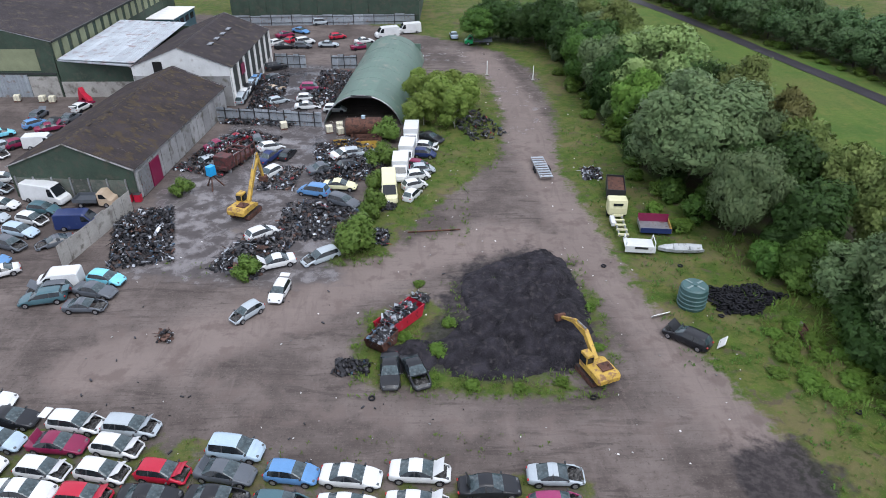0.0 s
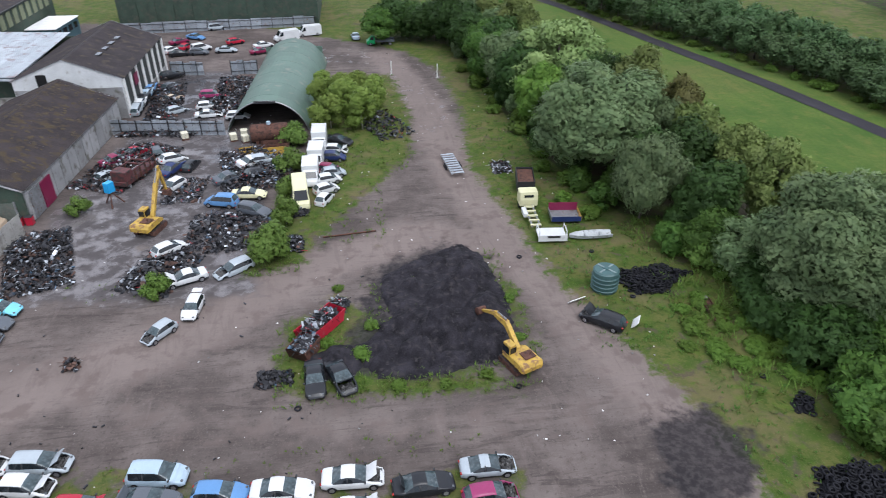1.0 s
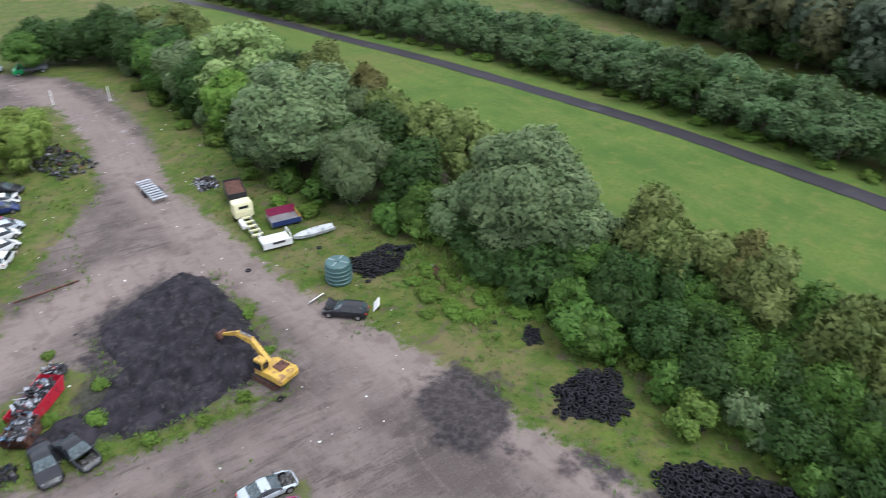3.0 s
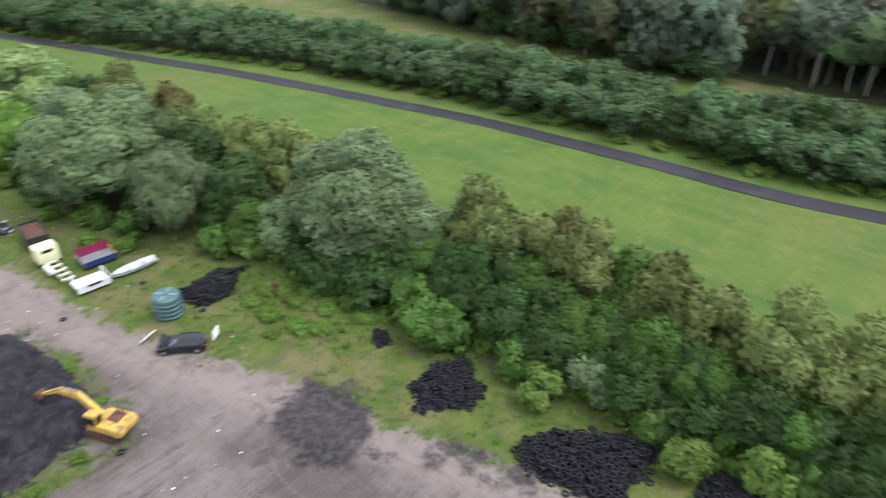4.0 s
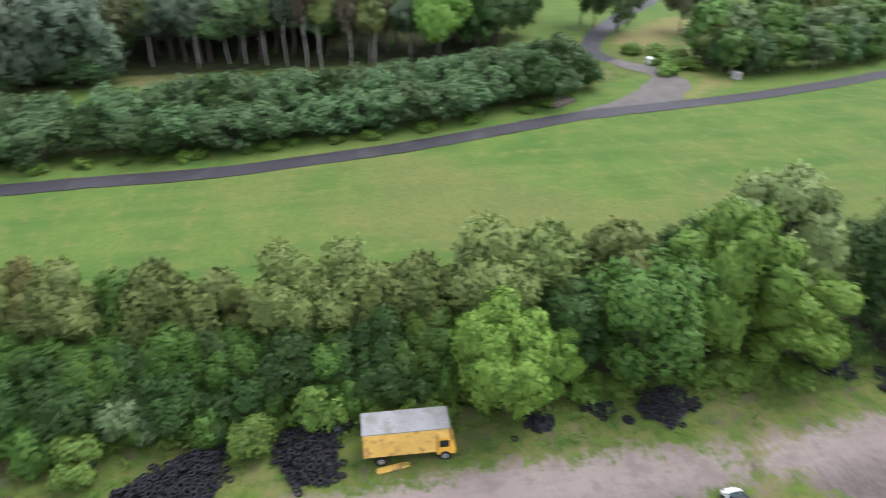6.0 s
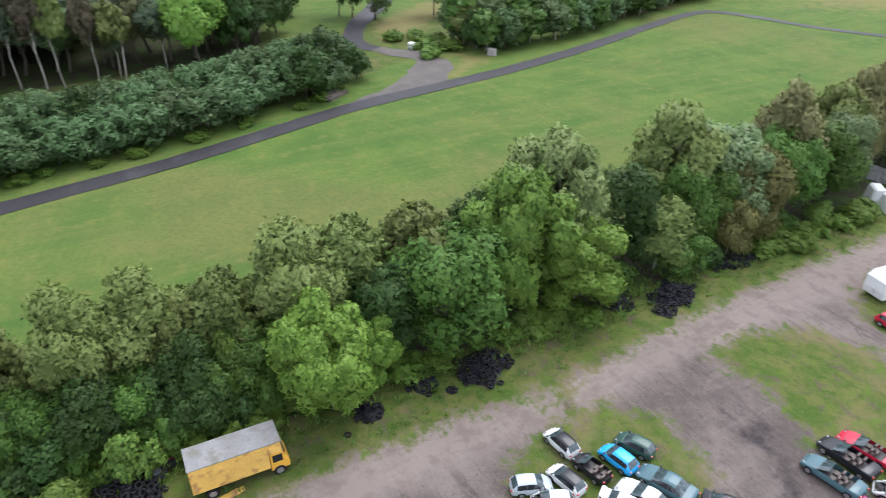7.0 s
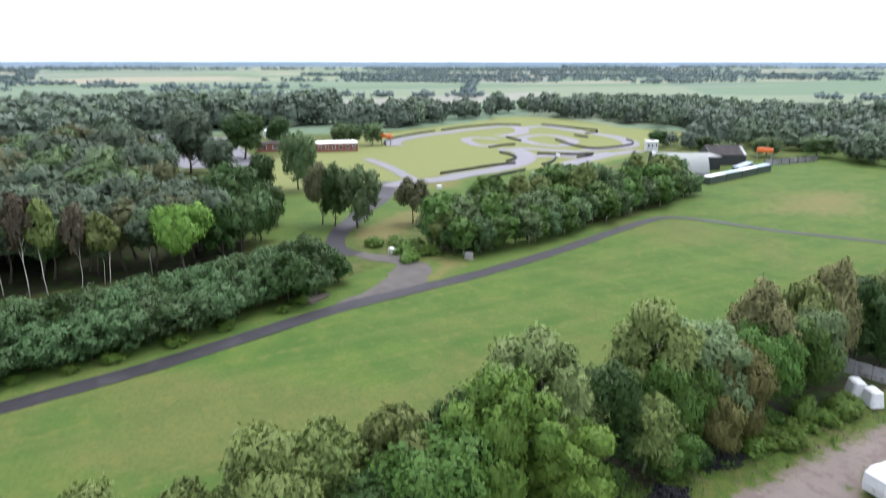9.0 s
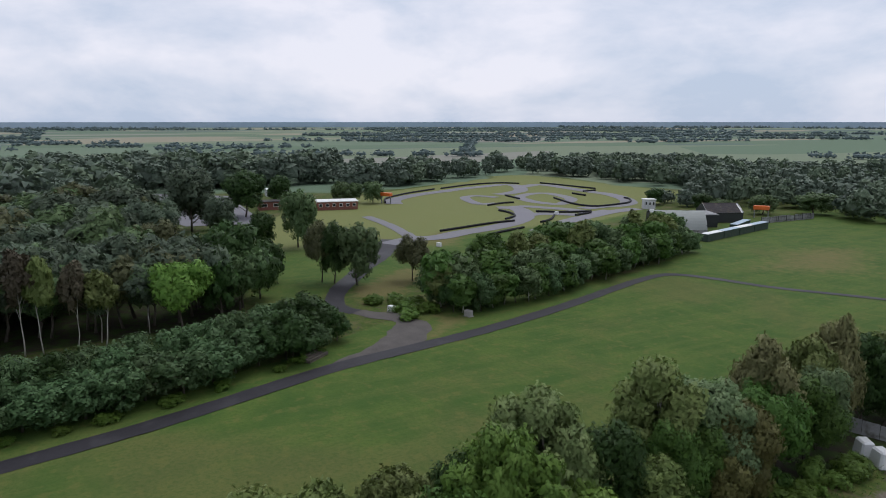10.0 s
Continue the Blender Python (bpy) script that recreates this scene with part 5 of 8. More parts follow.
def van(x, y, heading, colour="white", long=5.3, high=2.3, box_body=False, group="", label="", z=0.0):
    """A panel van, or with box_body a cab with a tall box behind."""
    h, w = long / 2, 0.98
    ob = thing("van", pose(x, y, z, 0, 0, heading), label or f"{WORD.get(colour, colour)} panel van parked in the scrapyard", "van", group)
    key = ("van", colour, long, high, box_body)
    if key not in SHELLS:
        nose = h - 0.95
        bm = bmesh.new()
        top = 1.95 if box_body else high
        tail_x = nose - 0.9 if box_body else -h
        prism(bm, [(h - 0.05, 0.3), *arch(h - 0.85, 0.40), *(arch(-h + 1.0, 0.40) if not box_body else []), (tail_x + 0.02, 0.3), (tail_x, 0.5), (tail_x + 0.06, top - 0.12), (tail_x + 0.2, top),
                   (nose - 0.65, top), (nose - 0.38, top - 0.12), (nose + 0.28, 1.18), (h - 0.12, 0.95), (h, 0.6), (h, 0.4)], -w, w, 0.10)
        for v in bm.verts:
            v.co.y *= 1 - 0.10 * max(0, (v.co.z - 1.1) / 1.2) - (0.08 if v.co.x > h - 0.3 else 0)
        parts = {"body": done(bm, "body", PAINT[colour])}
        if box_body:
            bm = bmesh.new()
            box(bm, -h, nose - 0.85, -1.05, 1.05, 0.62, high + 0.25, 0.05)
            parts["cargo_box"] = done(bm, "cargo_box", PAINT["cream" if colour == "cream" else "white"])
        bm = bmesh.new()
        a, b, c, d = (Vector(p) for p in ((nose + 0.27, -w * 0.84, 1.22), (nose + 0.27, w * 0.84, 1.22), (nose - 0.34, w * 0.78, top - 0.16), (nose - 0.34, -w * 0.78, top - 0.16)))
        off = Vector((0.03, 0, 0.02))
        bm.faces.new([bm.verts.new(p + off) for p in (a, b, c, d)])
        parts["windscreen"] = done(bm, "windscreen", GLASS)
        bm = bmesh.new()
        prism(bm, [(nose + 0.10, 1.20), (nose - 0.36, top - 0.28), (nose - 0.8, top - 0.28), (nose - 0.8, 1.20)], -w * 0.995, w * 0.995)
        parts["door_window"] = done(bm, "door_window", GLASS)
        SHELLS[key] = parts
    for k, me in SHELLS[key].items():
        under(k, me, ob)
    for ax in (h - 0.85, -h + 1.0):
        for side in (-1, 1):
            wh = under("wheel", TYRE_ME, ob, pose(ax, side * (w - 0.11), 0.33) @ Matrix.Scale(1.08, 4))
            under("rim", RIM_ME, wh)
    return ob


def open_lorry(x, y, heading, colour, bed, long=5.2, label=""):
    """A cab with an open dropside bed behind."""
    h = long / 2
    ob = thing("pickup_truck", pose(x, y, 0, 0, 0, heading), label, "truck")
    bm = bmesh.new()
    prism(bm, [(h, 0.4), *arch(h - 0.8, 0.38), (h - 1.75, 0.35), (h - 1.75, 1.9), (h - 1.0, 1.95), (h - 0.45, 1.15), (h - 0.05, 0.95), (h, 0.7)], -0.92, 0.92, 0.08)
    part("cab", bm, PAINT[colour], ob)
    bm = bmesh.new()
    prism(bm, [(h - 0.55, 1.22), (h - 1.02, 1.82), (h - 1.5, 1.82), (h - 1.5, 1.22)], -0.93, 0.93)
    part("cab_window", bm, GLASS, ob)
    bm = bmesh.new()
    box(bm, -h, h - 1.85, -0.98, 0.98, 0.70, 0.80)
    part("bed", bm, PAINT[bed], ob)
    for x0, x1, y0, y1 in ((-h, h - 1.85, -1.0, -0.95), (-h, h - 1.85, 0.95, 1.0), (-h, -h + 0.05, -0.95, 0.95), (h - 1.9, h - 1.85, -0.95, 0.95)):
        bm = bmesh.new()
        box(bm, x0, x1, y0, y1, 0.8, 1.2)
        part("dropside", bm, PAINT[bed], ob)
    for ax in (h - 0.8, -h + 0.9):
        for side in (-1, 1):
            wh = under("wheel", TYRE_ME, ob, pose(ax, side * 0.84, 0.33) @ Matrix.Scale(1.08, 4))
            under("rim", RIM_ME, wh)
    return ob


def excavator(x, y, heading, boom, label, size=0.9):
    """A tracked digger; boom: points of boom and stick in the plane ahead of it, metres."""
    ob = thing("excavator", pose(x, y, 0, 0, 0, heading) @ Matrix.Scale(size, 4), label, "excavator")
    for s in (-1, 1):
        bm = bmesh.new()
        prism(bm, [(-1.75, 0.35), (-1.5, 0.05), (1.5, 0.05), (1.75, 0.35), (1.5, 0.75), (-1.5, 0.75)], s * 1.1 - 0.27, s * 1.1 + 0.27, 0.04)
        t = part("track", bm, RUST, ob, "muddy rusty crawler track")
        bm = bmesh.new()
        for i in range(13):
            box(bm, -1.55 + i * 0.25, -1.44 + i * 0.25, s * 1.1 - 0.30, s * 1.1 + 0.30, 0.75, 0.79)
        part("track_pads", bm, TRIM, t)
    bm = bmesh.new()
    box(bm, -0.7, 0.7, -0.9, 0.9, 0.35, 0.85)
    tube(bm, [(0, 0, 0.8), (0, 0, 1.05)], [0.7, 0.7], 12)
    part("undercarriage", bm, RUST, ob)
    bm = bmesh.new()
    prism(bm, [(-2.1, 1.05), (1.2, 1.05), (1.2, 1.35), (0.5, 1.75), (-1.4, 1.85), (-2.0, 1.75), (-2.25, 1.5)], -1.25, 1.25, 0.10)
    part("engine_house", bm, PAINT["digger"], ob)
    bm = bmesh.new()
    prism(bm, [(-2.45, 1.0), (-1.75, 0.95), (-1.75, 1.9), (-2.25, 1.9), (-2.5, 1.5)], -1.3, 1.3, 0.15)
    part("counterweight", bm, PAINT["digger"], ob)
    bm = bmesh.new()
    box(bm, -1.6, -0.4, -1.0, 0.3, 1.86, 1.98, 0.03)
    box(bm, -1.2, -1.1, -0.6, -0.5, 1.95, 2.35)
    part("engine_cover", bm, RUST, ob, "rust-streaked engine cover with exhaust")
    bm = bmesh.new()
    box(bm, -0.1, 1.25, 0.35, 1.25, 1.3, 2.85, 0.06, None, (0.86, 0.92))
    cab = part("cab", bm, PAINT["digger"], ob)
    for dims in ((0.02, 1.13, 1.255, 1.262, 1.75, 2.6), (0.02, 1.13, 0.335, 0.345, 1.75, 2.6), (1.215, 1.235, 0.45, 1.15, 1.6, 2.6), (-0.09, -0.07, 0.45, 1.15, 1.9, 2.6)):
        bm = bmesh.new()
        box(bm, *dims)
        part("cab_window", bm, GLASS, cab)
    a, b, c, d = boom
    bm = bmesh.new()
    prism(bm, [(a[0], a[1] - 0.2), (b[0], b[1] - 0.35), (c[0], c[1] - 0.15), (c[0], c[1] + 0.15), (b[0] - 0.1, b[1] + 0.35), (a[0] - 0.2, a[1] + 0.25)], -0.50, -0.02, 0.04)
    part("boom", bm, PAINT["digger"], ob)
    bm = bmesh.new()
    k = Vector((d[0] - c[0], 0, d[1] - c[1])).normalized()
    q = Vector((-k.z, 0, k.x))
    p0, p1 = Vector((c[0], 0, c[1])) - k * 0.6, Vector((d[0], 0, d[1]))
    prism(bm, [(v.x, v.z) for v in (p0 + q * 0.25, p0 - q * 0.25, p1 - q * 0.12, p1 + q * 0.12)], -0.42, -0.10, 0.03)
    part("dipper_arm", bm, PAINT["digger"], ob)
    bm = bmesh.new()
    prism(bm, [(v.x, v.z) for v in (p1 + q * 0.3, p1 - q * 0.35, p1 + k * 0.5 - q * 0.55, p1 + k * 0.95 - q * 0.2, p1 + k * 0.8 + q * 0.25, p1 + k * 0.3 + q * 0.40)], -0.75, 0.25, 0.05)
    part("bucket", bm, RUST, ob, "rusty digging bucket")
    bm = bmesh.new()
    tube(bm, [(a[0] + 0.3, -0.26, a[1] - 0.3), ((a[0] + b[0]) / 2 + 0.2, -0.26, (a[1] + b[1]) / 2 - 0.55)], [0.10, 0.07], 8)
    tube(bm, [(b[0], -0.26, b[1] + 0.45), (p0.x, -0.26, p0.z + 0.2)], [0.10, 0.07], 8)
    part("hydraulic_ram", bm, STEEL, ob)
    return ob


# ---- scrapped vehicles, by where they stand ----
# front rows
car("estate", "white", -36.3, 40.2, 4, tail=True, group="rows of scrapped cars")
car("saloon", "black", -33.5, 38.4, -4, group="rows of scrapped cars")
car("estate", "white", -28.2, 37.9, -8, "open", tail=True, group="rows of scrapped cars")
car("estate", "silver", -23.8, 37.5, -6, "open", group="rows of scrapped cars")
car("mpv", "pale_blue", -15.3, 35.2, -8, group="rows of scrapped cars")
car("hatch", "blue", -10.8, 33.0, -7, group="rows of scrapped cars")
car("saloon", "white", -6.6, 32.7, -5, group="rows of scrapped cars")
car("saloon", "white", -1.8, 33.1, -3, "open", group="rows of scrapped cars")
car("saloon", "black", 3.0, 31.8, 3, tail=True, group="rows of scrapped cars")
car("coupe", "silver", 7.7, 32.8, -1, "gone", group="rows of scrapped cars")
car("hatch", "pale_blue", -33.1, 36.2, -11, group="rows of scrapped cars")
car("saloon", "maroon", -28.6, 35.8, -5, tail=True, group="rows of scrapped cars")
car("hatch", "white", -24.1, 35.5, -10, "open", group="rows of scrapped cars")
car("hatch", "red", -19.9, 33.1, -8, "open", group="rows of scrapped cars")
car("saloon", "grey", -15.5, 33.1, -10, tail=True, group="rows of scrapped cars")
car("hatch", "white", -33.3, 33.9, -9, group="rows of scrapped cars")
car("hatch", "white", -28.5, 33.4, -9, "open", group="rows of scrapped cars")
car("hatch", "white", -24.2, 33.2, -10, "open", group="rows of scrapped cars")
car("saloon", "white", -28.9, 31.5, -4, group="rows of scrapped cars")
car("hatch", "red", -24.6, 31.1, -5, "open", group="rows of scrapped cars")
car("saloon", "black", -20.1, 31.0, -4, group="rows of scrapped cars")
car("saloon", "black", -15.5, 30.9, -5, "gone", group="rows of scrapped cars")
car("hatch", "teal", -11.1, 30.4, -4, "gone", group="rows of scrapped cars")
car("saloon", "white", -6.5, 30.2, -3, group="rows of scrapped cars")
car("saloon", "white", -1.9, 30.4, -3, "open", group="rows of scrapped cars")
car("hatch", "pink", 7.4, 30.3, 3, "gone", group="rows of scrapped cars")
car("saloon", "silver", -37.2, 38.2, -2, group="rows of scrapped cars")
car("hatch", "white", -33.5, 31.4, -1, "open", group="rows of scrapped cars")
# rows in the grass by the track
car("mini", "white", 27.1, -24.1, 7, roof="black", group="rows of scrapped cars", size=0.84)
car("mini", "dark_green", 24.4, -28.7, 25, group="rows of scrapped cars", size=0.84)
car("mini", "bright_blue", 24.0, -26.8, 12, group="rows of scrapped cars", size=0.84)
car("mini", "black", 24.2, -24.6, 12, roof="gone", group="rows of scrapped cars", size=0.84)
car("mini", "white", 24.2, -22.4, 12, roof="black", group="rows of scrapped cars", size=0.84)
car("mini", "silver", 24.9, -20.0, -111, group="rows of scrapped cars", size=0.84)
car("mini", "white", 23.1, -20.5, 63, "gone", group="rows of scrapped cars", size=0.84)
car("mini", "white", 20.9, -24.4, 32, "open", group="rows of scrapped cars", size=0.84)
car("saloon", "white", 20.4, -26.2, 21, group="rows of scrapped cars", size=0.92)
car("saloon", "teal", 20.7, -28.3, 22, group="rows of scrapped cars", size=0.92)
car("mini", "black", 17.6, -30.4, 37, "open", group="rows of scrapped cars", size=0.84)
car("saloon", "teal", 15.9, -39.1, 10, roof="gone", group="rows of scrapped cars", size=0.92)
car("saloon", "black", 16.5, -41.5, 5, roof="gone", group="rows of scrapped cars", size=0.92)
car("coupe", "red", 16.4, -43.4, 11, roof="gone", group="rows of scrapped cars", size=0.92)
car("mini", "white", 12.8, -41.5, 29, "gone", group="rows of scrapped cars", size=0.84)
car("mini", "pink", 12.6, -39.2, 35, group="rows of scrapped cars", size=0.84)
car("mini", "dark_green", 13.3, -44.0, 27, group="rows of scrapped cars", size=0.84)
car("mini", "red", 24.6, -59.0, -178, group="rows of scrapped cars", size=0.84)
# left of the concrete wall
car("hatch", "sky", -34.2, 57.7, -12)
car("estate", "teal", -39.0, 54.4, -165, tail=True)
car("estate", "grey", -39.1, 56.0, -169, "open")
car("saloon", "grey", -34.4, 55.6, -13)
car("coupe", "grey", -34.3, 53.1, 0, "gone")
car("hatch", "teal", -48.0, 72.8, -11)
car("hatch", "white", -48.1, 70.2, -17, "open")
car("estate", "pale_blue", -48.0, 67.5, -17)
car("coupe", "grey", -43.2, 65.4, -143, "gone", wheels=False)
car("hatch", "grey", -47.6, 64.6, -22, "gone")
car("hatch", "white", -53.5, 73.9, -4)
car("hatch", "silver", -53.0, 70.8, -10)
car("coupe", "white", -45.8, 59.0, -148)
car("hatch", "blue", -47.8, 61.1, 3)
car("hatch", "white", -57.4, 81.3, 13, "open")
car("hatch", "silver", -56.7, 78.4, -10, "open")
car("hatch", "white", -62.9, 89.5, -25, "open")
car("hatch", "blue", -63.3, 101.0, 50)
car("hatch", "maroon", -61.8, 93.2, 49, "open")
car("saloon", "maroon", -60.2, 99.3, 36, "open")
car("saloon", "black", -60.4, 101.8, 66)
car("saloon", "grey", -59.1, 103.5, 81, "gone")
car("hatch", "white", -59.5, 108.4, 77, tail=True)
car("hatch", "grey", -64.8, 105.0, 88, "open")
car("hatch", "silver", -63.4, 92.3, 51)
car("hatch", "sky", -66.4, 96.9, 35)
car("hatch", "white", -110.3, 180.6, 76)
car("hatch", "silver", -108.1, 177.9, 43)
car("hatch", "white", -108.6, 173.6, 24)
# middle of the yard
car("hatch", "white", -20.5, 66.8, 42)
car("saloon", "white", -17.8, 60.7, -157, "open")
car("estate", "silver", -13.2, 62.0, -144, "gone", wheels=False)
car("hatch", "silver", -18.6, 52.0, -128, "gone", size=0.86)
car("hatch", "white", -16.2, 55.4, -97, tail=True, size=0.9)
car("mpv", "blue", -16.4, 77.3, 163)
car("saloon", "cream", -13.3, 78.9, -6)
car("estate", "grey", -12.3, 74.5, -30)
car("hatch", "white", -23.1, 82.6, -122, "open")
car("saloon", "black", -4.6, 43.7, -86)
car("saloon", "black", -2.5, 43.7, -69, "open")
car("estate", "black", 21.5, 48.1, 137, "open")
car("mini", "white", -4.0, 76.6, 66, "gone", wheels=False)
car("mini", "white", -3.8, 78.9, 27)
car("mini", "white", -3.5, 81.7, 16)
car("mini", "maroon", -3.4, 84.7, -20)
car("mini", "silver", -2.9, 83.6, 9)
car("mini", "navy", -2.8, 88.8, -8)
car("mini", "white", -2.5, 91.2, -10, "open")
car("saloon", "black", -2.1, 94.7, -31)
# wrecks thrown on one another
car("saloon", "navy", -23.9, 87.5, 62, "gone", wheels=False, z=0.6, tilt=(0, -8))
car("hatch", "white", -24.1, 89.2, 37, "gone", wheels=False, z=1.1, tilt=(0, 6))
car("hatch", "black", -22.0, 89.2, 77, "gone", wheels=False)
car("saloon", "maroon", -32.0, 91.0, 46, "gone", wheels=False, z=0.8, tilt=(5, -4))
car("hatch", "silver", -31.8, 86.8, 46, "gone", wheels=False, z=0.2)
car("saloon", "red", -30.0, 93.9, 46, "gone", wheels=False, z=0.5)
car("hatch", "grey", -27.1, 93.2, -68, "gone")
car("estate", "pink", -23.0, 117.3, 4, "gone", z=0.5, wheels=False)
car("hatch", "white", -23.2, 113.0, 7, "gone", wheels=False)
car("saloon", "white", -22.5, 109.0, 6, "gone", wheels=False)
car("hatch", "white", -17.7, 107.0, -2)
car("hatch", "silver", -34.0, 112.2, 85, "gone", tilt=(0, -18), z=0.5)
car("hatch", "white", -34.0, 114.3, 84, "gone", tilt=(0, -18), z=0.5)
car("hatch", "black", -34.0, 116.7, 84, "gone", tilt=(0, -18), z=0.5)
car("hatch", "pale_blue", -34.0, 119.2, 81, "gone", tilt=(0, -18), z=0.5)
car("hatch", "blue", -34.0, 121.8, 81, "gone", tilt=(0, -18), z=0.5)
car("hatch", "grey", -31.2, 124.4, 55, "gone", wheels=False)
car("estate", "black", -32.1, 130.1, 32, "gone", wheels=False, z=0.4)
car("saloon", "beige", -29.9, 117.8, 53, "gone", wheels=False)
car("hatch", "silver", -27.9, 111.6, 37, "gone", wheels=False)
car("saloon", "grey", -16.3, 84.1, 35, "gone", wheels=False, z=0.3, tilt=(8, 0))
car("hatch", "black", -12.6, 84.4, 33, "gone", wheels=False, z=0.4, tilt=(-6, 5))
car("hatch", "silver", -12.2, 87.6, 13, "gone", wheels=False, z=0.9)
car("saloon", "white", -13.7, 87.4, 43, "gone", wheels=False, z=0.9, tilt=(10, 4))
# cars on the far lane
car("hatch", "red", -33.0, 150.4, 68)
car("saloon", "maroon", -35.2, 154.9, 40)
car("suv", "white", -29.7, 148.5, 35)
car("saloon", "black", -33.5, 145.4, 11)
car("saloon", "silver", -24.4, 146.6, -1)
car("hatch", "red", -23.3, 153.1, 28)
car("saloon", "white", -17.1, 149.2, 25)
car("saloon", "maroon", -17.4, 144.7, 25)
car("saloon", "pale_blue", -11.1, 147.8, 21)
car("suv", "white", -6.1, 136.9, 36, tail=True)
car("mpv", "silver", -28.9, 166.2, 15)
car("hatch", "white", -35.7, 148.2, 55)
car("saloon", "pale_blue", 2.2, 153.7, 94)
car("estate", "orange", -41.7, 166.5, 14)
car("hatch", "grey", -29.7, 145.8, -2)
car("saloon", "blue", -32.3, 158.2, -30)
# vans
van(-49.1, 75.8, -15, "white", 6.0, 2.5)
van(-42.1, 69.2, 5, "navy", 4.9, 2.1)
van(-38.6, 57.2, -171, "white", 4.3, 1.85)
van(-58.2, 92.9, 8, "white", 4.8, 2.0)
van(-6.9, 77.3, -85, "cream", 6.4, 2.4, group="vans in line")
van(-5.8, 82.8, -90, "white", 5.2, 2.2, True, group="vans in line", label="white box van in a line of vans")
van(-5.2, 87.8, -94, "white", 5.2, 2.2, True, group="vans in line", label="white box van in a line of vans")
van(-4.8, 93.7, -91, "white", 5.4, 2.4, True, group="vans in line", label="white box van in a line of vans")
van(-12.6, 154.4, -159, "white", 5.3, 2.3)
van(-7.8, 157.9, -167, "white", 5.3, 2.3)
open_lorry(7.3, 148, 180, "green", "grey", 5.8, "green pickup truck with an open grey bed")
open_lorry(-42.6, 74.8, 0, "beige", "grey", 4.8, "beige pickup truck beside a concrete wall")
excavator(-23.6, 72.2, 72, ((0.6, 1.6), (2.6, 5.0), (3.9, 6.6), (4.6, 3.6)), "orange-yellow tracked excavator with raised boom on wet concrete")
excavator(12.5, 43.6, 112, ((0.6, 1.6), (2.8, 3.5), (5.0, 3.4), (7.3, 2.3)), "old yellow tracked excavator beside the black heap", 0.82)

# ---- buildings ----
SLATE = grain("dark_roof_sheet", (0.036, 0.031, 0.033), 0.8, vary=0.3, scale=0.35, fine=6, bump=0.25, by="object", by_amount=0.10, stain=(0.066, 0.054, 0.042), stain_at=0.6)
MOSSY = grain("mossy_roof_sheet", (0.035, 0.029, 0.030), 0.85, vary=0.45, scale=0.34, fine=6, bump=0.3, by="object", by_amount=0.06, stain=(0.056, 0.042, 0.026), stain_at=0.58)
PALE_SHEET = grain("pale_roof_sheet", (0.33, 0.36, 0.385), 0.6, vary=0.2, scale=0.3, fine=6, bump=0.1, by="object", by_amount=0.10, stain=(0.22, 0.17, 0.165), stain_at=0.61)
GREEN_WALL = grain("green_sheet_wall", (0.040, 0.060, 0.044), 0.75, vary=0.3, scale=0.5, fine=8, stain=(0.06, 0.065, 0.05), stain_at=0.58)
LICHEN_WALL = grain("pale_green_wall", (0.19, 0.21, 0.13), 0.8, vary=0.2, scale=0.6, fine=9)
WHITE_WALL = grain("white_wall", (0.52, 0.53, 0.53), 0.8, vary=0.15, scale=0.5, fine=8, stain=(0.36, 0.35, 0.33), stain_at=0.66)
DARK_WALL = grain("black_board_wall", (0.022, 0.026, 0.024), 0.7, vary=0.3, scale=0.5)
GREY_WALL = grain("grey_block_wall", (0.25, 0.25, 0.25), 0.85, vary=0.25, scale=0.35, fine=7, stain=(0.12, 0.115, 0.10), stain_at=0.6, by="object", by_amount=0.15)
HUT_SHEET = grain("green_hut_sheet", (0.085, 0.135, 0.106), 0.6, vary=0.2, scale=0.25, fine=5, bump=0.15, by="object", by_amount=0.10, stain=(0.16, 0.17, 0.14), stain_at=0.64)
OPENING_SHADE = grain("opening_shade_black", (0.012, 0.012, 0.012), 1.0, bump=0)
GALV = grain("galvanised_sheet", (0.30, 0.33, 0.36), 0.5, metal=0.3, vary=0.25, scale=0.8, fine=10, stain=(0.20, 0.14, 0.11), stain_at=0.64, by="object", by_amount=0.2)
BRICK = grain("brick_red", (0.20, 0.085, 0.065), 0.9, vary=0.25, scale=1.0, fine=12)
WHITE_TRIM = grain("white_trim", (0.68, 0.68, 0.66), 0.6, vary=0.12, scale=1, fine=9)


def sheet_mesh(name, wide, long, mat, waves=5, height=0.035):
    """A corrugated sheet lying in x (across) and y (down the slope)."""
    verts, k = [], waves * 4
    for j in (0, 1):
        for i in range(k + 1):
            verts.append((wide * (i / k - 0.5), long * j, height * math.sin(2 * math.pi * i / 4)))
    return mesh_of(name, verts, [(i, i + 1, i + k + 2, i + k + 1) for i in range(k)], mat)


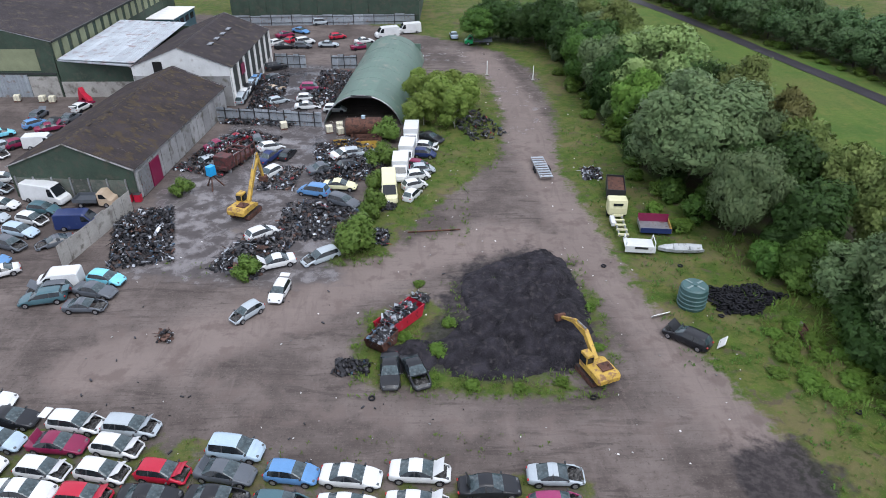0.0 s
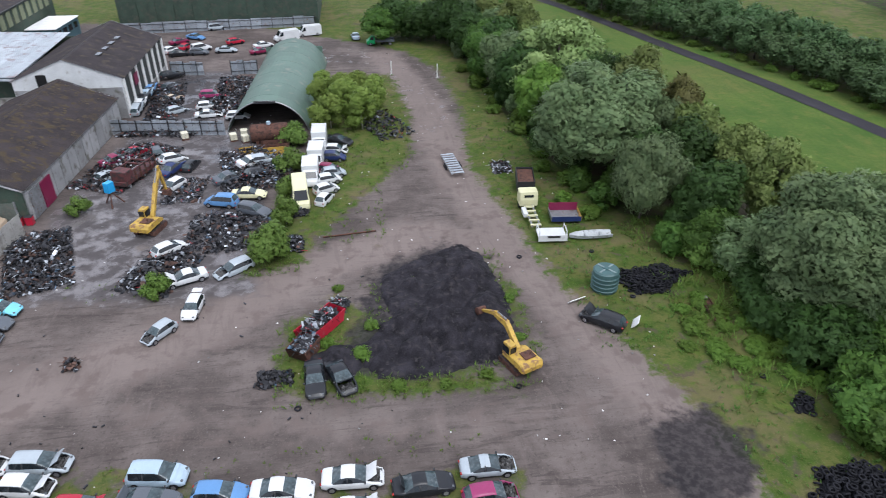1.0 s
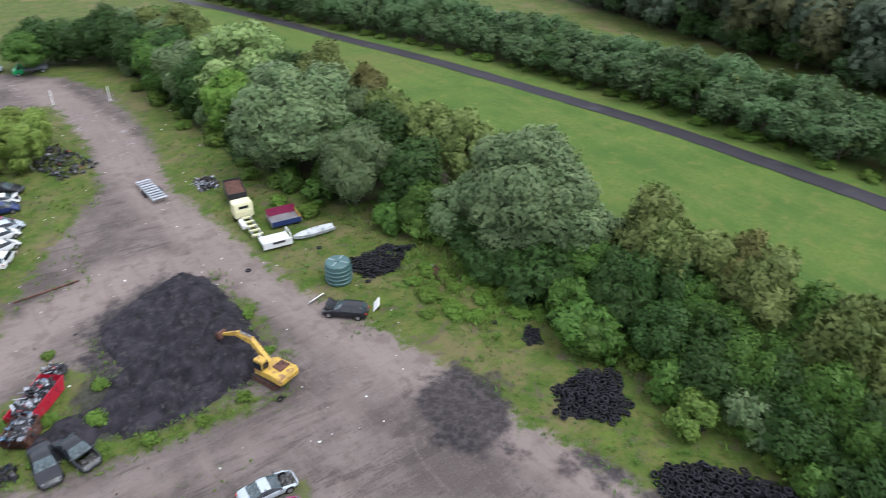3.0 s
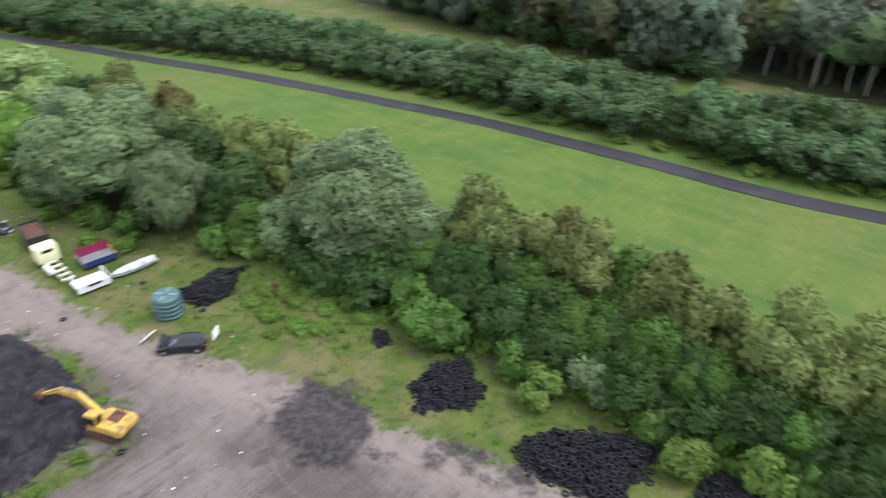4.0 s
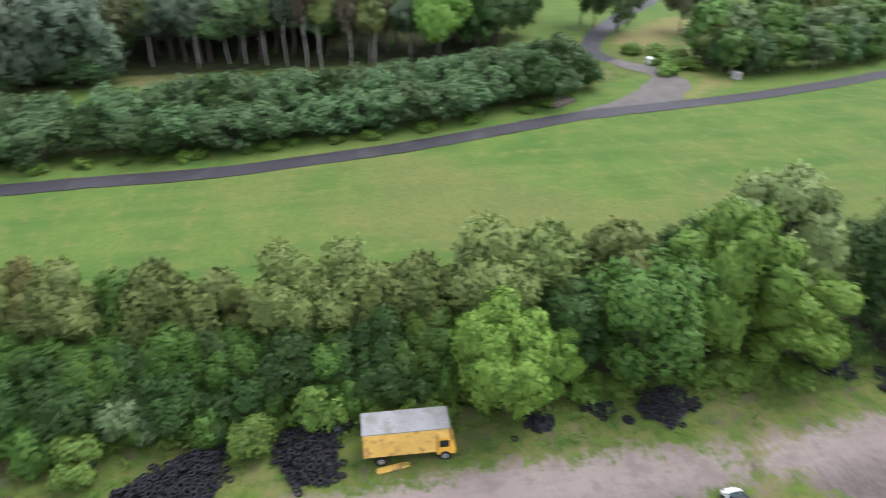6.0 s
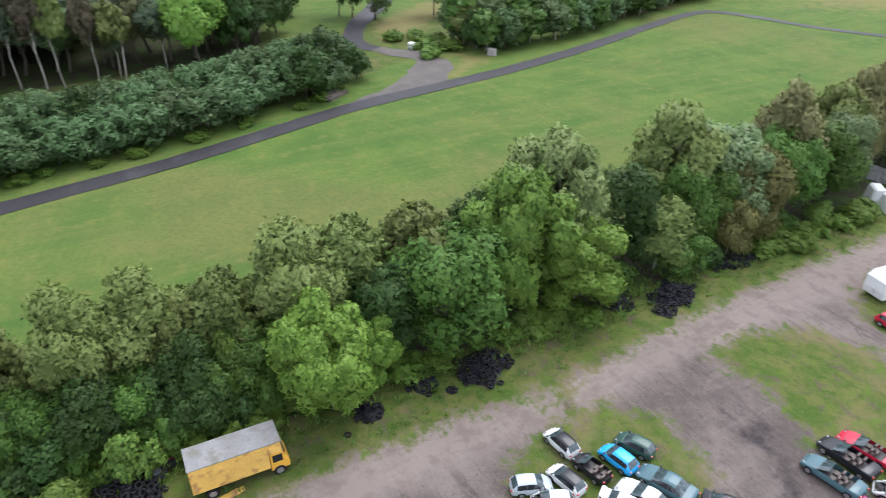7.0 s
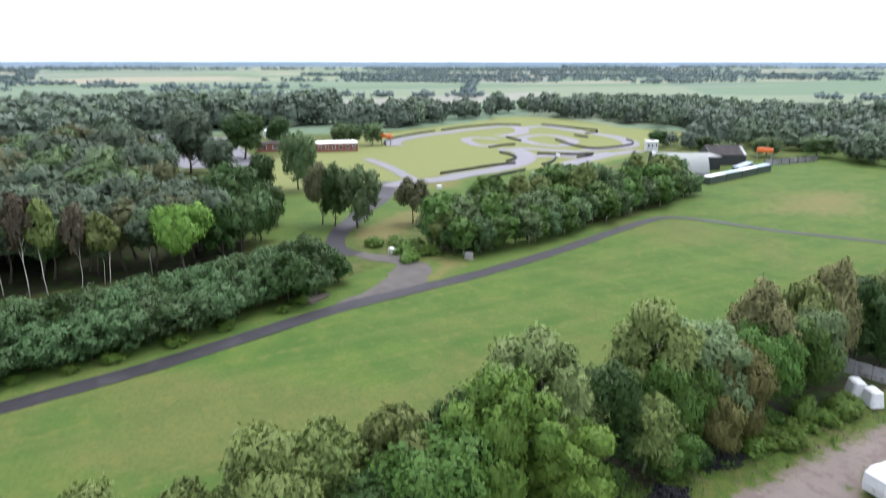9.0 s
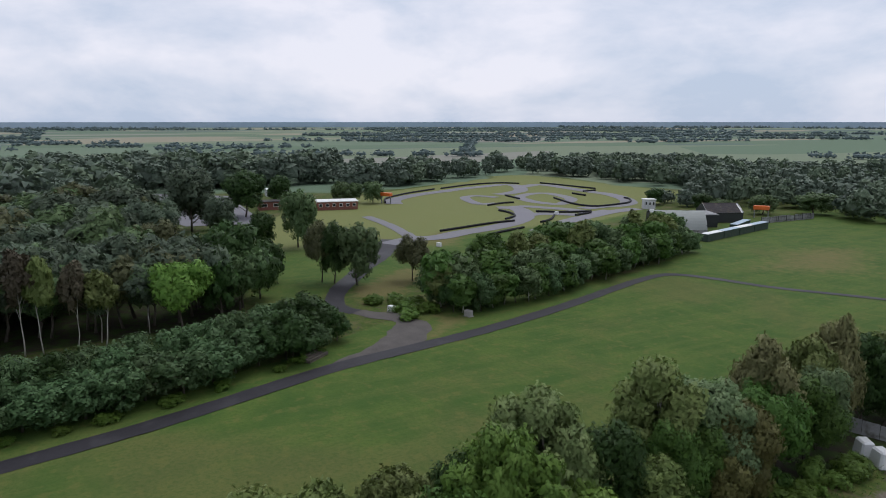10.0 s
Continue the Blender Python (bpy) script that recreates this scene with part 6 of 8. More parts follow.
def shed(name, x, y, turn, wide, long, eave, ridge, walls, front, sheet, label, courses=3, sheet_wide=1.1, back=None, sill=0.0):
    """A gabled shed: x, y the middle of its front, running back along its own y; roof sheets laid one by one."""
    ob = thing(name, pose(x, y, 0, 0, 0, turn), label, "building")
    w = wide / 2
    for side, mat in ((-1, walls), (1, walls)):
        bm = bmesh.new()
        box(bm, side * w - 0.15, side * w + 0.15, 0, long, 0, eave)
        part("wall", bm, mat, ob)
    for yy, mat in ((0, front), (long, back or front)):
        bm = bmesh.new()
        pts = [(-w - 0.15, 0), (w + 0.15, 0), (w + 0.15, eave), (0, ridge), (-w - 0.15, eave)]
        prism(bm, pts, yy - 0.15, yy + 0.15)
        part("gable_wall", bm, mat, ob)
    slope = math.hypot(w + 0.4, ridge - eave)
    pitch = math.atan2(ridge - eave, w + 0.4)
    run = slope / courses
    me = sheet_mesh("roof_sheet", sheet_wide * 1.02, run * 1.04, sheet)
    drng = np.random.default_rng(int(abs(x * 10)))
    for side in (-1, 1):
        bm = bmesh.new()
        prism(bm, [(0, ridge - 0.04), (side * (w + 0.35), eave - 0.04), (side * (w + 0.35), eave - 0.12), (0, ridge - 0.12)], 0.05, long - 0.05)
        roof = part("roof", bm, STEEL, ob)
        for i in range(round(long / sheet_wide)):
            for c in range(courses):
                m = (Matrix.Translation((0, (i + 0.5) * sheet_wide, ridge + 0.03)) @ Matrix.Rotation(side * -math.pi / 2, 4, "Z") @ Matrix.Rotation(-pitch, 4, "X")
                     @ Matrix.Translation((0, c * run, (courses - c) * 0.012 + drng.normal(0, 0.008))))
                under("roof_sheet", me, roof, m)
    bm = bmesh.new()
    prism(bm, [(-0.3, ridge - 0.02), (0, ridge + 0.14), (0.3, ridge - 0.02)], -0.2, long + 0.2)
    part("ridge_cap", bm, sheet, ob)
    for side in (-1, 1):
        for yy in (-0.22, long + 0.12):
            bm = bmesh.new()
            tube(bm, [(side * (w + 0.4), yy, eave + 0.02), (0, yy, ridge + 0.08)], [0.055, 0.055], 4)
            part("bargeboard", bm, STEEL, ob)
    return ob


def flat_part(ob, name, dims, mat, bevel=0.0, label=""):
    bm = bmesh.new()
    box(bm, *dims, bevel)
    return part(name, bm, mat, ob, label)


# the near shed with the mossy roof
a = shed("workshop", -45.6, 76.6, -4.4, 15.4, 31.5, 4.1, 7.2, GREY_WALL, GREEN_WALL, MOSSY, "long workshop with mossy brown corrugated roof and green gable", 4)
OLD_BOARD = grain("weathered_green_board", (0.075, 0.085, 0.072), 0.85, vary=0.4, scale=0.9, fine=9, bump=0.3, by="object", by_amount=0.35, stain=(0.12, 0.115, 0.10), stain_at=0.58)
MOSS = grain("roof_moss", (0.058, 0.044, 0.024), 0.95, vary=0.5, scale=0.8, fine=7, bump=0.6, stain=(0.045, 0.036, 0.026), stain_at=0.52)
mrng = np.random.default_rng(9)
for side in (-1, 1):
    bm = bmesh.new()
    for k in range(330 if side > 0 else 120):
        down, yy, w = 7.6 * mrng.random() ** 2.4, mrng.uniform(0.2, 31.2), mrng.uniform(0.10, 0.34)
        z = 7.2 - 3.1 * (down + 0.1) / 8.1 + 0.11
        ring = [bm.verts.new((side * (down + w * 1.4 * math.cos(t) * mrng.uniform(0.6, 1.2)), yy + w * math.sin(t) * mrng.uniform(0.6, 1.2), z - 3.1 / 8.1 * w * 1.4 * math.cos(t))) for t in (math.pi * q / 3 for q in range(6))]
        top = bm.verts.new((side * down, yy, z + 0.05))
        for q in range(6):
            bm.faces.new((ring[q], ring[(q + 1) % 6], top))
    tagged(part("moss", bm, MOSS, a, "brown moss growing along the ridge"), kind="stuff")
for i in range(13):
    flat_part(a, "wall_panel", (7.86, 7.94, 0.3 + i * 2.4, 2.55 + i * 2.4, 0.05, 3.6), GREY_WALL)
for side in (-1, 1):
    bm = bmesh.new()
    tube(bm, [(side * 8.1, -0.30, 4.12), (0, -0.30, 7.30)], [0.09, 0.09], 4)
    part("gable_trim", bm, GREY_WALL, a, "flaking pale gable trim")
flat_part(a, "sliding_door", (7.9, 8.05, 1.0, 3.6, 0.05, 3.4), STEEL, 0, "pale steel sheet door")
flat_part(a, "red_door", (7.95, 8.1, 3.8, 6.4, 0.05, 3.3), PAINT["maroon"], 0, "open dark red door")
for i in range(7):
    flat_part(a, "timber_post", (-7.5 + i * 2.35, -7.3 + i * 2.35, -0.26, -0.15, 0, 2.9), STEEL)
for i in range(6):
    flat_part(a, "wall_board", (-7.25 + i * 2.35, -5.0 + i * 2.35, -0.22, -0.16, 0.1, 2.7), OLD_BOARD)
# the shed with the white gable and pilasters
b = shed("warehouse", -42.8, 110.6, -1.5, 15.8, 25.2, 6.3, 9.4, DARK_WALL, WHITE_WALL, SLATE, "dark-walled warehouse with white gable and pale pilasters", 4)
for i in range(8):
    flat_part(b, "pilaster", (8.0, 8.28, 0.1 + i * 3.5, 0.75 + i * 3.5, 0, 6.2), WHITE_TRIM)
flat_part(b, "plinth", (8.0, 8.2, 0, 25, 0, 1.2), GREY_WALL)
flat_part(b, "lower_wall", (-7.9, 7.9, -0.32, -0.17, 0, 5.0), GREY_WALL)
# Black panel on the uncut wall stands for the shade inside a hole.
flat_part(b, "gable_opening", (-4.4, -2.9, -0.24, -0.16, 5.2, 7.3), OPENING_SHADE, 0.0, "black panel for the shade in a gable hole")
for i in range(4):
    flat_part(b, "rooflight", (2.6, 3.5, 6 + i * 3.4, 7.6 + i * 3.4, 8.35, 8.47), LAMP)
flat_part(b, "faded_sign", (8.3, 8.34, 5.0, 7.0, 3.6, 5.4), PAINT["maroon"])
# white-roofed link building
c = thing("link_building", pose(0, 0, 0), "low building with a pale sheet roof and green front wall", "building")
bm = bmesh.new()
bm.faces.new([bm.verts.new(p) for p in ((-65, 115, 6.4), (-51.2, 112.2, 6.2), (-51.0, 135, 6.9), (-64.4, 140, 7.1))])
r = bmesh.ops.extrude_face_region(bm, geom=bm.faces[:])
bmesh.ops.translate(bm, vec=(0, 0, -0.2), verts=[v for v in r["geom"] if isinstance(v, bmesh.types.BMVert)])
part("roof", bm, PALE_SHEET, c)
me = sheet_mesh("roof_sheet", 1.12, 12.8, PALE_SHEET, 5, 0.03)
for i in range(12):
    for row in (0, 1):
        under("roof_sheet", me, c, Matrix.Translation((-64.4 + i * 1.16 + row * 0.4, 114.9 - i * 0.2 + row * 12.6, 6.52 + row * 0.32)) @ Matrix.Rotation(radians(-1.5), 4, "Z") @ Matrix.Rotation(radians(1.5), 4, "X"))
flat_part(c, "front_wall", (-65.2, -51.2, 114.9, 115.2, 2.7, 6.2), GREEN_WALL)
flat_part(c, "front_plinth", (-65.2, -51.2, 114.8, 115.1, 0, 2.7), CONCRETE)
flat_part(c, "back_wall", (-64.5, -50.4, 139, 139.3, 0, 6.2), GREEN_WALL)
# the big green shed
d = shed("hangar_shed", -80.6, 115.4, -1.0, 30, 56, 9.4, 13.2, GREEN_WALL, GREEN_WALL, SLATE, "big green sheet-clad shed with dark roof", 5, 2.2)
flat_part(d, "pale_panel", (-14.5, 12.4, -0.25, -0.16, 4.6, 8.2), LICHEN_WALL)
flat_part(d, "sliding_door", (2.5, 9.8, -0.3, -0.18, 0, 3.9), GALV, 0, "grey-blue corrugated sliding door")
for i in range(13):
    flat_part(d, "door_rib", (2.7 + i * 0.55, 2.95 + i * 0.55, -0.36, -0.30, 0.05, 3.85), GALV)
flat_part(d, "gutter", (15.2, 15.5, 0.2, 55.8, 9.25, 9.5), DARK_WALL)
flat_part(d, "lintel", (-14.9, 14.9, -0.34, -0.17, 3.95, 4.25), DARK_WALL)
flat_part(d, "block_wall", (9.9, 14.9, -0.3, -0.17, 0, 3.6), CONCRETE)
for i in range(17):
    flat_part(d, "side_panel", (15.1, 15.25, 0.5 + i * 3.2, 2.4 + i * 3.2, 6.2, 9.0), LICHEN_WALL)
# portable office
e = thing("portable_office", pose(-61.4, 159.5, 0, 0, 0, -4), "blue-grey portable office with a white roof", "office cabin")
flat_part(e, "body", (-3.0, 3.0, -6, 6, 0, 4.2), PAINT["teal"], 0.05)
flat_part(e, "roof", (-3.2, 3.2, -6.2, 6.2, 4.2, 4.4), WHITE_TRIM, 0.03)
for i in range(2):
    flat_part(e, "window", (-2.4 + i * 2.6, -0.8 + i * 2.6, -6.05, -5.98, 2.4, 3.6), GLASS)
for i in range(4):
    flat_part(e, "window", (2.98, 3.05, -5.2 + i * 2.8, -3.4 + i * 2.8, 2.4, 3.6), GLASS)
# far green warehouse
f = shed("far_warehouse", -28, 167.5, -1, 44, 24, 9, 12, GREEN_WALL, GREEN_WALL, SLATE, "dark green sheet-clad warehouse beyond the lane", 3, 2.2)
for i in range(11):
    flat_part(f, "wall_panel", (-21.6 + i * 4.0, -17.8 + i * 4.0, -0.26, -0.17, 0.4, 6.5), GREEN_WALL)

# the round-roofed hut: an arched skin of sheets over a dark hollow
hut = thing("arched_hut", pose(-12.6, 101.2, 0, 0, 0, -4.2), "arched green corrugated hut with an open dark front", "hut")
HALF, RISE, DEEP = 6.1, 4.7, 36.0
RAD = (HALF ** 2 + RISE ** 2) / (2 * RISE)
SPAN = math.asin(HALF / RAD) if RISE <= RAD else math.pi - math.asin(HALF / RAD)


def arc_sheet(a0, a1, long):
    verts, faces, k = [], [], 5
    for j, yy in enumerate((0, long)):
        for i in range(k + 1):
            a = a0 + (a1 - a0) * i / k
            verts.append((RAD * math.sin(a), yy, RISE - RAD + RAD * math.cos(a)))
        for i in range(k + 1):
            a = a0 + (a1 - a0) * i / k
            verts.append(((RAD - 0.06) * math.sin(a), yy, RISE - RAD + (RAD - 0.06) * math.cos(a)))
    s = 2 * (k + 1)
    for i in range(k):
        faces += [(i, i + 1, s + i + 1, s + i), (k + 1 + i, s + k + 1 + i, s + k + 2 + i, k + 2 + i), (i, k + 1 + i, k + 2 + i, i + 1)]
    return mesh_of("roof_sheet", verts, faces, HUT_SHEET)


for i in range(5):
    me = arc_sheet(-SPAN + 2 * SPAN * i / 5, -SPAN + 2 * SPAN * (i + 1) / 5 + 0.01, DEEP / 12 + 0.06)
    for j in range(12):
        under("roof_sheet", me, hut, Matrix.Translation((0, j * DEEP / 12, 0.015 * (j % 2))))
bm = bmesh.new()
tube(bm, [((RAD + 0.02) * math.sin(t), -0.03, RISE - RAD + (RAD + 0.02) * math.cos(t)) for t in np.linspace(-SPAN, SPAN, 25)], [0.10] * 25, 5)
part("arch_rim", bm, STEEL, hut, "pale steel rim of the arch")
flat_part(hut, "end_wall", (-5.4, 5.4, DEEP - 0.4, DEEP - 0.2, 0, 3.2), HUT_SHEET)
flat_part(hut, "sign", (-1.6, 1.6, -0.12, -0.04, 4.35, 4.75), TRIM)

# ---- fences and walls in the yard ----

def fence(x0, y0, x1, y1, high, mat, name, label, bay=1.2, rails=True):
    """Upright sheets between posts."""
    long, turn = math.hypot(x1 - x0, y1 - y0), math.degrees(math.atan2(y1 - y0, x1 - x0))
    ob = thing(name, pose(x0, y0, 0, 0, 0, turn), label, "fence")
    k = round(long / bay)
    frng = np.random.default_rng(int(long * 7))
    for i in range(k):
        h = high * frng.uniform(0.9, 1.04)
        lean = frng.normal(0, 0.02)
        flat_part(ob, "sheet", (i * bay + 0.03, i * bay + bay - 0.03, lean - 0.025, lean + 0.025, 0, h), mat)
    for i in range(k // 2 + 1 if rails else 0):
        flat_part(ob, "post", (i * bay * 2 - 0.07, i * bay * 2 + 0.07, -0.18, -0.05, 0, high + 0.15), TRIM)
    if rails:
        for z in (0.6, high * 0.8):
            flat_part(ob, "rail", (0, long, -0.14, -0.06, z, z + 0.09), TRIM)
    return ob


fence(-36.6, 103.2, -19, 100.6, 2.3, GALV, "yard_fence", "patchy grey sheet fence on rusty posts")
fence(-32.5, 132, -26.5, 131.5, 2.6, GALV, "sheet_screen", "grey corrugated sheet screen")
fence(-21.5, 131, -16.5, 131, 2.6, GALV, "sheet_screen", "grey corrugated sheet screen")
fence(-40.0, 60.4, -37.6, 73.4, 2.7, CONCRETE, "panel_wall", "leaning wall of tall pale concrete panels", 1.65, False)
fence(-50, 165, -6, 166.5, 2.4, GALV, "boundary_fence", "long grey fence beside the lane", 2.4)

# ---- heaps ----
def mound(name, x, y, outline, peaks, mat, label, step=0.22, rough=0.55):
    """A heap of loose stuff within an outline, with several tipped cones."""
    p = np.array(outline, float)
    lo, hi = p.min(0) - 1, p.max(0) + 1
    xs, ys = np.arange(lo[0], hi[0], step), np.arange(lo[1], hi[1], step)
    X, Y = np.meshgrid(xs, ys)
    rim = inside_by(X, Y, outline)
    nx = len(xs)
    verts = []
    for px, py, d in zip(X.ravel(), Y.ravel(), rim.ravel()):
        d += 0.7 * noise.noise((px * 0.6, py * 0.6, x)) + 0.3 * noise.noise((px * 1.9, py * 1.9, x))
        z = max(h * (1.0 - math.hypot(px - ax, py - ay) / r) for ax, ay, r, h in peaks)
        z = max(z, 0.3) + rough * (0.8 * noise.noise((px * 0.8, py * 0.8, 1)) + 0.6 * abs(noise.noise((px * 1.7, py * 1.7, 2))) + 0.3 * noise.noise((px * 4, py * 4, 3)))
        z += 0.13 * math.sin(z * 7 + 2.5 * noise.noise((px * 0.4, py * 0.4, 5)))
        verts.append((px, py, max(-0.2, min(z, d * 0.75)) if d > 0 else -0.2))
    faces = [(k * nx + i, k * nx + i + 1, (k + 1) * nx + i + 1, (k + 1) * nx + i) for k in range(len(ys) - 1) for i in range(nx - 1)
             if max(verts[q][2] for q in (k * nx + i, k * nx + i + 1, (k + 1) * nx + i + 1, (k + 1) * nx + i)) > -0.2]
    ob = new(name, mesh_of(name, verts, faces, mat, True))
    ob.matrix_basis = pose(x, y, 0)
    return tagged(ob, label, "heap", kind="stuff")


mound("black_heap", 6.5, 53, [(-5.8, -9.3), (-8.0, -5.5), (-6.0, -3.5), (-4.2, -1.0), (-5.0, 2.5), (-4.5, 6.2), (0, 9), (4.2, 11), (6.3, 8), (7.3, -1), (6.2, -6.5), (4.3, -8.4), (-1, -10.2)],
      [(0.2, -3.8, 3.2, 2.7), (4.0, -6.2, 2.9, 2.6), (-2.4, -7.0, 2.4, 2.0), (1.6, 1.0, 2.9, 2.2), (5.0, -1.6, 2.7, 2.5), (4.4, 4.6, 2.8, 1.7), (-1.8, 3.0, 2.2, 1.0), (-3.0, -2.4, 2.0, 1.3), (1.0, 6.6, 2.6, 1.0), (-5.6, -6.6, 2.1, 1.5), (2.6, -3.2, 2.0, 1.9), (3.4, 1.8, 2.0, 1.6)],
      COAL, "large black heap of shredded rubber with weedy edge")
mound("black_heap", -2.9, 45.9, [(-2.4, -1.8), (-2.6, 1), (-0.6, 2.3), (1.8, 1.7), (2.5, -0.6), (1, -2.2)], [(0, 0, 2.4, 1.2)], COAL, "small black mound of shredded rubber")

SCRAP = [grain("scrap_" + k, c, r, metal=m, vary=0.4, scale=2, fine=12, bump=0.2, by="island", by_amount=0.6) for k, c, r, m in
         (("dark", (0.026, 0.026, 0.030), 0.5, 0.4), ("rust", (0.075, 0.045, 0.036), 0.8, 0.1), ("pale", (0.30, 0.32, 0.35), 0.45, 0.2), ("blue", (0.06, 0.10, 0.15), 0.5, 0.1), ("red", (0.25, 0.03, 0.04), 0.5, 0.0))]


def scrap(name, x, y, wide, long, high, count, shares, label, turn=0.0, seed=1):
    """A tangled heap of bent plates, lumps and bars."""
    shares = tuple(a * b for a, b in zip(shares, (1.6, 1, 0.75, 0.4, 0.5)))
    srng = np.random.default_rng(seed)
    bm = bmesh.new()
    spots = []
    for i in range(int(count * 3.0)):
        u, v = srng.uniform(-1, 1, 2)
        fall = max(0, 1 - (u * u + v * v) * 0.8)
        z = high * fall * srng.random() ** 0.7 + 0.08
        px, py = u * wide / 2, v * long / 2
        kind = srng.random()
        m = Matrix.Translation((px, py, z)) @ Euler(srng.uniform(-0.9, 0.9, 3) + np.array([0, 0, srng.uniform(0, 6.28)])).to_matrix().to_4x4()
        k0 = len(bm.faces)
        if kind < 0.45:
            s, t = srng.uniform(0.10, 0.40) * srng.choice((0.7, 0.7, 1.5)), srng.uniform(0.08, 0.24)
            vs = [bm.verts.new(m @ Vector(p)) for p in ((-s, -t, 0), (0, -t, 0.15), (s, -t, 0.0), (s, t, 0.02), (0, t, 0.22), (-s, t, 0.05))]
            vb = [bm.verts.new(w.co + m.to_3x3() @ Vector((0, 0, -0.03))) for w in vs]
            for q in ((0, 1, 4, 5), (1, 2, 3, 4)):
                bm.faces.new([vs[j] for j in q])
                bm.faces.new([vb[j] for j in q[::-1]])
        elif kind < 0.8:
            s = srng.uniform(0.05, 0.17, 3)
            box(bm, -s[0], s[0], -s[1], s[1], -s[2], s[2], 0, m, (0.7, 0.8))
        else:
            n_ = srng.uniform(0.3, 0.9)
            tube(bm, [m @ Vector((-n_, 0, 0)), m @ Vector((0, 0, 0.12)), m @ Vector((n_, 0.2, 0))], [0.03, 0.03, 0.025], 4)
        mat = int(srng.choice(len(shares), p=np.array(shares) / sum(shares)))
        bm.faces.ensure_lookup_table()
        for j in range(k0, len(bm.faces)):
            bm.faces[j].material_index = mat
    me = bpy.data.meshes.new(name)
    bm.to_mesh(me)
    bm.free()
    for mt in SCRAP:
        me.materials.append(mt)
    ob = new(name, me)
    ob.matrix_basis = pose(x, y, 0, 0, 0, turn)
    return tagged(ob, label, "scrap heap", kind="stuff")


scrap("scrap_heap", -34.0, 67.0, 6.5, 13, 1.3, 420, (6, 1, 2, 1, 0.1), "heap of grey and black car parts beside the concrete wall", 18, 1)
scrap("scrap_heap", -20.8, 62.8, 6.0, 8, 0.9, 220, (6, 1, 1.5, 0.4, 0.1), "low heap of dark car parts and wire on the concrete", -20, 2)
scrap("scrap_heap", -14.6, 70.5, 9.5, 9, 0.5, 300, (6, 1, 1, 0.6, 0.1), "scatter of dark car parts on the ground", 0, 3)
scrap("scrap_heap", -13.2, 87.5, 9, 14, 1.6, 520, (6, 1.5, 2, 1, 0.3), "tangled heap of scrapped car parts", 10, 4)
scrap("scrap_heap", -30.5, 90.5, 8, 15, 2.0, 380, (5, 1.5, 1.2, 0.5, 1.2), "heap of crushed red and grey scrap", -20, 5)
scrap("scrap_heap", -20.3, 119, 6.0, 20, 1.6, 560, (6, 1.5, 1.5, 0.5, 0.5), "long heap of dark engine parts along the yard", 0, 6)
scrap("scrap_heap", -30.5, 116, 5, 22, 1.1, 420, (6, 1.5, 1, 0.5, 0.3), "heap of dark wreckage along the warehouse", 4, 7)
scrap("scrap_heap", -29, 102.5, 12, 3, 0.9, 150, (5, 1.5, 1, 0.5, 0.5), "scrap dropped along the fence", -8, 8)
scrap("scrap_heap", -7.6, 66.5, 2.6, 3.4, 0.6, 90, (6, 1, 1.5, 0.5, 0.2), "car parts in the weeds", 0, 9)
scrap("scrap_heap", 4.8, 101, 6, 12, 0.8, 130, (6, 1, 1, 1, 0.3), "dark wreckage on the grass", 20, 10)
scrap("scrap_heap", -7.0, 75.5, 2.0, 5, 0.8, 110, (7, 1, 0.4, 0.2, 0.1), "dark scrap under the bushes", 0, 11)
scrap("scrap_heap", -21.5, 82, 5, 7, 0.4, 90, (5, 1.5, 2, 0.4, 0.3), "torn panels and parts on wet concrete", 0, 12)
scrap("scrap_heap", 19.5, 83, 2.6, 3.5, 0.5, 60, (3, 1, 4, 0.2, 0.1), "pale broken panels on the verge", 0, 13)
scrap("scrap_heap", -7.9, 44.6, 3.0, 1.8, 0.4, 40, (6, 0.2, 0.2, 1, 0.0), "black plastic bumpers on the dirt", 0, 14)

# ---- tyres ----
bm = bmesh.new()
MAJ, MINR = 10, 4
ring = [[bm.verts.new(((0.22 + 0.10 * math.cos(q) * (0.9 if math.cos(q) > 0 else 0.6)) * math.cos(a), (0.22 + 0.10 * math.cos(q) * (0.9 if math.cos(q) > 0 else 0.6)) * math.sin(a), 0.095 * math.sin(q)))
         for q in (2 * math.pi * j / MINR + 0.31 for j in range(MINR))] for a in (2 * math.pi * i / MAJ for i in range(MAJ))]
for i in range(MAJ):
    for j in range(MINR):
        bm.faces.new((ring[i][j], ring[(i + 1) % MAJ][j], ring[(i + 1) % MAJ][(j + 1) % MINR], ring[i][(j + 1) % MINR]))
LOOSE_TYRE = done(bm, "tyre", RUBBER, True)


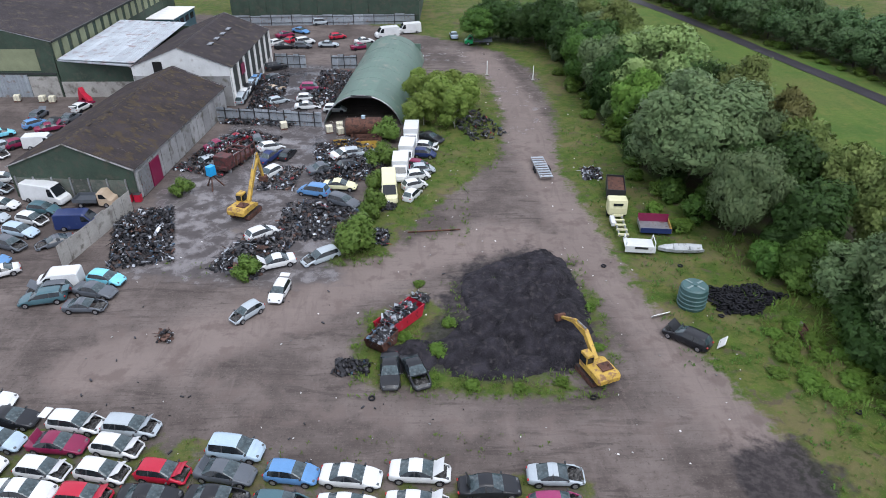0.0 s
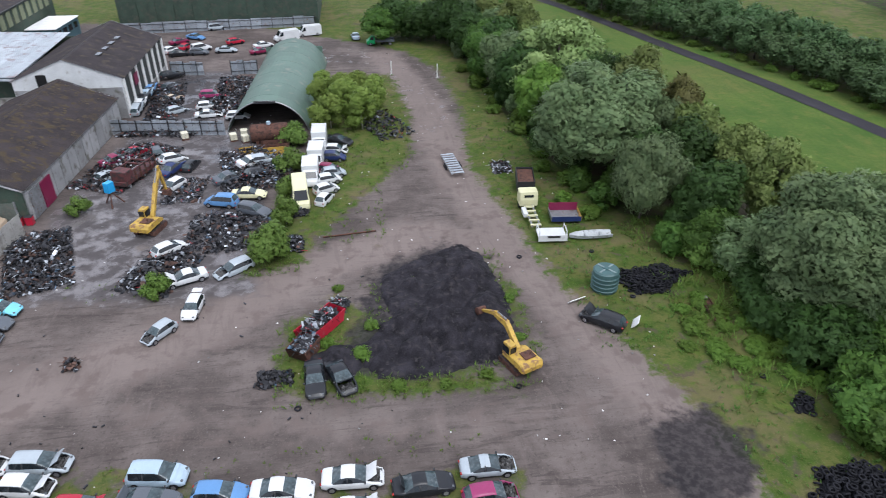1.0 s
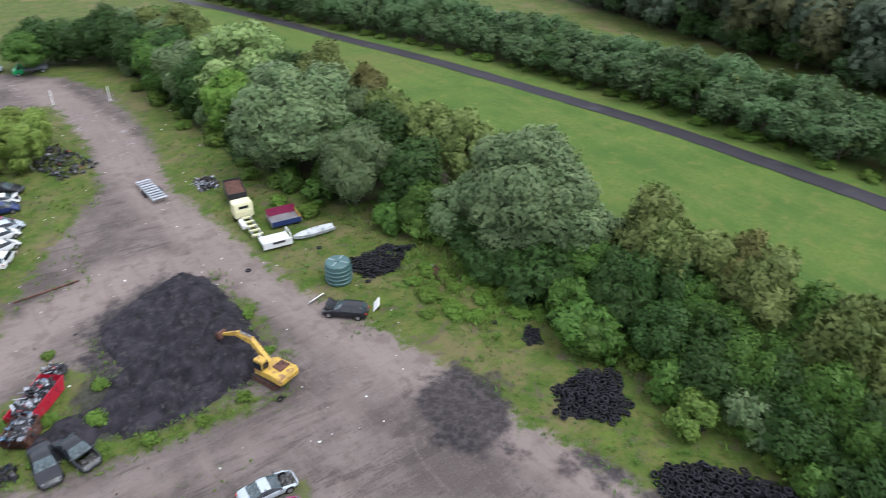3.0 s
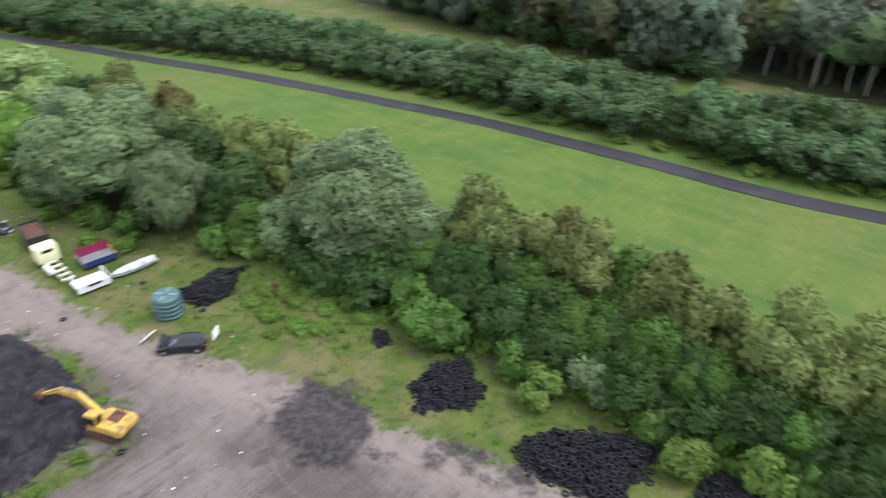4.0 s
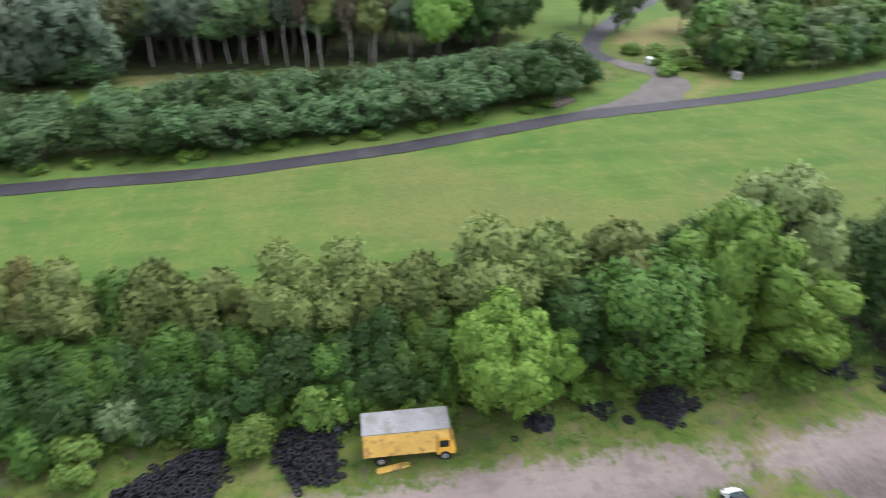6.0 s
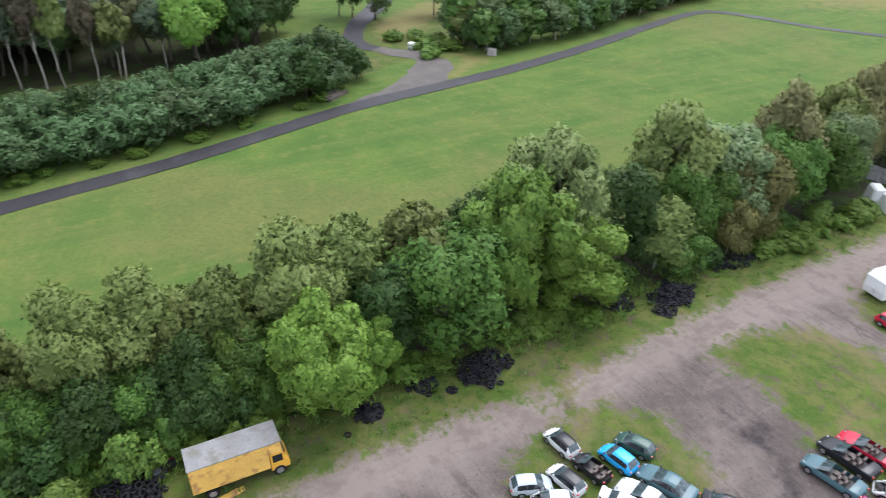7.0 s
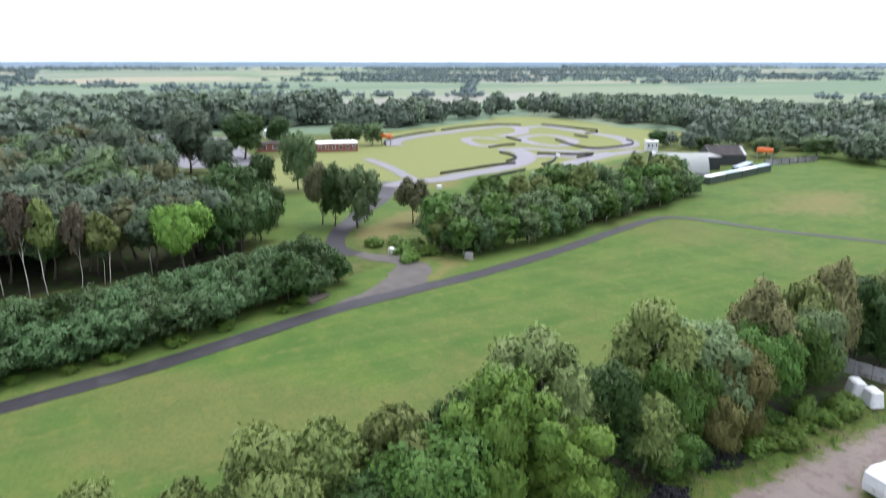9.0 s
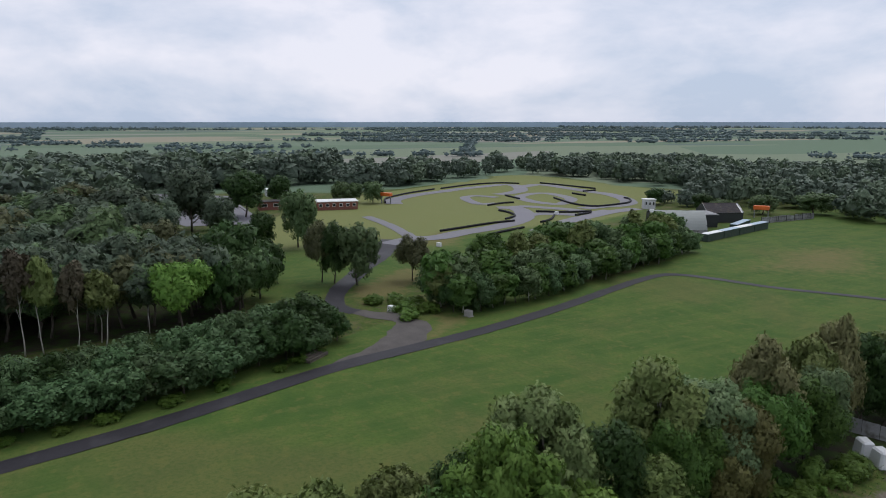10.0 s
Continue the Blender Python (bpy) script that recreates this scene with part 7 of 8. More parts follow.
def tyre_pile(outline, high, seed, label="heap of stacked black car tyres", most=210):
    """Tyres in leaning stacks close together within an outline, lower at its rim."""
    trng = np.random.default_rng(seed)
    o = np.array(outline, float)
    mid = o.mean(0)
    o = [tuple(p) for p in o - mid]
    ob = thing("tyre_pile", pose(*mid, 0), label, "tyre pile")
    bm = bmesh.new()
    rings = [[bm.verts.new((x * f, y * f, z)) for x, y in o] for f, z in ((0.88, 0.0), (0.62, high * 0.035), (0.40, high * 0.05))]
    for p, q in zip(rings, rings[1:]):
        for i in range(len(o)):
            bm.faces.new((p[i], p[(i + 1) % len(o)], q[(i + 1) % len(o)], q[i]))
    bm.faces.new(rings[-1])
    part("tyre_core", bm, RUBBER, ob)
    below, tops = [], 0
    ring_v = np.array([v.co for v in LOOSE_TYRE.vertices])
    ring_f = np.array([p.vertices for p in LOOSE_TYRE.polygons])
    lo, hi = np.min(o, 0), np.max(o, 0)
    spots = [(lo[0] + 0.56 * (i + 0.5 * (j % 2)), lo[1] + 0.52 * j) for j in range(int((hi[1] - lo[1]) / 0.52) + 2) for i in range(int((hi[0] - lo[0]) / 0.56) + 2)]
    rim = inside_by(np.array([p[0] for p in spots]), np.array([p[1] for p in spots]), o)
    for (x, y), d in zip(spots, rim):
        d += trng.normal(0, 0.18)
        if d < 0.05:
            continue
        k = max(1, round(min(high, 1 + d * 3.2) * trng.uniform(0.75, 1.15)))
        dx, dy = trng.normal(0, 0.08, 2)
        for q in range(max(0, k - 3), k):
            tip = (trng.normal(0, 9), trng.normal(0, 9)) if trng.random() < 0.7 else (trng.normal(0, 45), trng.normal(0, 30))
            m = pose(x + dx + trng.normal(0, 0.03), y + dy + trng.normal(0, 0.03), 0.10 + q * 0.185, *tip, 0)
            if q == k - 1 and tops < most:
                under("tyre", LOOSE_TYRE, ob, m)
                tops += 1
            else:
                r = np.array(m)
                below.append((ring_v @ r[:3, :3].T + r[:3, 3])[ring_f])
    if below:
        tagged(under("tyre_rest", quads("tyre_rest", np.concatenate(below), RUBBER), ob), kind="stuff")
    return ob


def ringed(x, y, r, k=7):
    return [(x + r * math.cos(2 * math.pi * i / k), y + r * math.sin(2 * math.pi * i / k)) for i in range(k)]


tyre_pile([(25.4, 56.2), (26.0, 51.6), (29.4, 52.0), (33.2, 54.7), (30.7, 56.8), (28.2, 56.2)], 4, 1)
tyre_pile([(30.5, 29.2), (28.9, 26.9), (32.5, 23.6), (34.8, 24.7), (36.6, 28.2), (33.9, 30.0)], 5, 2)
tyre_pile([(31.3, 19.5), (29.4, 16.8), (30.6, 10.7), (34.5, 10.4), (38.0, 10.0), (38.4, 12.0), (34.8, 17.4)], 5, 3)
tyre_pile([(37.6, 7.7), (32.6, 5.7), (33.2, 2.2), (36.8, 2.2), (39.2, 3.1), (39.0, 6.0)], 5, 4)
tyre_pile([(36.1, -20.7), (34.5, -22.9), (37.0, -26.3), (39.4, -25.2), (38.6, -21.2)], 6, 8)
tyre_pile(ringed(36.7, -13.0, 1.35), 6, 5)
tyre_pile(ringed(37.3, -17.9, 1.0), 5, 6)
tyre_pile(ringed(36.0, -19.8, 0.62), 3, 7)
tyre_pile([(40.6, -36.6), (37.9, -38.3), (37.6, -40.8), (40.8, -41.2)], 5, 9)
tyre_pile([(37.8, -42.0), (35.9, -43.4), (35.8, -46.2), (38.0, -48.0), (40.0, -45.0)], 7, 10)
tyre_pile(ringed(36.0, -42.4, 0.95), 3, 11)
tyre_pile([(38.9, -51.6), (38.0, -55.0), (38.3, -57.8), (40.4, -57.2), (40.4, -52.4)], 4, 12)
tyre_pile(ringed(33.6, 35.6, 1.1), 3, 13, "small heap of tyres among weeds")
tyre_pile(ringed(37.4, 20.6, 1.1), 3, 14, "small heap of tyres among weeds")
for x, y in ((-5.9, 40.9), (16.6, 60.4), (24.6, 60.4), (11.9, 40.9), (32.3, 39.2), (35.3, -10.6)):
    t = tagged(new("discarded_tyre", LOOSE_TYRE), "single black tyre lying on the ground", "tyre")
    t.matrix_basis = pose(x, y, 0.09, random.uniform(-5, 5), 0, 0)


def big_wheel(x, y, z, tip, hub, label):
    ob = thing("tractor_wheel", pose(x, y, z, *tip), label, "wheel")
    bm = bmesh.new()
    tube(bm, [(0, 0, -0.25), (0, 0, -0.2), (0, 0, 0.2), (0, 0, 0.25)], [0.62, 0.75, 0.75, 0.62], 16)
    part("tyre", bm, RUBBER, ob)
    bm = bmesh.new()
    tube(bm, [(0, 0, 0.2), (0, 0, 0.28)], [0.42, 0.34], 12)
    part("hub", bm, PAINT[hub], ob)
    return ob


big_wheel(38.6, 1.6, 0.5, (20, 10), "maroon", "large black tractor wheel with a red hub")
big_wheel(37.8, 2.6, 0.35, (8, 0), "grey", "large black tractor wheel lying on its side")
big_wheel(39.0, -1.6, 0.75, (70, 20), "digger", "large tractor wheel with a yellow hub")
big_wheel(39.3, 0.1, 0.5, (30, 10), "silver", "large tractor wheel with a pale hub")


# ---- the yellow lorry ----
lorry = thing("box_lorry", pose(35.2, -2.5, 0, 0, 0, -91), "old yellow box lorry with a grey roof and rust streaks", "lorry")
LORRY_BOX = grain("stained_yellow_panel", (0.62, 0.39, 0.09), 0.6, vary=0.25, scale=0.7, fine=8, bump=0.1, stain=(0.36, 0.19, 0.07), stain_at=0.60)
GREY_ROOF = grain("weathered_roof", (0.165, 0.165, 0.165), 0.7, vary=0.35, scale=0.5, fine=7, stain=(0.12, 0.115, 0.10), stain_at=0.56)
flat_part(lorry, "box", (-3.1, 2.1, -1.05, 1.05, 0.9, 3.15), LORRY_BOX, 0.03)
flat_part(lorry, "over_cab", (2.1, 3.0, -1.05, 1.05, 2.2, 3.15), LORRY_BOX, 0.03)
flat_part(lorry, "roof", (-3.15, 3.05, -1.1, 1.1, 3.15, 3.24), GREY_ROOF, 0.02)
bm = bmesh.new()
prism(bm, [(2.15, 0.5), (3.45, 0.5), (3.5, 0.9), (3.3, 1.35), (3.05, 2.15), (2.15, 2.15)], -1.0, 1.0, 0.07)
cab = part("cab", bm, PAINT["lorry"], lorry)
for s in (-1, 1):
    flat_part(cab, "side_window", (2.3, 3.0, s * 1.005 - 0.01, s * 1.005 + 0.01, 1.3, 1.95), GLASS)
flat_part(cab, "windscreen", (3.14, 3.22, -0.85, 0.85, 1.4, 2.05), GLASS)
flat_part(lorry, "chassis", (-3.0, 2.4, -0.5, 0.5, 0.55, 0.9), TRIM)
for panel in range(5):
    flat_part(lorry, "side_rib", (-3.05 + panel * 1.25, -3.0 + panel * 1.25, -1.075, -1.045, 0.95, 3.1), LORRY_BOX)
for ax in (2.7, -1.9):
    for s in (-1, 1):
        wh = under("wheel", TYRE_ME, lorry, pose(ax, s * 0.92, 0.42) @ Matrix.Scale(1.35, 4))
        under("rim", RIM_ME, wh)
plank = thing("yellow_ramp", pose(33.8, -1.2, 0, 0, 0, -80), "yellow steel ramp lying on the grass", "ramp")
flat_part(plank, "plate", (-1.0, 1.0, -0.25, 0.25, 0.02, 0.16), PAINT["digger"], 0.02)
flat_part(plank, "lip", (1.0, 1.4, -0.2, 0.2, 0.02, 0.12), PAINT["digger"], 0.02)

# ---- things on the verge by the willows ----
tank = thing("water_tank", pose(23.6, 53.6, 0), "dark green ribbed plastic water tank with flat lid", "water tank")
bm = bmesh.new()
prof = [(1.28, 0), (1.36, 0.3), (1.30, 0.36), (1.36, 0.75), (1.30, 0.81), (1.36, 1.2), (1.30, 1.26), (1.36, 1.65), (1.30, 1.72), (1.28, 2.15), (1.14, 2.3)]
tube(bm, [(0, 0, z) for _, z in prof], [r for r, _ in prof], 28)
GREEN_TANK = grain("green_plastic", (0.045, 0.095, 0.095), 0.5, vary=0.2, scale=0.8, fine=9, bump=0.05)
part("shell", bm, GREEN_TANK, tank)
for turn in (0, 90):
    bm = bmesh.new()
    box(bm, -1.1, 1.1, -0.10, 0.10, 2.29, 2.36, 0.02, pose(0, 0, 0, 0, 0, turn + 35))
    part("lid_rib", bm, grain("faded_plastic", (0.16, 0.21, 0.21), 0.6), tank)
bm = bmesh.new()
tube(bm, [(0, 0, 2.3), (0, 0, 2.42)], [0.3, 0.28], 14)
part("cap", bm, GREEN_TANK, tank)

hopper = thing("steel_trailer", pose(21.2, 76.8, 0, 0, 0, 80), "dark rusty box trailer by the trees", "trailer")
for dims in ((-2.2, 2.2, -1.1, -1.04, 0.6, 1.8), (-2.2, 2.2, 1.04, 1.1, 0.6, 1.8), (-2.2, -2.14, -1.04, 1.04, 0.6, 1.8), (2.14, 2.2, -1.04, 1.04, 0.6, 1.8), (-2.2, 2.2, -1.04, 1.04, 0.6, 0.7)):
    flat_part(hopper, "side", dims, TRIM)
flat_part(hopper, "load", (-2.1, 2.1, -1.0, 1.0, 1.35, 1.6), RUST, 0.05, "rusty load")
for ax in (-1, 1):
    for s in (-1, 1):
        under("wheel", TYRE_ME, hopper, pose(ax, s * 0.95, 0.33))
cabt = thing("lorry_cab", pose(20.2, 71.5, 0, 0, 0, 86), "pale yellow lorry cab and bare chassis in the grass", "lorry")
bm = bmesh.new()
prism(bm, [(-0.9, 0.6), (0.8, 0.6), (0.95, 1.1), (0.7, 2.3), (-0.8, 2.35), (-0.95, 1.4)], -1.1, 1.1, 0.12)
part("cab", bm, PAINT["cream"], cabt)
flat_part(cabt, "rear_window", (-0.97, -0.92, -0.55, 0.55, 1.75, 2.05), GLASS)
for s in (-1, 1):
    flat_part(cabt, "chassis_rail", (-6.0, -0.6, s * 0.45 - 0.08, s * 0.45 + 0.08, 0.55, 0.75), STEEL)
    under("wheel", TYRE_ME, cabt, pose(0, s * 0.95, 0.4) @ Matrix.Scale(1.3, 4))
for i in range(5):
    flat_part(cabt, "cross_member", (-5.8 + i * 1.1, -5.6 + i * 1.1, -0.6, 0.6, 0.6, 0.8), PAINT["cream"])
flat_part(cabt, "tank", (-3.4, -1.6, 0.5, 1.0, 0.4, 0.9), PAINT["white"], 0.05)
tail = thing("lorry_tail", pose(21.0, 63.6, 0, 0, 0, 84), "white steel rear end of a recovery truck", "truck body")
flat_part(tail, "deck", (-0.9, 1.4, -1.55, 1.55, 0.55, 0.7), PAINT["white"], 0.03)
flat_part(tail, "tailboard", (-1.0, -0.85, -1.6, 1.6, 0.3, 1.1), PAINT["white"], 0.03)
flat_part(tail, "slot", (-1.02, -0.98, -0.8, 0.6, 0.75, 1.0), TRIM)
for s in (-1, 1):
    bm = bmesh.new()
    tube(bm, [(-0.9, s * 1.5, 0.6), (-0.9, s * 1.5, 1.5), (0.9, s * 1.5, 1.5), (1.3, s * 1.5, 0.6)], [0.06] * 4, 6)
    part("side_hoop", bm, PAINT["white"], tail)
    under("wheel", TYRE_ME, tail, pose(0.3, s * 1.2, 0.31))
bed = thing("truck_bed", pose(23.8, 68.0, 0, 0, 0, -6), "open truck body with red headboard and blue side", "truck body")
for dims, mt in (((-1.7, 1.7, -1.3, 1.3, 0.35, 0.45), STEEL), ((-1.7, 1.7, -1.34, -1.28, 0.35, 0.95), PAINT["navy"]), ((-1.7, 1.7, 1.28, 1.34, 0.35, 1.45), PAINT["maroon"]), ((-1.74, -1.68, -1.3, 1.3, 0.35, 0.9), STEEL), ((1.68, 1.74, -1.3, 1.3, 0.35, 0.9), PAINT["digger"])):
    flat_part(bed, "board", dims, mt)
boat = thing("dinghy", pose(25.4, 63.3, 0, 0, 0, 178), "grey fibreglass boat hull lying in grass", "boat")
bm = bmesh.new()
stations = [(-2.4, 0.55, 0.15), (-1.2, 0.72, 0.02), (0.4, 0.72, 0.02), (1.6, 0.5, 0.1), (2.4, 0.1, 0.35)]
rows_b = []
for x, w, zk in stations:
    rows_b.append([bm.verts.new(p) for p in ((x, -w, 0.62), (x, -w * 0.85, 0.25), (x, 0, zk), (x, w * 0.85, 0.25), (x, w, 0.62), (x, w * 0.82, 0.60), (x, 0, zk + 0.15), (x, -w * 0.82, 0.60))])
for p, q in zip(rows_b, rows_b[1:]):
    for i in range(8):
        bm.faces.new((p[i], p[(i + 1) % 8], q[(i + 1) % 8], q[i]))
bm.faces.new(rows_b[0])
bm.faces.new(rows_b[-1][::-1])
HULL = grain("grey_fibreglass", (0.33, 0.35, 0.36), 0.5, vary=0.3, scale=1.2, stain=(0.14, 0.14, 0.13), stain_at=0.6)
part("hull", bm, HULL, boat)
for x in (-1.2, 0.5):
    flat_part(boat, "thwart", (x - 0.15, x + 0.15, -0.55, 0.55, 0.42, 0.47), HULL)
frame_t = thing("flat_trailer", pose(13.0, 84, 0, 0, 0, 95), "long grey flat trailer frame on the dirt track", "trailer")
for s in (-1, 1):
    flat_part(frame_t, "rail", (-3.2, 3.2, s * 0.8 - 0.07, s * 0.8 + 0.07, 0.45, 0.6), STEEL)
for i in range(9):
    flat_part(frame_t, "slat", (-3.1 + i * 0.75, -2.7 + i * 0.75, -0.85, 0.85, 0.6, 0.66), GALV)
for s in (-1, 1):
    for ax in (-0.5, 0.4):
        under("wheel", TYRE_ME, frame_t, pose(ax, s * 1.0, 0.31))
beam = thing("steel_channel", pose(32.3, 48.2, 0, 0, 0, 88), "rusty red steel trough in the weeds", "trough")
flat_part(beam, "floor", (-1.9, 1.9, -0.45, 0.45, 0.15, 0.22), RUST)
for s in (-1, 1):
    flat_part(beam, "flange", (-1.9, 1.9, s * 0.45 - 0.03, s * 0.45 + 0.03, 0.15, 0.45), RUST)
flat_part(beam, "end_block", (1.7, 2.2, -0.3, 0.3, 0, 0.5), GREY_WALL, 0.03)
for x, y, turn, w, long, mt, lab in ((20.1, 51.9, 20, 0.9, 0.6, WHITE_TRIM, "detached white car bonnet propped on edge"), (24.2, 47.6, 60, 0.7, 0.9, WHITE_TRIM, "white broken panel lying in grass")):
    ob = thing("broken_bodywork", pose(x, y, 0, 0, 0, turn), lab, "car panel")
    bm = bmesh.new()
    box(bm, -w, w, -0.04, 0.04, 0.02, long, 0.02, pose(0, 0, 0, 40, 0, 0))
    part("skin", bm, mt, ob)
# a long pipe and two white posts
bm = bmesh.new()
tube(bm, [(-4.2, 67.6, 0.1), (1.8, 68.2, 0.1)], [0.09, 0.09], 8)
tagged(new("steel_pipe", done(bm, "steel_pipe", RUST)), "long rusty pipe lying across the dirt", "pipe")
for x, y in ((8.0, 126.4), (16.2, 123.3)):
    ob = thing("marker_post", pose(x, y, 0), "white painted post at the gate", "post")
    bm = bmesh.new()
    tube(bm, [(0, 0, 0), (0, 0, 2.6)], [0.09, 0.08], 8)
    part("pole", bm, WHITE_TRIM, ob)
    flat_part(ob, "foot", (-0.3, 0.3, -0.3, 0.3, 0, 0.12), CONCRETE, 0.02)


# ---- skips and tanks in the yard ----
def skip(x, y, turn, mt, long, label, wide=1.5, high=1.3):
    ob = thing("skip", pose(x, y, 0, 0, 0, turn), label, "skip")
    bm = bmesh.new()
    h = long / 2
    for s in (-1, 1):
        prism(bm, [(-h + 0.4, 0.1), (h - 0.4, 0.1), (h, high), (-h, high)], s * wide / 2 - 0.03, s * wide / 2 + 0.03)
    part("side", bm, mt, ob)
    for s in (-1, 1):
        bm = bmesh.new()
        bm.faces.new([bm.verts.new(p) for p in ((s * (h - 0.4), -wide / 2, 0.1), (s * (h - 0.4), wide / 2, 0.1), (s * h, wide / 2, high), (s * h, -wide / 2, high))])
        bmesh.ops.solidify(bm, geom=bm.faces[:], thickness=0.05)
        part("end", bm, mt, ob)
    flat_part(ob, "floor", (-h + 0.4, h - 0.4, -wide / 2, wide / 2, 0.1, 0.16), mt)
    return ob


skip(-4.2, 50.8, 52, PAINT["red"], 5.0, "long red steel bin full of car parts", 1.9, 1.25)
skip(-5.6, 47.6, 60, RUST, 2.6, "rusty steel bin full of car parts", 1.9, 1.3)
scrap("car_parts", -4.2, 50.8, 3.6, 1.5, 0.6, 90, (4, 0.3, 2.5, 1, 0.6), "white and black car parts piled in a bin", 52, 21).location.z = 1.0
scrap("car_parts", -5.6, 47.6, 2.0, 1.5, 0.6, 60, (3, 0.3, 2.5, 2, 0.2), "blue and grey car parts piled in a bin", 60, 22).location.z = 1.0
scrap("car_parts", -2.5, 54.2, 1.8, 1.8, 0.9, 40, (4, 0.3, 4, 0, 0.2), "white and black parts at the end of a bin", 0, 23)
skip(-11.2, 91.2, 5, PAINT["digger"], 3.6, "yellow skip filled with scrap", 1.7, 1.1)
skip(-11.0, 93.4, 5, RUST, 4.0, "rusty brown steel skip beside a tank", 1.7, 1.3)
skip(-14.8, 92.2, 10, PAINT["digger"], 2.2, "dented yellow bin beside scrap", 1.4, 1.0)
red = thing("steel_tank", pose(-12.0, 97.2, 1.35, 0, 0, 4), "large rusty brown cylindrical tank lying down", "tank")
bm = bmesh.new()
tube(bm, [(-2.7, 0, 0), (-2.55, 0, 0), (2.55, 0, 0), (2.7, 0, 0)], [1.1, 1.3, 1.3, 1.1], 24)
part("shell", bm, RUST, red)
for x in (-1.8, 1.8):
    flat_part(red, "cradle", (x - 0.2, x + 0.2, -1.1, 1.1, -1.35, -0.8), RUST)
bm = bmesh.new()
tube(bm, [(0, 0, 1.2), (0, 0, 1.65)], [0.32, 0.3], 12)
part("hatch", bm, PAINT["pale_blue"], red)


def tote(x, y, z=0.0, turn=0.0, colour=(0.62, 0.60, 0.48)):
    ob = thing("liquid_tote", pose(x, y, z, 0, 0, turn), "cream plastic liquid tote in a wire cage", "tote")
    flat_part(ob, "bottle", (-0.5, 0.5, -0.5, 0.5, 0.14, 1.1), TOTE, 0.08)
    flat_part(ob, "pallet", (-0.55, 0.55, -0.55, 0.55, 0, 0.13), RUST)
    bm = bmesh.new()
    for s in (-0.55, 0.55):
        for q in (-0.5, 0, 0.5):
            tube(bm, [(s, q, 0.13), (s, q, 1.15)], [0.02, 0.02], 4)
            tube(bm, [(q, s, 0.13), (q, s, 1.15)], [0.02, 0.02], 4)
    part("cage", bm, STEEL, ob)
    return ob


TOTE = grain("cream_plastic", (0.58, 0.55, 0.42), 0.5, vary=0.15, scale=1.5)
for x, y in ((-17.4, 98.2), (-16.0, 99.6), (-15.6, 97.4), (-24.6, 99.8), (-68, 112.6), (-66.2, 112.3), (-72.5, 113)):
    tote(x, y, 0, (x * 37) % 30)
lump = scrap("engine_block", -25.2, 48.7, 1.2, 1.2, 0.7, 26, (4, 4, 0.5, 0, 0), "rusty engine block standing alone on dirt", 0, 31)
MACHINE = grain("dark_red_machine", (0.095, 0.028, 0.028), 0.7, metal=0.1, vary=0.5, scale=0.9, fine=9, bump=0.3, stain=(0.035, 0.026, 0.024), stain_at=0.52)
mach = thing("baler", pose(-28.6, 86.6, 0, 0, 0, 70), "dark red rusty metal baler machine among scrap", "machine")
flat_part(mach, "bed", (-3.4, 3.4, -1.0, 1.0, 0.5, 1.1), MACHINE, 0.06)
flat_part(mach, "housing", (-3.2, -1.6, -1.1, 1.1, 1.1, 2.4), MACHINE, 0.08)
for x in (-1.2, -0.1, 1.0, 2.1, 3.2):
    for q in (-1.1, 1.1):
        flat_part(mach, "upright", (x - 0.08, x + 0.08, q - 0.08, q + 0.08, 0.5, 2.1), RUST)
for q in (-1.1, 1.1):
    flat_part(mach, "rail", (-1.4, 3.3, q - 0.09, q + 0.09, 2.0, 2.18), MACHINE, 0.02)
for x in (0.4, 1.6):
    flat_part(mach, "cross_beam", (x - 0.12, x + 0.12, -1.1, 1.1, 1.95, 2.15), MACHINE, 0.02)
bm = bmesh.new()
tube(bm, [(-1.5, 0, 1.5), (1.2, 0, 1.45)], [0.16, 0.11], 10)
part("ram", bm, STEEL, mach)
for x in (-2.6, 2.6):
    for q in (-1, 1):
        flat_part(mach, "leg", (x - 0.15, x + 0.15, q * 0.9 - 0.15, q * 0.9 + 0.15, 0, 0.5), STEEL)
blue = thing("blue_hoist", pose(-29.6, 79.5, 0, 0, 0, 60), "bright blue hoist on a dark tripod", "hoist")
flat_part(blue, "head", (-0.5, 0.5, -0.4, 0.4, 1.7, 3.0), PAINT["bright_blue"], 0.04)
bm = bmesh.new()
for p in ((-1, -0.8, 0), (1, -0.8, 0), (0, 1.1, 0)):
    tube(bm, [p, (0, 0, 1.8)], [0.10, 0.08], 6)
part("tripod", bm, RUST, blue)
pinky = thing("red_loader", pose(-60.6, 112.4, 0, 0, 0, -30) @ Matrix.Scale(0.72, 4), "bright red folded loader arm beside concrete wall", "machine")
bm = bmesh.new()
prism(bm, [(-1.8, 0.3), (-1.4, 2.6), (-0.9, 3.4), (-0.2, 2.2), (1.6, 1.2), (2.0, 0.6), (1.2, 0.4), (-0.4, 1.2), (-1.0, 0.3)], -0.6, 0.6, 0.06)
part("arm", bm, PAINT["red"], pinky)
flat_part(pinky, "base", (-2, 2.2, -0.9, 0.9, 0, 0.4), PAINT["maroon"], 0.04)
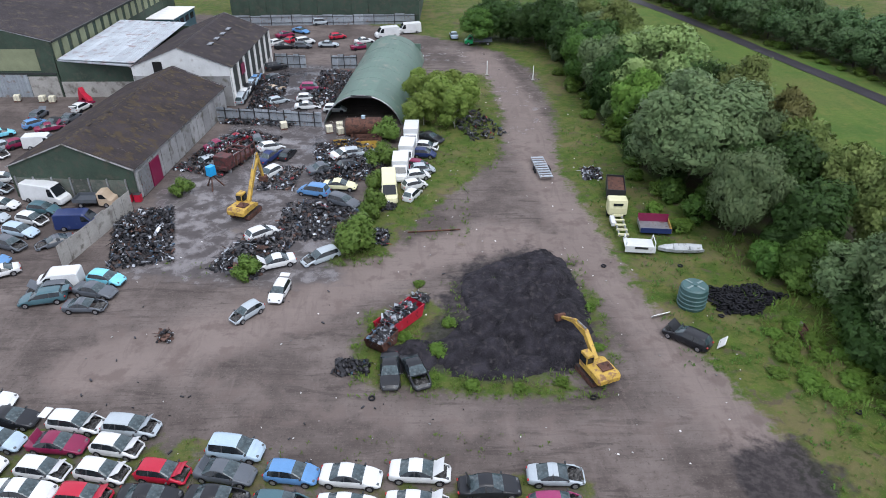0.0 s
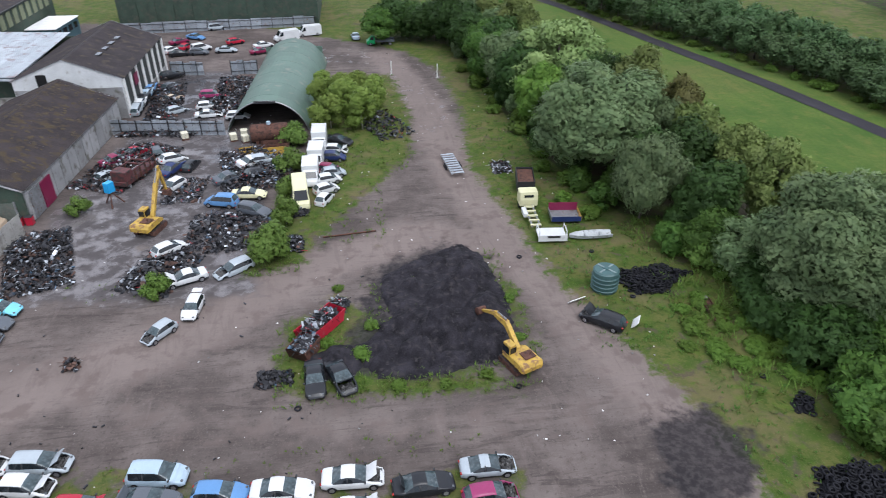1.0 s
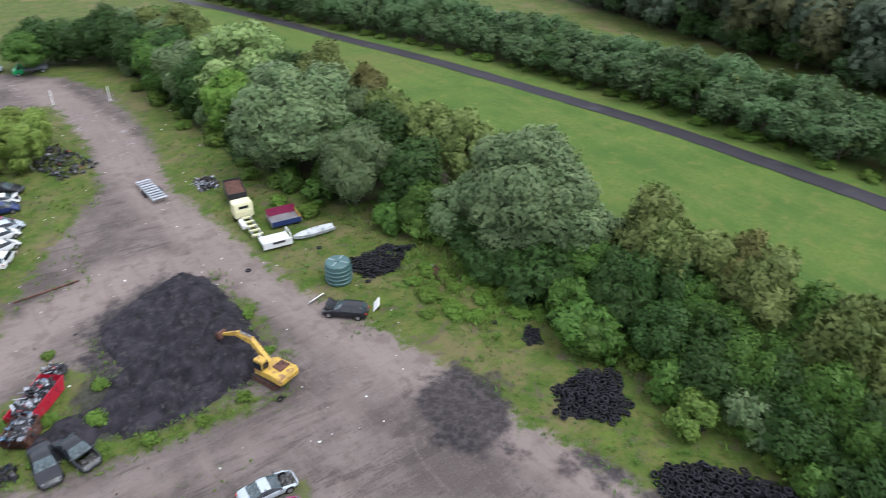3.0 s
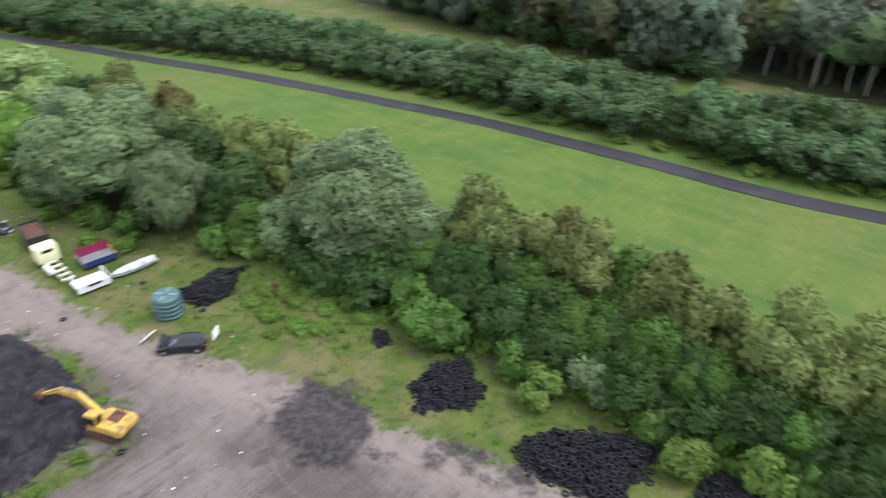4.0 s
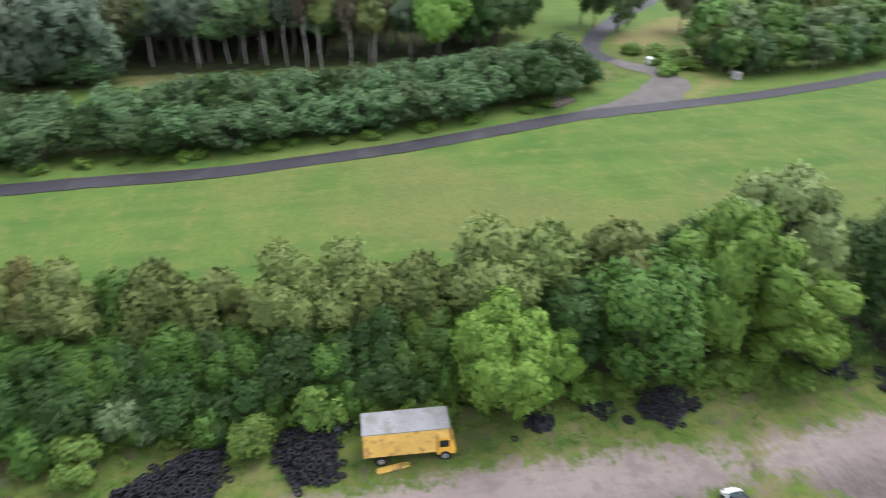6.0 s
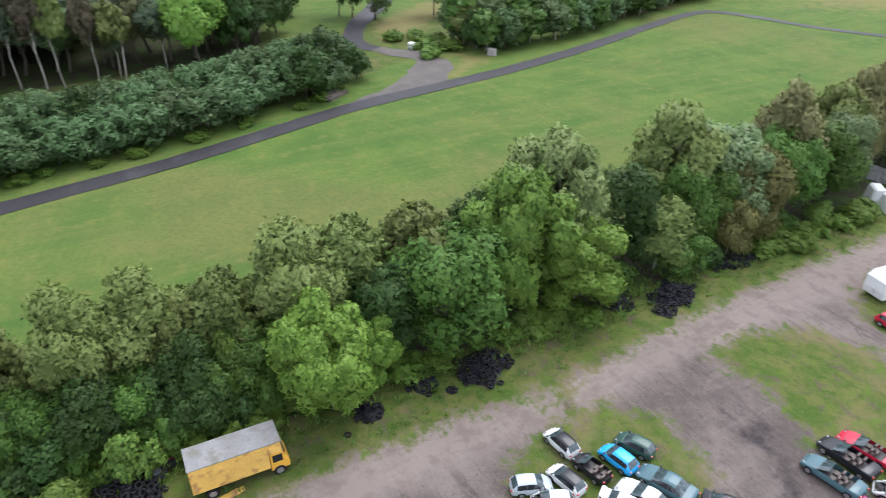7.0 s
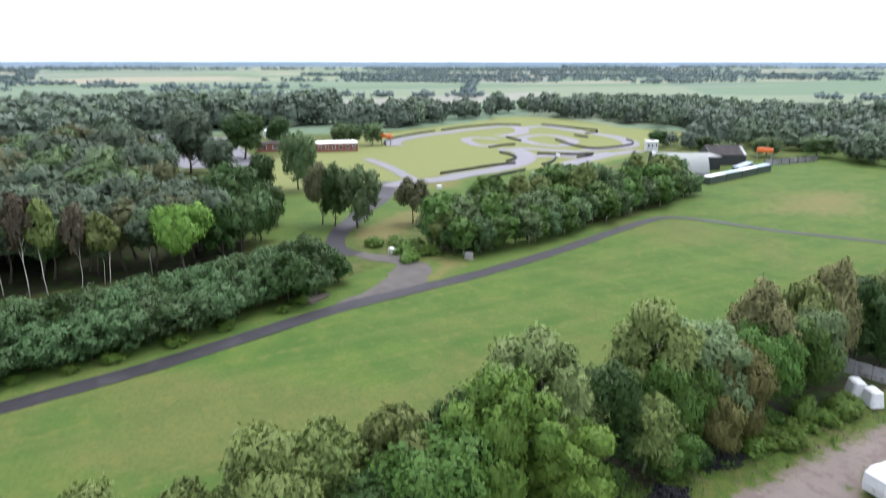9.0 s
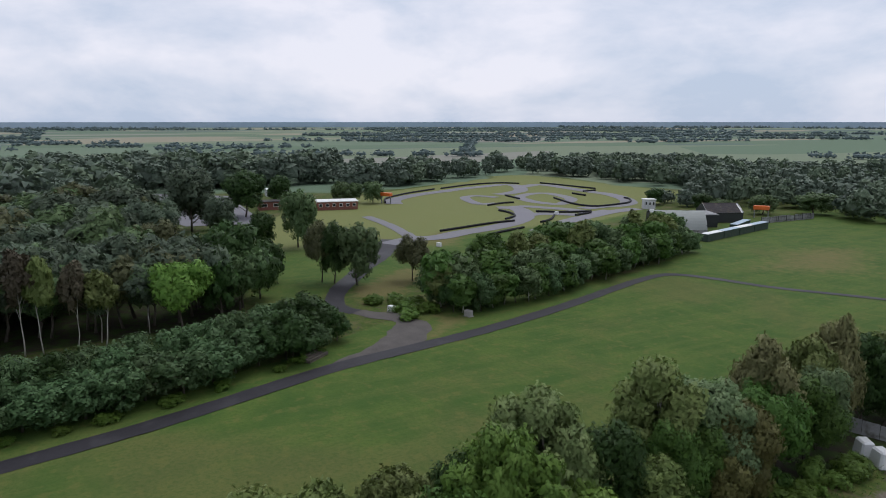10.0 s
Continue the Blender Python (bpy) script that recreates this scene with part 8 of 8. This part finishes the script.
for x in (-31.7, -30.6):
    can = thing("red_bin", pose(x - 7.2, 75.7, 0), "small red bin with a dark lid by the gable", "bin")
    flat_part(can, "body", (-0.4, 0.4, -0.35, 0.35, 0, 1.0), PAINT["red"], 0.04, )
    flat_part(can, "lid", (-0.43, 0.43, -0.38, 0.38, 1.0, 1.1), TRIM, 0.03)

# ---- by the far end of the track ----
van_c = thing("caravan", pose(28.0, -65.0, 0, 0, 0, -98), "long white touring caravan on rough grass", "caravan")
bm = bmesh.new()
prism(bm, [(-3.4, 0.45), (3.2, 0.45), (3.5, 1.2), (3.2, 2.3), (2.6, 2.6), (-2.8, 2.6), (-3.4, 2.2), (-3.5, 1.2)], -1.15, 1.15, 0.06)
part("body", bm, PAINT["white"], van_c)
for s in (-1, 1):
    for x in (-2.0, 0, 1.8):
        flat_part(van_c, "window", (x - 0.5, x + 0.5, s * 1.155 - 0.01, s * 1.155 + 0.01, 1.4, 2.0), GLASS)
    under("wheel", TYRE_ME, van_c, pose(-0.2, s * 1.0, 0.33))
flat_part(van_c, "roof_rail", (-2.8, 2.6, -1.1, 1.1, 2.6, 2.64), WHITE_TRIM)
for x, y, turn in ((41.2, -80.6, 55), (38.8, -79.8, 62)):
    sh = thing("van_shell", pose(x, y, 0, 0, 0, turn), "white van shell standing on end at the trees", "van shell")
    bm = bmesh.new()
    box(bm, -0.9, 0.9, -1.2, 1.2, 0, 2.1, 0.2, None, (0.75, 0.8))
    part("shell", bm, PAINT["white"], sh)
    for q in (-0.4, 0.4):
        flat_part(sh, "vent", (-0.95, -0.72, q - 0.2, q + 0.2, 1.1, 1.5), TRIM)
fence(46.5, -85.5, 39.5, -87.5, 2.0, GREY_WALL, "panel_wall", "grey concrete panel wall at the trees", 2.0, False)
fence(39.5, -87.5, 36.0, -95.0, 2.0, GREY_WALL, "panel_wall", "grey concrete panel wall at the trees", 2.0, False)

# ---- round the kart track ----
def plain_block(name, x, y, turn, wide, deep, high, wall, roof, label, windows=0, lip=0.3):
    ob = thing(name, pose(x, y, 0, 0, 0, turn), label, "building")
    flat_part(ob, "wall", (-wide / 2, wide / 2, -deep / 2, deep / 2, 0, high), wall)
    flat_part(ob, "roof", (-wide / 2 - lip, wide / 2 + lip, -deep / 2 - lip, deep / 2 + lip, high, high + 0.3), roof)
    for i in range(windows):
        x0 = -wide / 2 + wide * (i + 0.25) / windows
        w = part("window", _box((x0, x0 + wide * 0.5 / windows, -deep / 2 - 0.06, -deep / 2 + 0.02, high * 0.4, high * 0.8)), WHITE_TRIM, ob)
        flat_part(w, "pane", (x0 + 0.12, x0 + wide * 0.5 / windows - 0.12, -deep / 2 - 0.09, -deep / 2 - 0.05, high * 0.44, high * 0.76), GLASS)
    return ob


def _box(dims):
    bm = bmesh.new()
    box(bm, *dims)
    return bm


plain_block("clubhouse", 294, -111, -105, 18, 10, 3.6, BRICK, WHITE_TRIM, "low brick clubhouse with a white flat roof", 6)
plain_block("clubhouse", 307, -84, -100, 10, 8, 3.6, BRICK, SLATE, "low red-brick hut among trees", 2)
plain_block("clubhouse", 363, -103, -100, 11, 7, 3.4, WHITE_WALL, WHITE_TRIM, "white flat-roofed building far off", 3)
plain_block("race_tower", 223.8, -234, -120, 5, 4, 4.2, WHITE_WALL, WHITE_TRIM, "white timekeeping cabin by the kart track", 3)
def arched_hangar(x, y, turn, half, rise, deep, sheet, label):
    """A round-roofed hangar, open at its front; x, y the middle of the front, running back along its own y."""
    ob = thing("kart_hangar", pose(x, y, 0, 0, 0, turn), label, "building")
    rad = (half ** 2 + rise ** 2) / (2 * rise)
    span = math.asin(half / rad)
    for i in range(6):
        verts = []
        for yy in (0, 1):
            for r in (rad, rad - 0.12):
                for k in range(4):
                    t = -span + 2 * span * (i + k / 3) / 6
                    verts.append((r * math.sin(t), yy * (deep / 6 + 0.08), rise - rad + r * math.cos(t) + 1.2))
        faces = [(k, k + 1, k + 9, k + 8) for k in range(3)] + [(k + 4, k + 12, k + 13, k + 5) for k in range(3)] + [(k, k + 4, k + 5, k + 1) for k in range(3)]
        me = mesh_of("roof_sheet", verts, faces, sheet)
        for j in range(6):
            under("roof_sheet", me, ob, Matrix.Translation((0, j * deep / 6, 0.02 * (j % 2))))
    for side in (-1, 1):
        flat_part(ob, "side_wall", (side * half - 0.15, side * half + 0.15, 0, deep, 0, 1.35), GREY_WALL)
        flat_part(ob, "front_pier", (side * half * 0.80 - 1.0, side * half * 0.80 + 1.0, 0.1, 0.4, 0, 3.0), GREY_WALL)
    flat_part(ob, "back_wall", (-half * 0.9, half * 0.9, deep - 0.4, deep - 0.1, 0, rise), DARK_WALL)
    return ob


arched_hangar(169.5, -205.0, -39.3, 9.5, 5.6, 19.0, grain("pale_hangar_sheet", (0.20, 0.215, 0.20), 0.7, vary=0.2, scale=0.15, by="object", by_amount=0.06), "large round-roofed grey hangar by the kart track")
plain_block("brick_annex", 171.5, -188.5, -129, 6.5, 4.5, 3.4, BRICK, SLATE, "small dark brick annex beside a hangar", 3)
shed("kart_hangar", 185.6, -223.7, 152, 11, 14, 4.0, 7.0, DARK_WALL, DARK_WALL, SLATE, "smaller dark gabled shed beside a hangar", 2, 2.2)
for i in range(4):
    ang = math.atan2(-43.3, 8.6)
    cx, cy = 151.6 + 8.6 * (i + 0.5) / 4, -184.5 - 43.3 * (i + 0.5) / 4
    ob = thing("container", pose(cx, cy, 0, 0, 0, math.degrees(ang)), "dark green steel container with pale roof", "container", "containers beside the hangar")
    flat_part(ob, "body", (-5.3, 5.3, -1.3, 1.3, 0, 2.5), GREEN_WALL, 0.04)
    flat_part(ob, "roof", (-5.3, 5.3, -1.35, 1.35, 2.5, 2.62), PAINT["pale_blue"] if i % 2 else WHITE_TRIM)
# Solid block: its black walls stand for the shade in an open front.
plain_block("lean_to", 177, -214, 152, 11, 7, 4.6, DARK_WALL, GREY_WALL, "solid lean-to against the hangar, black walls for its shaded open front", 0)
ob = thing("container", pose(164, -218.8, 0, 0, 0, -69), "dark steel container with a pale blue roof", "container", "containers beside the hangar")
flat_part(ob, "body", (-8, 8, -1.3, 1.3, 0, 2.5), GREEN_WALL, 0.04)
flat_part(ob, "roof", (-8, 8, -1.35, 1.35, 2.5, 2.62), PAINT["pale_blue"])
plain_block("flat_shed", 154, -177, -31, 10, 6, 2.6, DARK_WALL, WHITE_TRIM, "low shed with a white flat roof", 0)
fence(168.5, -237, 167, -268, 2.4, GREY_WALL, "board_fence", "grey board fence at the field's edge", 2.4)
for x, y, mt in ((125.6, -58.9, WHITE_TRIM), (114.8, -71.0, CONCRETE), (186.6, -104.3, WHITE_TRIM), (228.5, -185, WHITE_TRIM), (214, -226, WHITE_TRIM)):
    ob = thing("utility_box", pose(x, y, 0, 0, 0, 20), "small pale utility box in the grass", "utility box")
    flat_part(ob, "cabinet", (-0.8, 0.8, -0.5, 0.5, 0.1, 1.3), mt, 0.05)
    flat_part(ob, "base", (-0.9, 0.9, -0.6, 0.6, 0, 0.1), CONCRETE)
for line in ([(302, -139), (318, -147), (334, -166), (349, -192)], [(350, -197), (362, -224), (364, -246), (354, -256)],
             [(351, -270), (327, -273), (305, -275)],
             [(268, -176), (272, -188), (271, -193)],
             [(278, -223), (254, -215), (241, -216), (240, -226), (243, -240), (249, -248), (257, -254), (260, -254)],
             [(250, -170), (243, -170), (232, -166), (226, -157)],
             [(212, -119), (215, -130), (219, -145), (220, -157)],
             [(195, -127), (200, -138), (204, -150)],
             [(212, -164), (216, -172), (225, -181)],
             [(239, -182), (231, -191), (227, -203)],
             [(221, -189), (224, -200)],
             [(300, -208), (283, -205)],
             [(291, -246), (279, -245)],
             [(296, -258), (297, -268)]):
    pts = smooth_line(line, 3)
    bm = bmesh.new()
    tube(bm, [(x, y, 0.5) for x, y in pts], [0.45] * len(pts), 6)
    tagged(new("tyre_barrier", done(bm, "tyre_barrier", RUBBER)), "black tyre barrier along the kart track", "barrier")
for x, y in ((301, -139), (178, -250)):
    ob = thing("playground_frame", pose(x, y, 0, 0, 0, 30), "orange and red climbing frame behind a building", "play frame")
    flat_part(ob, "deck", (-3, 3, -1.2, 1.2, 3.6, 5.2), PAINT["orange"], 0.1)
    for sx in (-2.6, 2.6):
        flat_part(ob, "leg", (sx - 0.2, sx + 0.2, -0.2, 0.2, 0, 3.6), STEEL)
bridge = thing("timber_stack", pose(106.4, -35.2, 0, 0, 0, -55), "stack of dark brown timber by the hedge", "timber")
for i in range(4):
    flat_part(bridge, "beam", (-2.6, 2.6, -1.3 + i * 0.65, -0.75 + i * 0.65, 0, 0.5 + 0.1 * (i % 2)), BARK, 0.03)

# ---- weeds, litter and loose bits ----
wrng = np.random.default_rng(77)


def tufts(name, areas, leaves, label, tall=0.45):
    """Clumps of blades and broad leaves over stretches of the plan."""
    out = []
    for x0, x1, y0, y1, count in areas:
        for _ in range(count):
            x, y, h = wrng.uniform(x0, x1), wrng.uniform(y0, y1), tall * wrng.uniform(0.4, 1.5)
            for _ in range(5):
                a, lean, w = wrng.uniform(0, 6.28), wrng.uniform(0.5, 1.2), wrng.uniform(0.03, 0.09)
                d, s = np.array([math.cos(a), math.sin(a), 0]), np.array([-math.sin(a), math.cos(a), 0])
                p = np.array([x, y, 0]) + d * wrng.uniform(0, 0.15)
                m = p + d * h * lean * 0.5 + np.array([0, 0, h * 0.6])
                out.append([p, m - s * w, p + d * h * lean + np.array([0, 0, h]), m + s * w])
    return tagged(new(name, quads(name, np.array(out), LEAF[leaves])), label, "weeds", kind="stuff")


tufts("weeds", [(-8.2, -2, 41, 52, 160), (-2, 13.5, 40.6, 44, 190), (12.6, 15, 44, 62, 90), (-12.5, -6.5, 60.5, 66, 110), (-6.5, 3, 66, 82, 130), (-5, 8.5, 84, 100, 230), (-5, 9, 100, 127, 260), (-0.5, 6, 50, 58, 60)], "weed", "bright green weeds round heaps and wrecks", 0.3)
tufts("weeds", [(20, 31, 44, 66, 420), (17.5, 26, 66, 100, 320), (26.5, 40, 18, 44, 420), (33.5, 40, -30, 18, 460), (35.5, 40, -80, -30, 380)], "mid", "rough grass and nettles along the tree belt", 0.25)
tufts("weeds", [(-34, 8, 24, 37, 420), (-30, -20, 58, 62, 20)], "weed", "patchy weeds between scrapped cars", 0.16)
tufts("nettles", [(29, 40, 36, 66, 420), (36.5, 41, -40, 34, 520), (38, 42, -80, -40, 260)], "weed", "tall nettles and brambles under the trees", 0.7)
bm = bmesh.new()
for _ in range(260):
    x, y, s = wrng.uniform(-32, 26), wrng.uniform(34, 120), wrng.uniform(0.03, 0.10)
    box(bm, -s, s, -s * 0.6, s * 0.6, 0, 0.05, 0, pose(x, y, 0.03, 0, 0, wrng.uniform(0, 180)))
tagged(new("litter", done(bm, "litter", grain("pale_litter", (0.42, 0.41, 0.40), 0.7, by="island", by_amount=0.8))), "small pale bits of litter on the dirt", "litter", kind="stuff")
bm = bmesh.new()
for _ in range(40):
    x, y = wrng.uniform(-30, 12), wrng.uniform(34, 60)
    s = wrng.uniform(0.06, 0.2)
    box(bm, -s, s, -s * 0.4, s * 0.4, 0, 0.10, 0.02, pose(x, y, 0.02, 0, 0, wrng.uniform(0, 180)))
tagged(new("debris", done(bm, "debris", SCRAP[0])), "small dark debris on the dirt", "debris", kind="stuff")
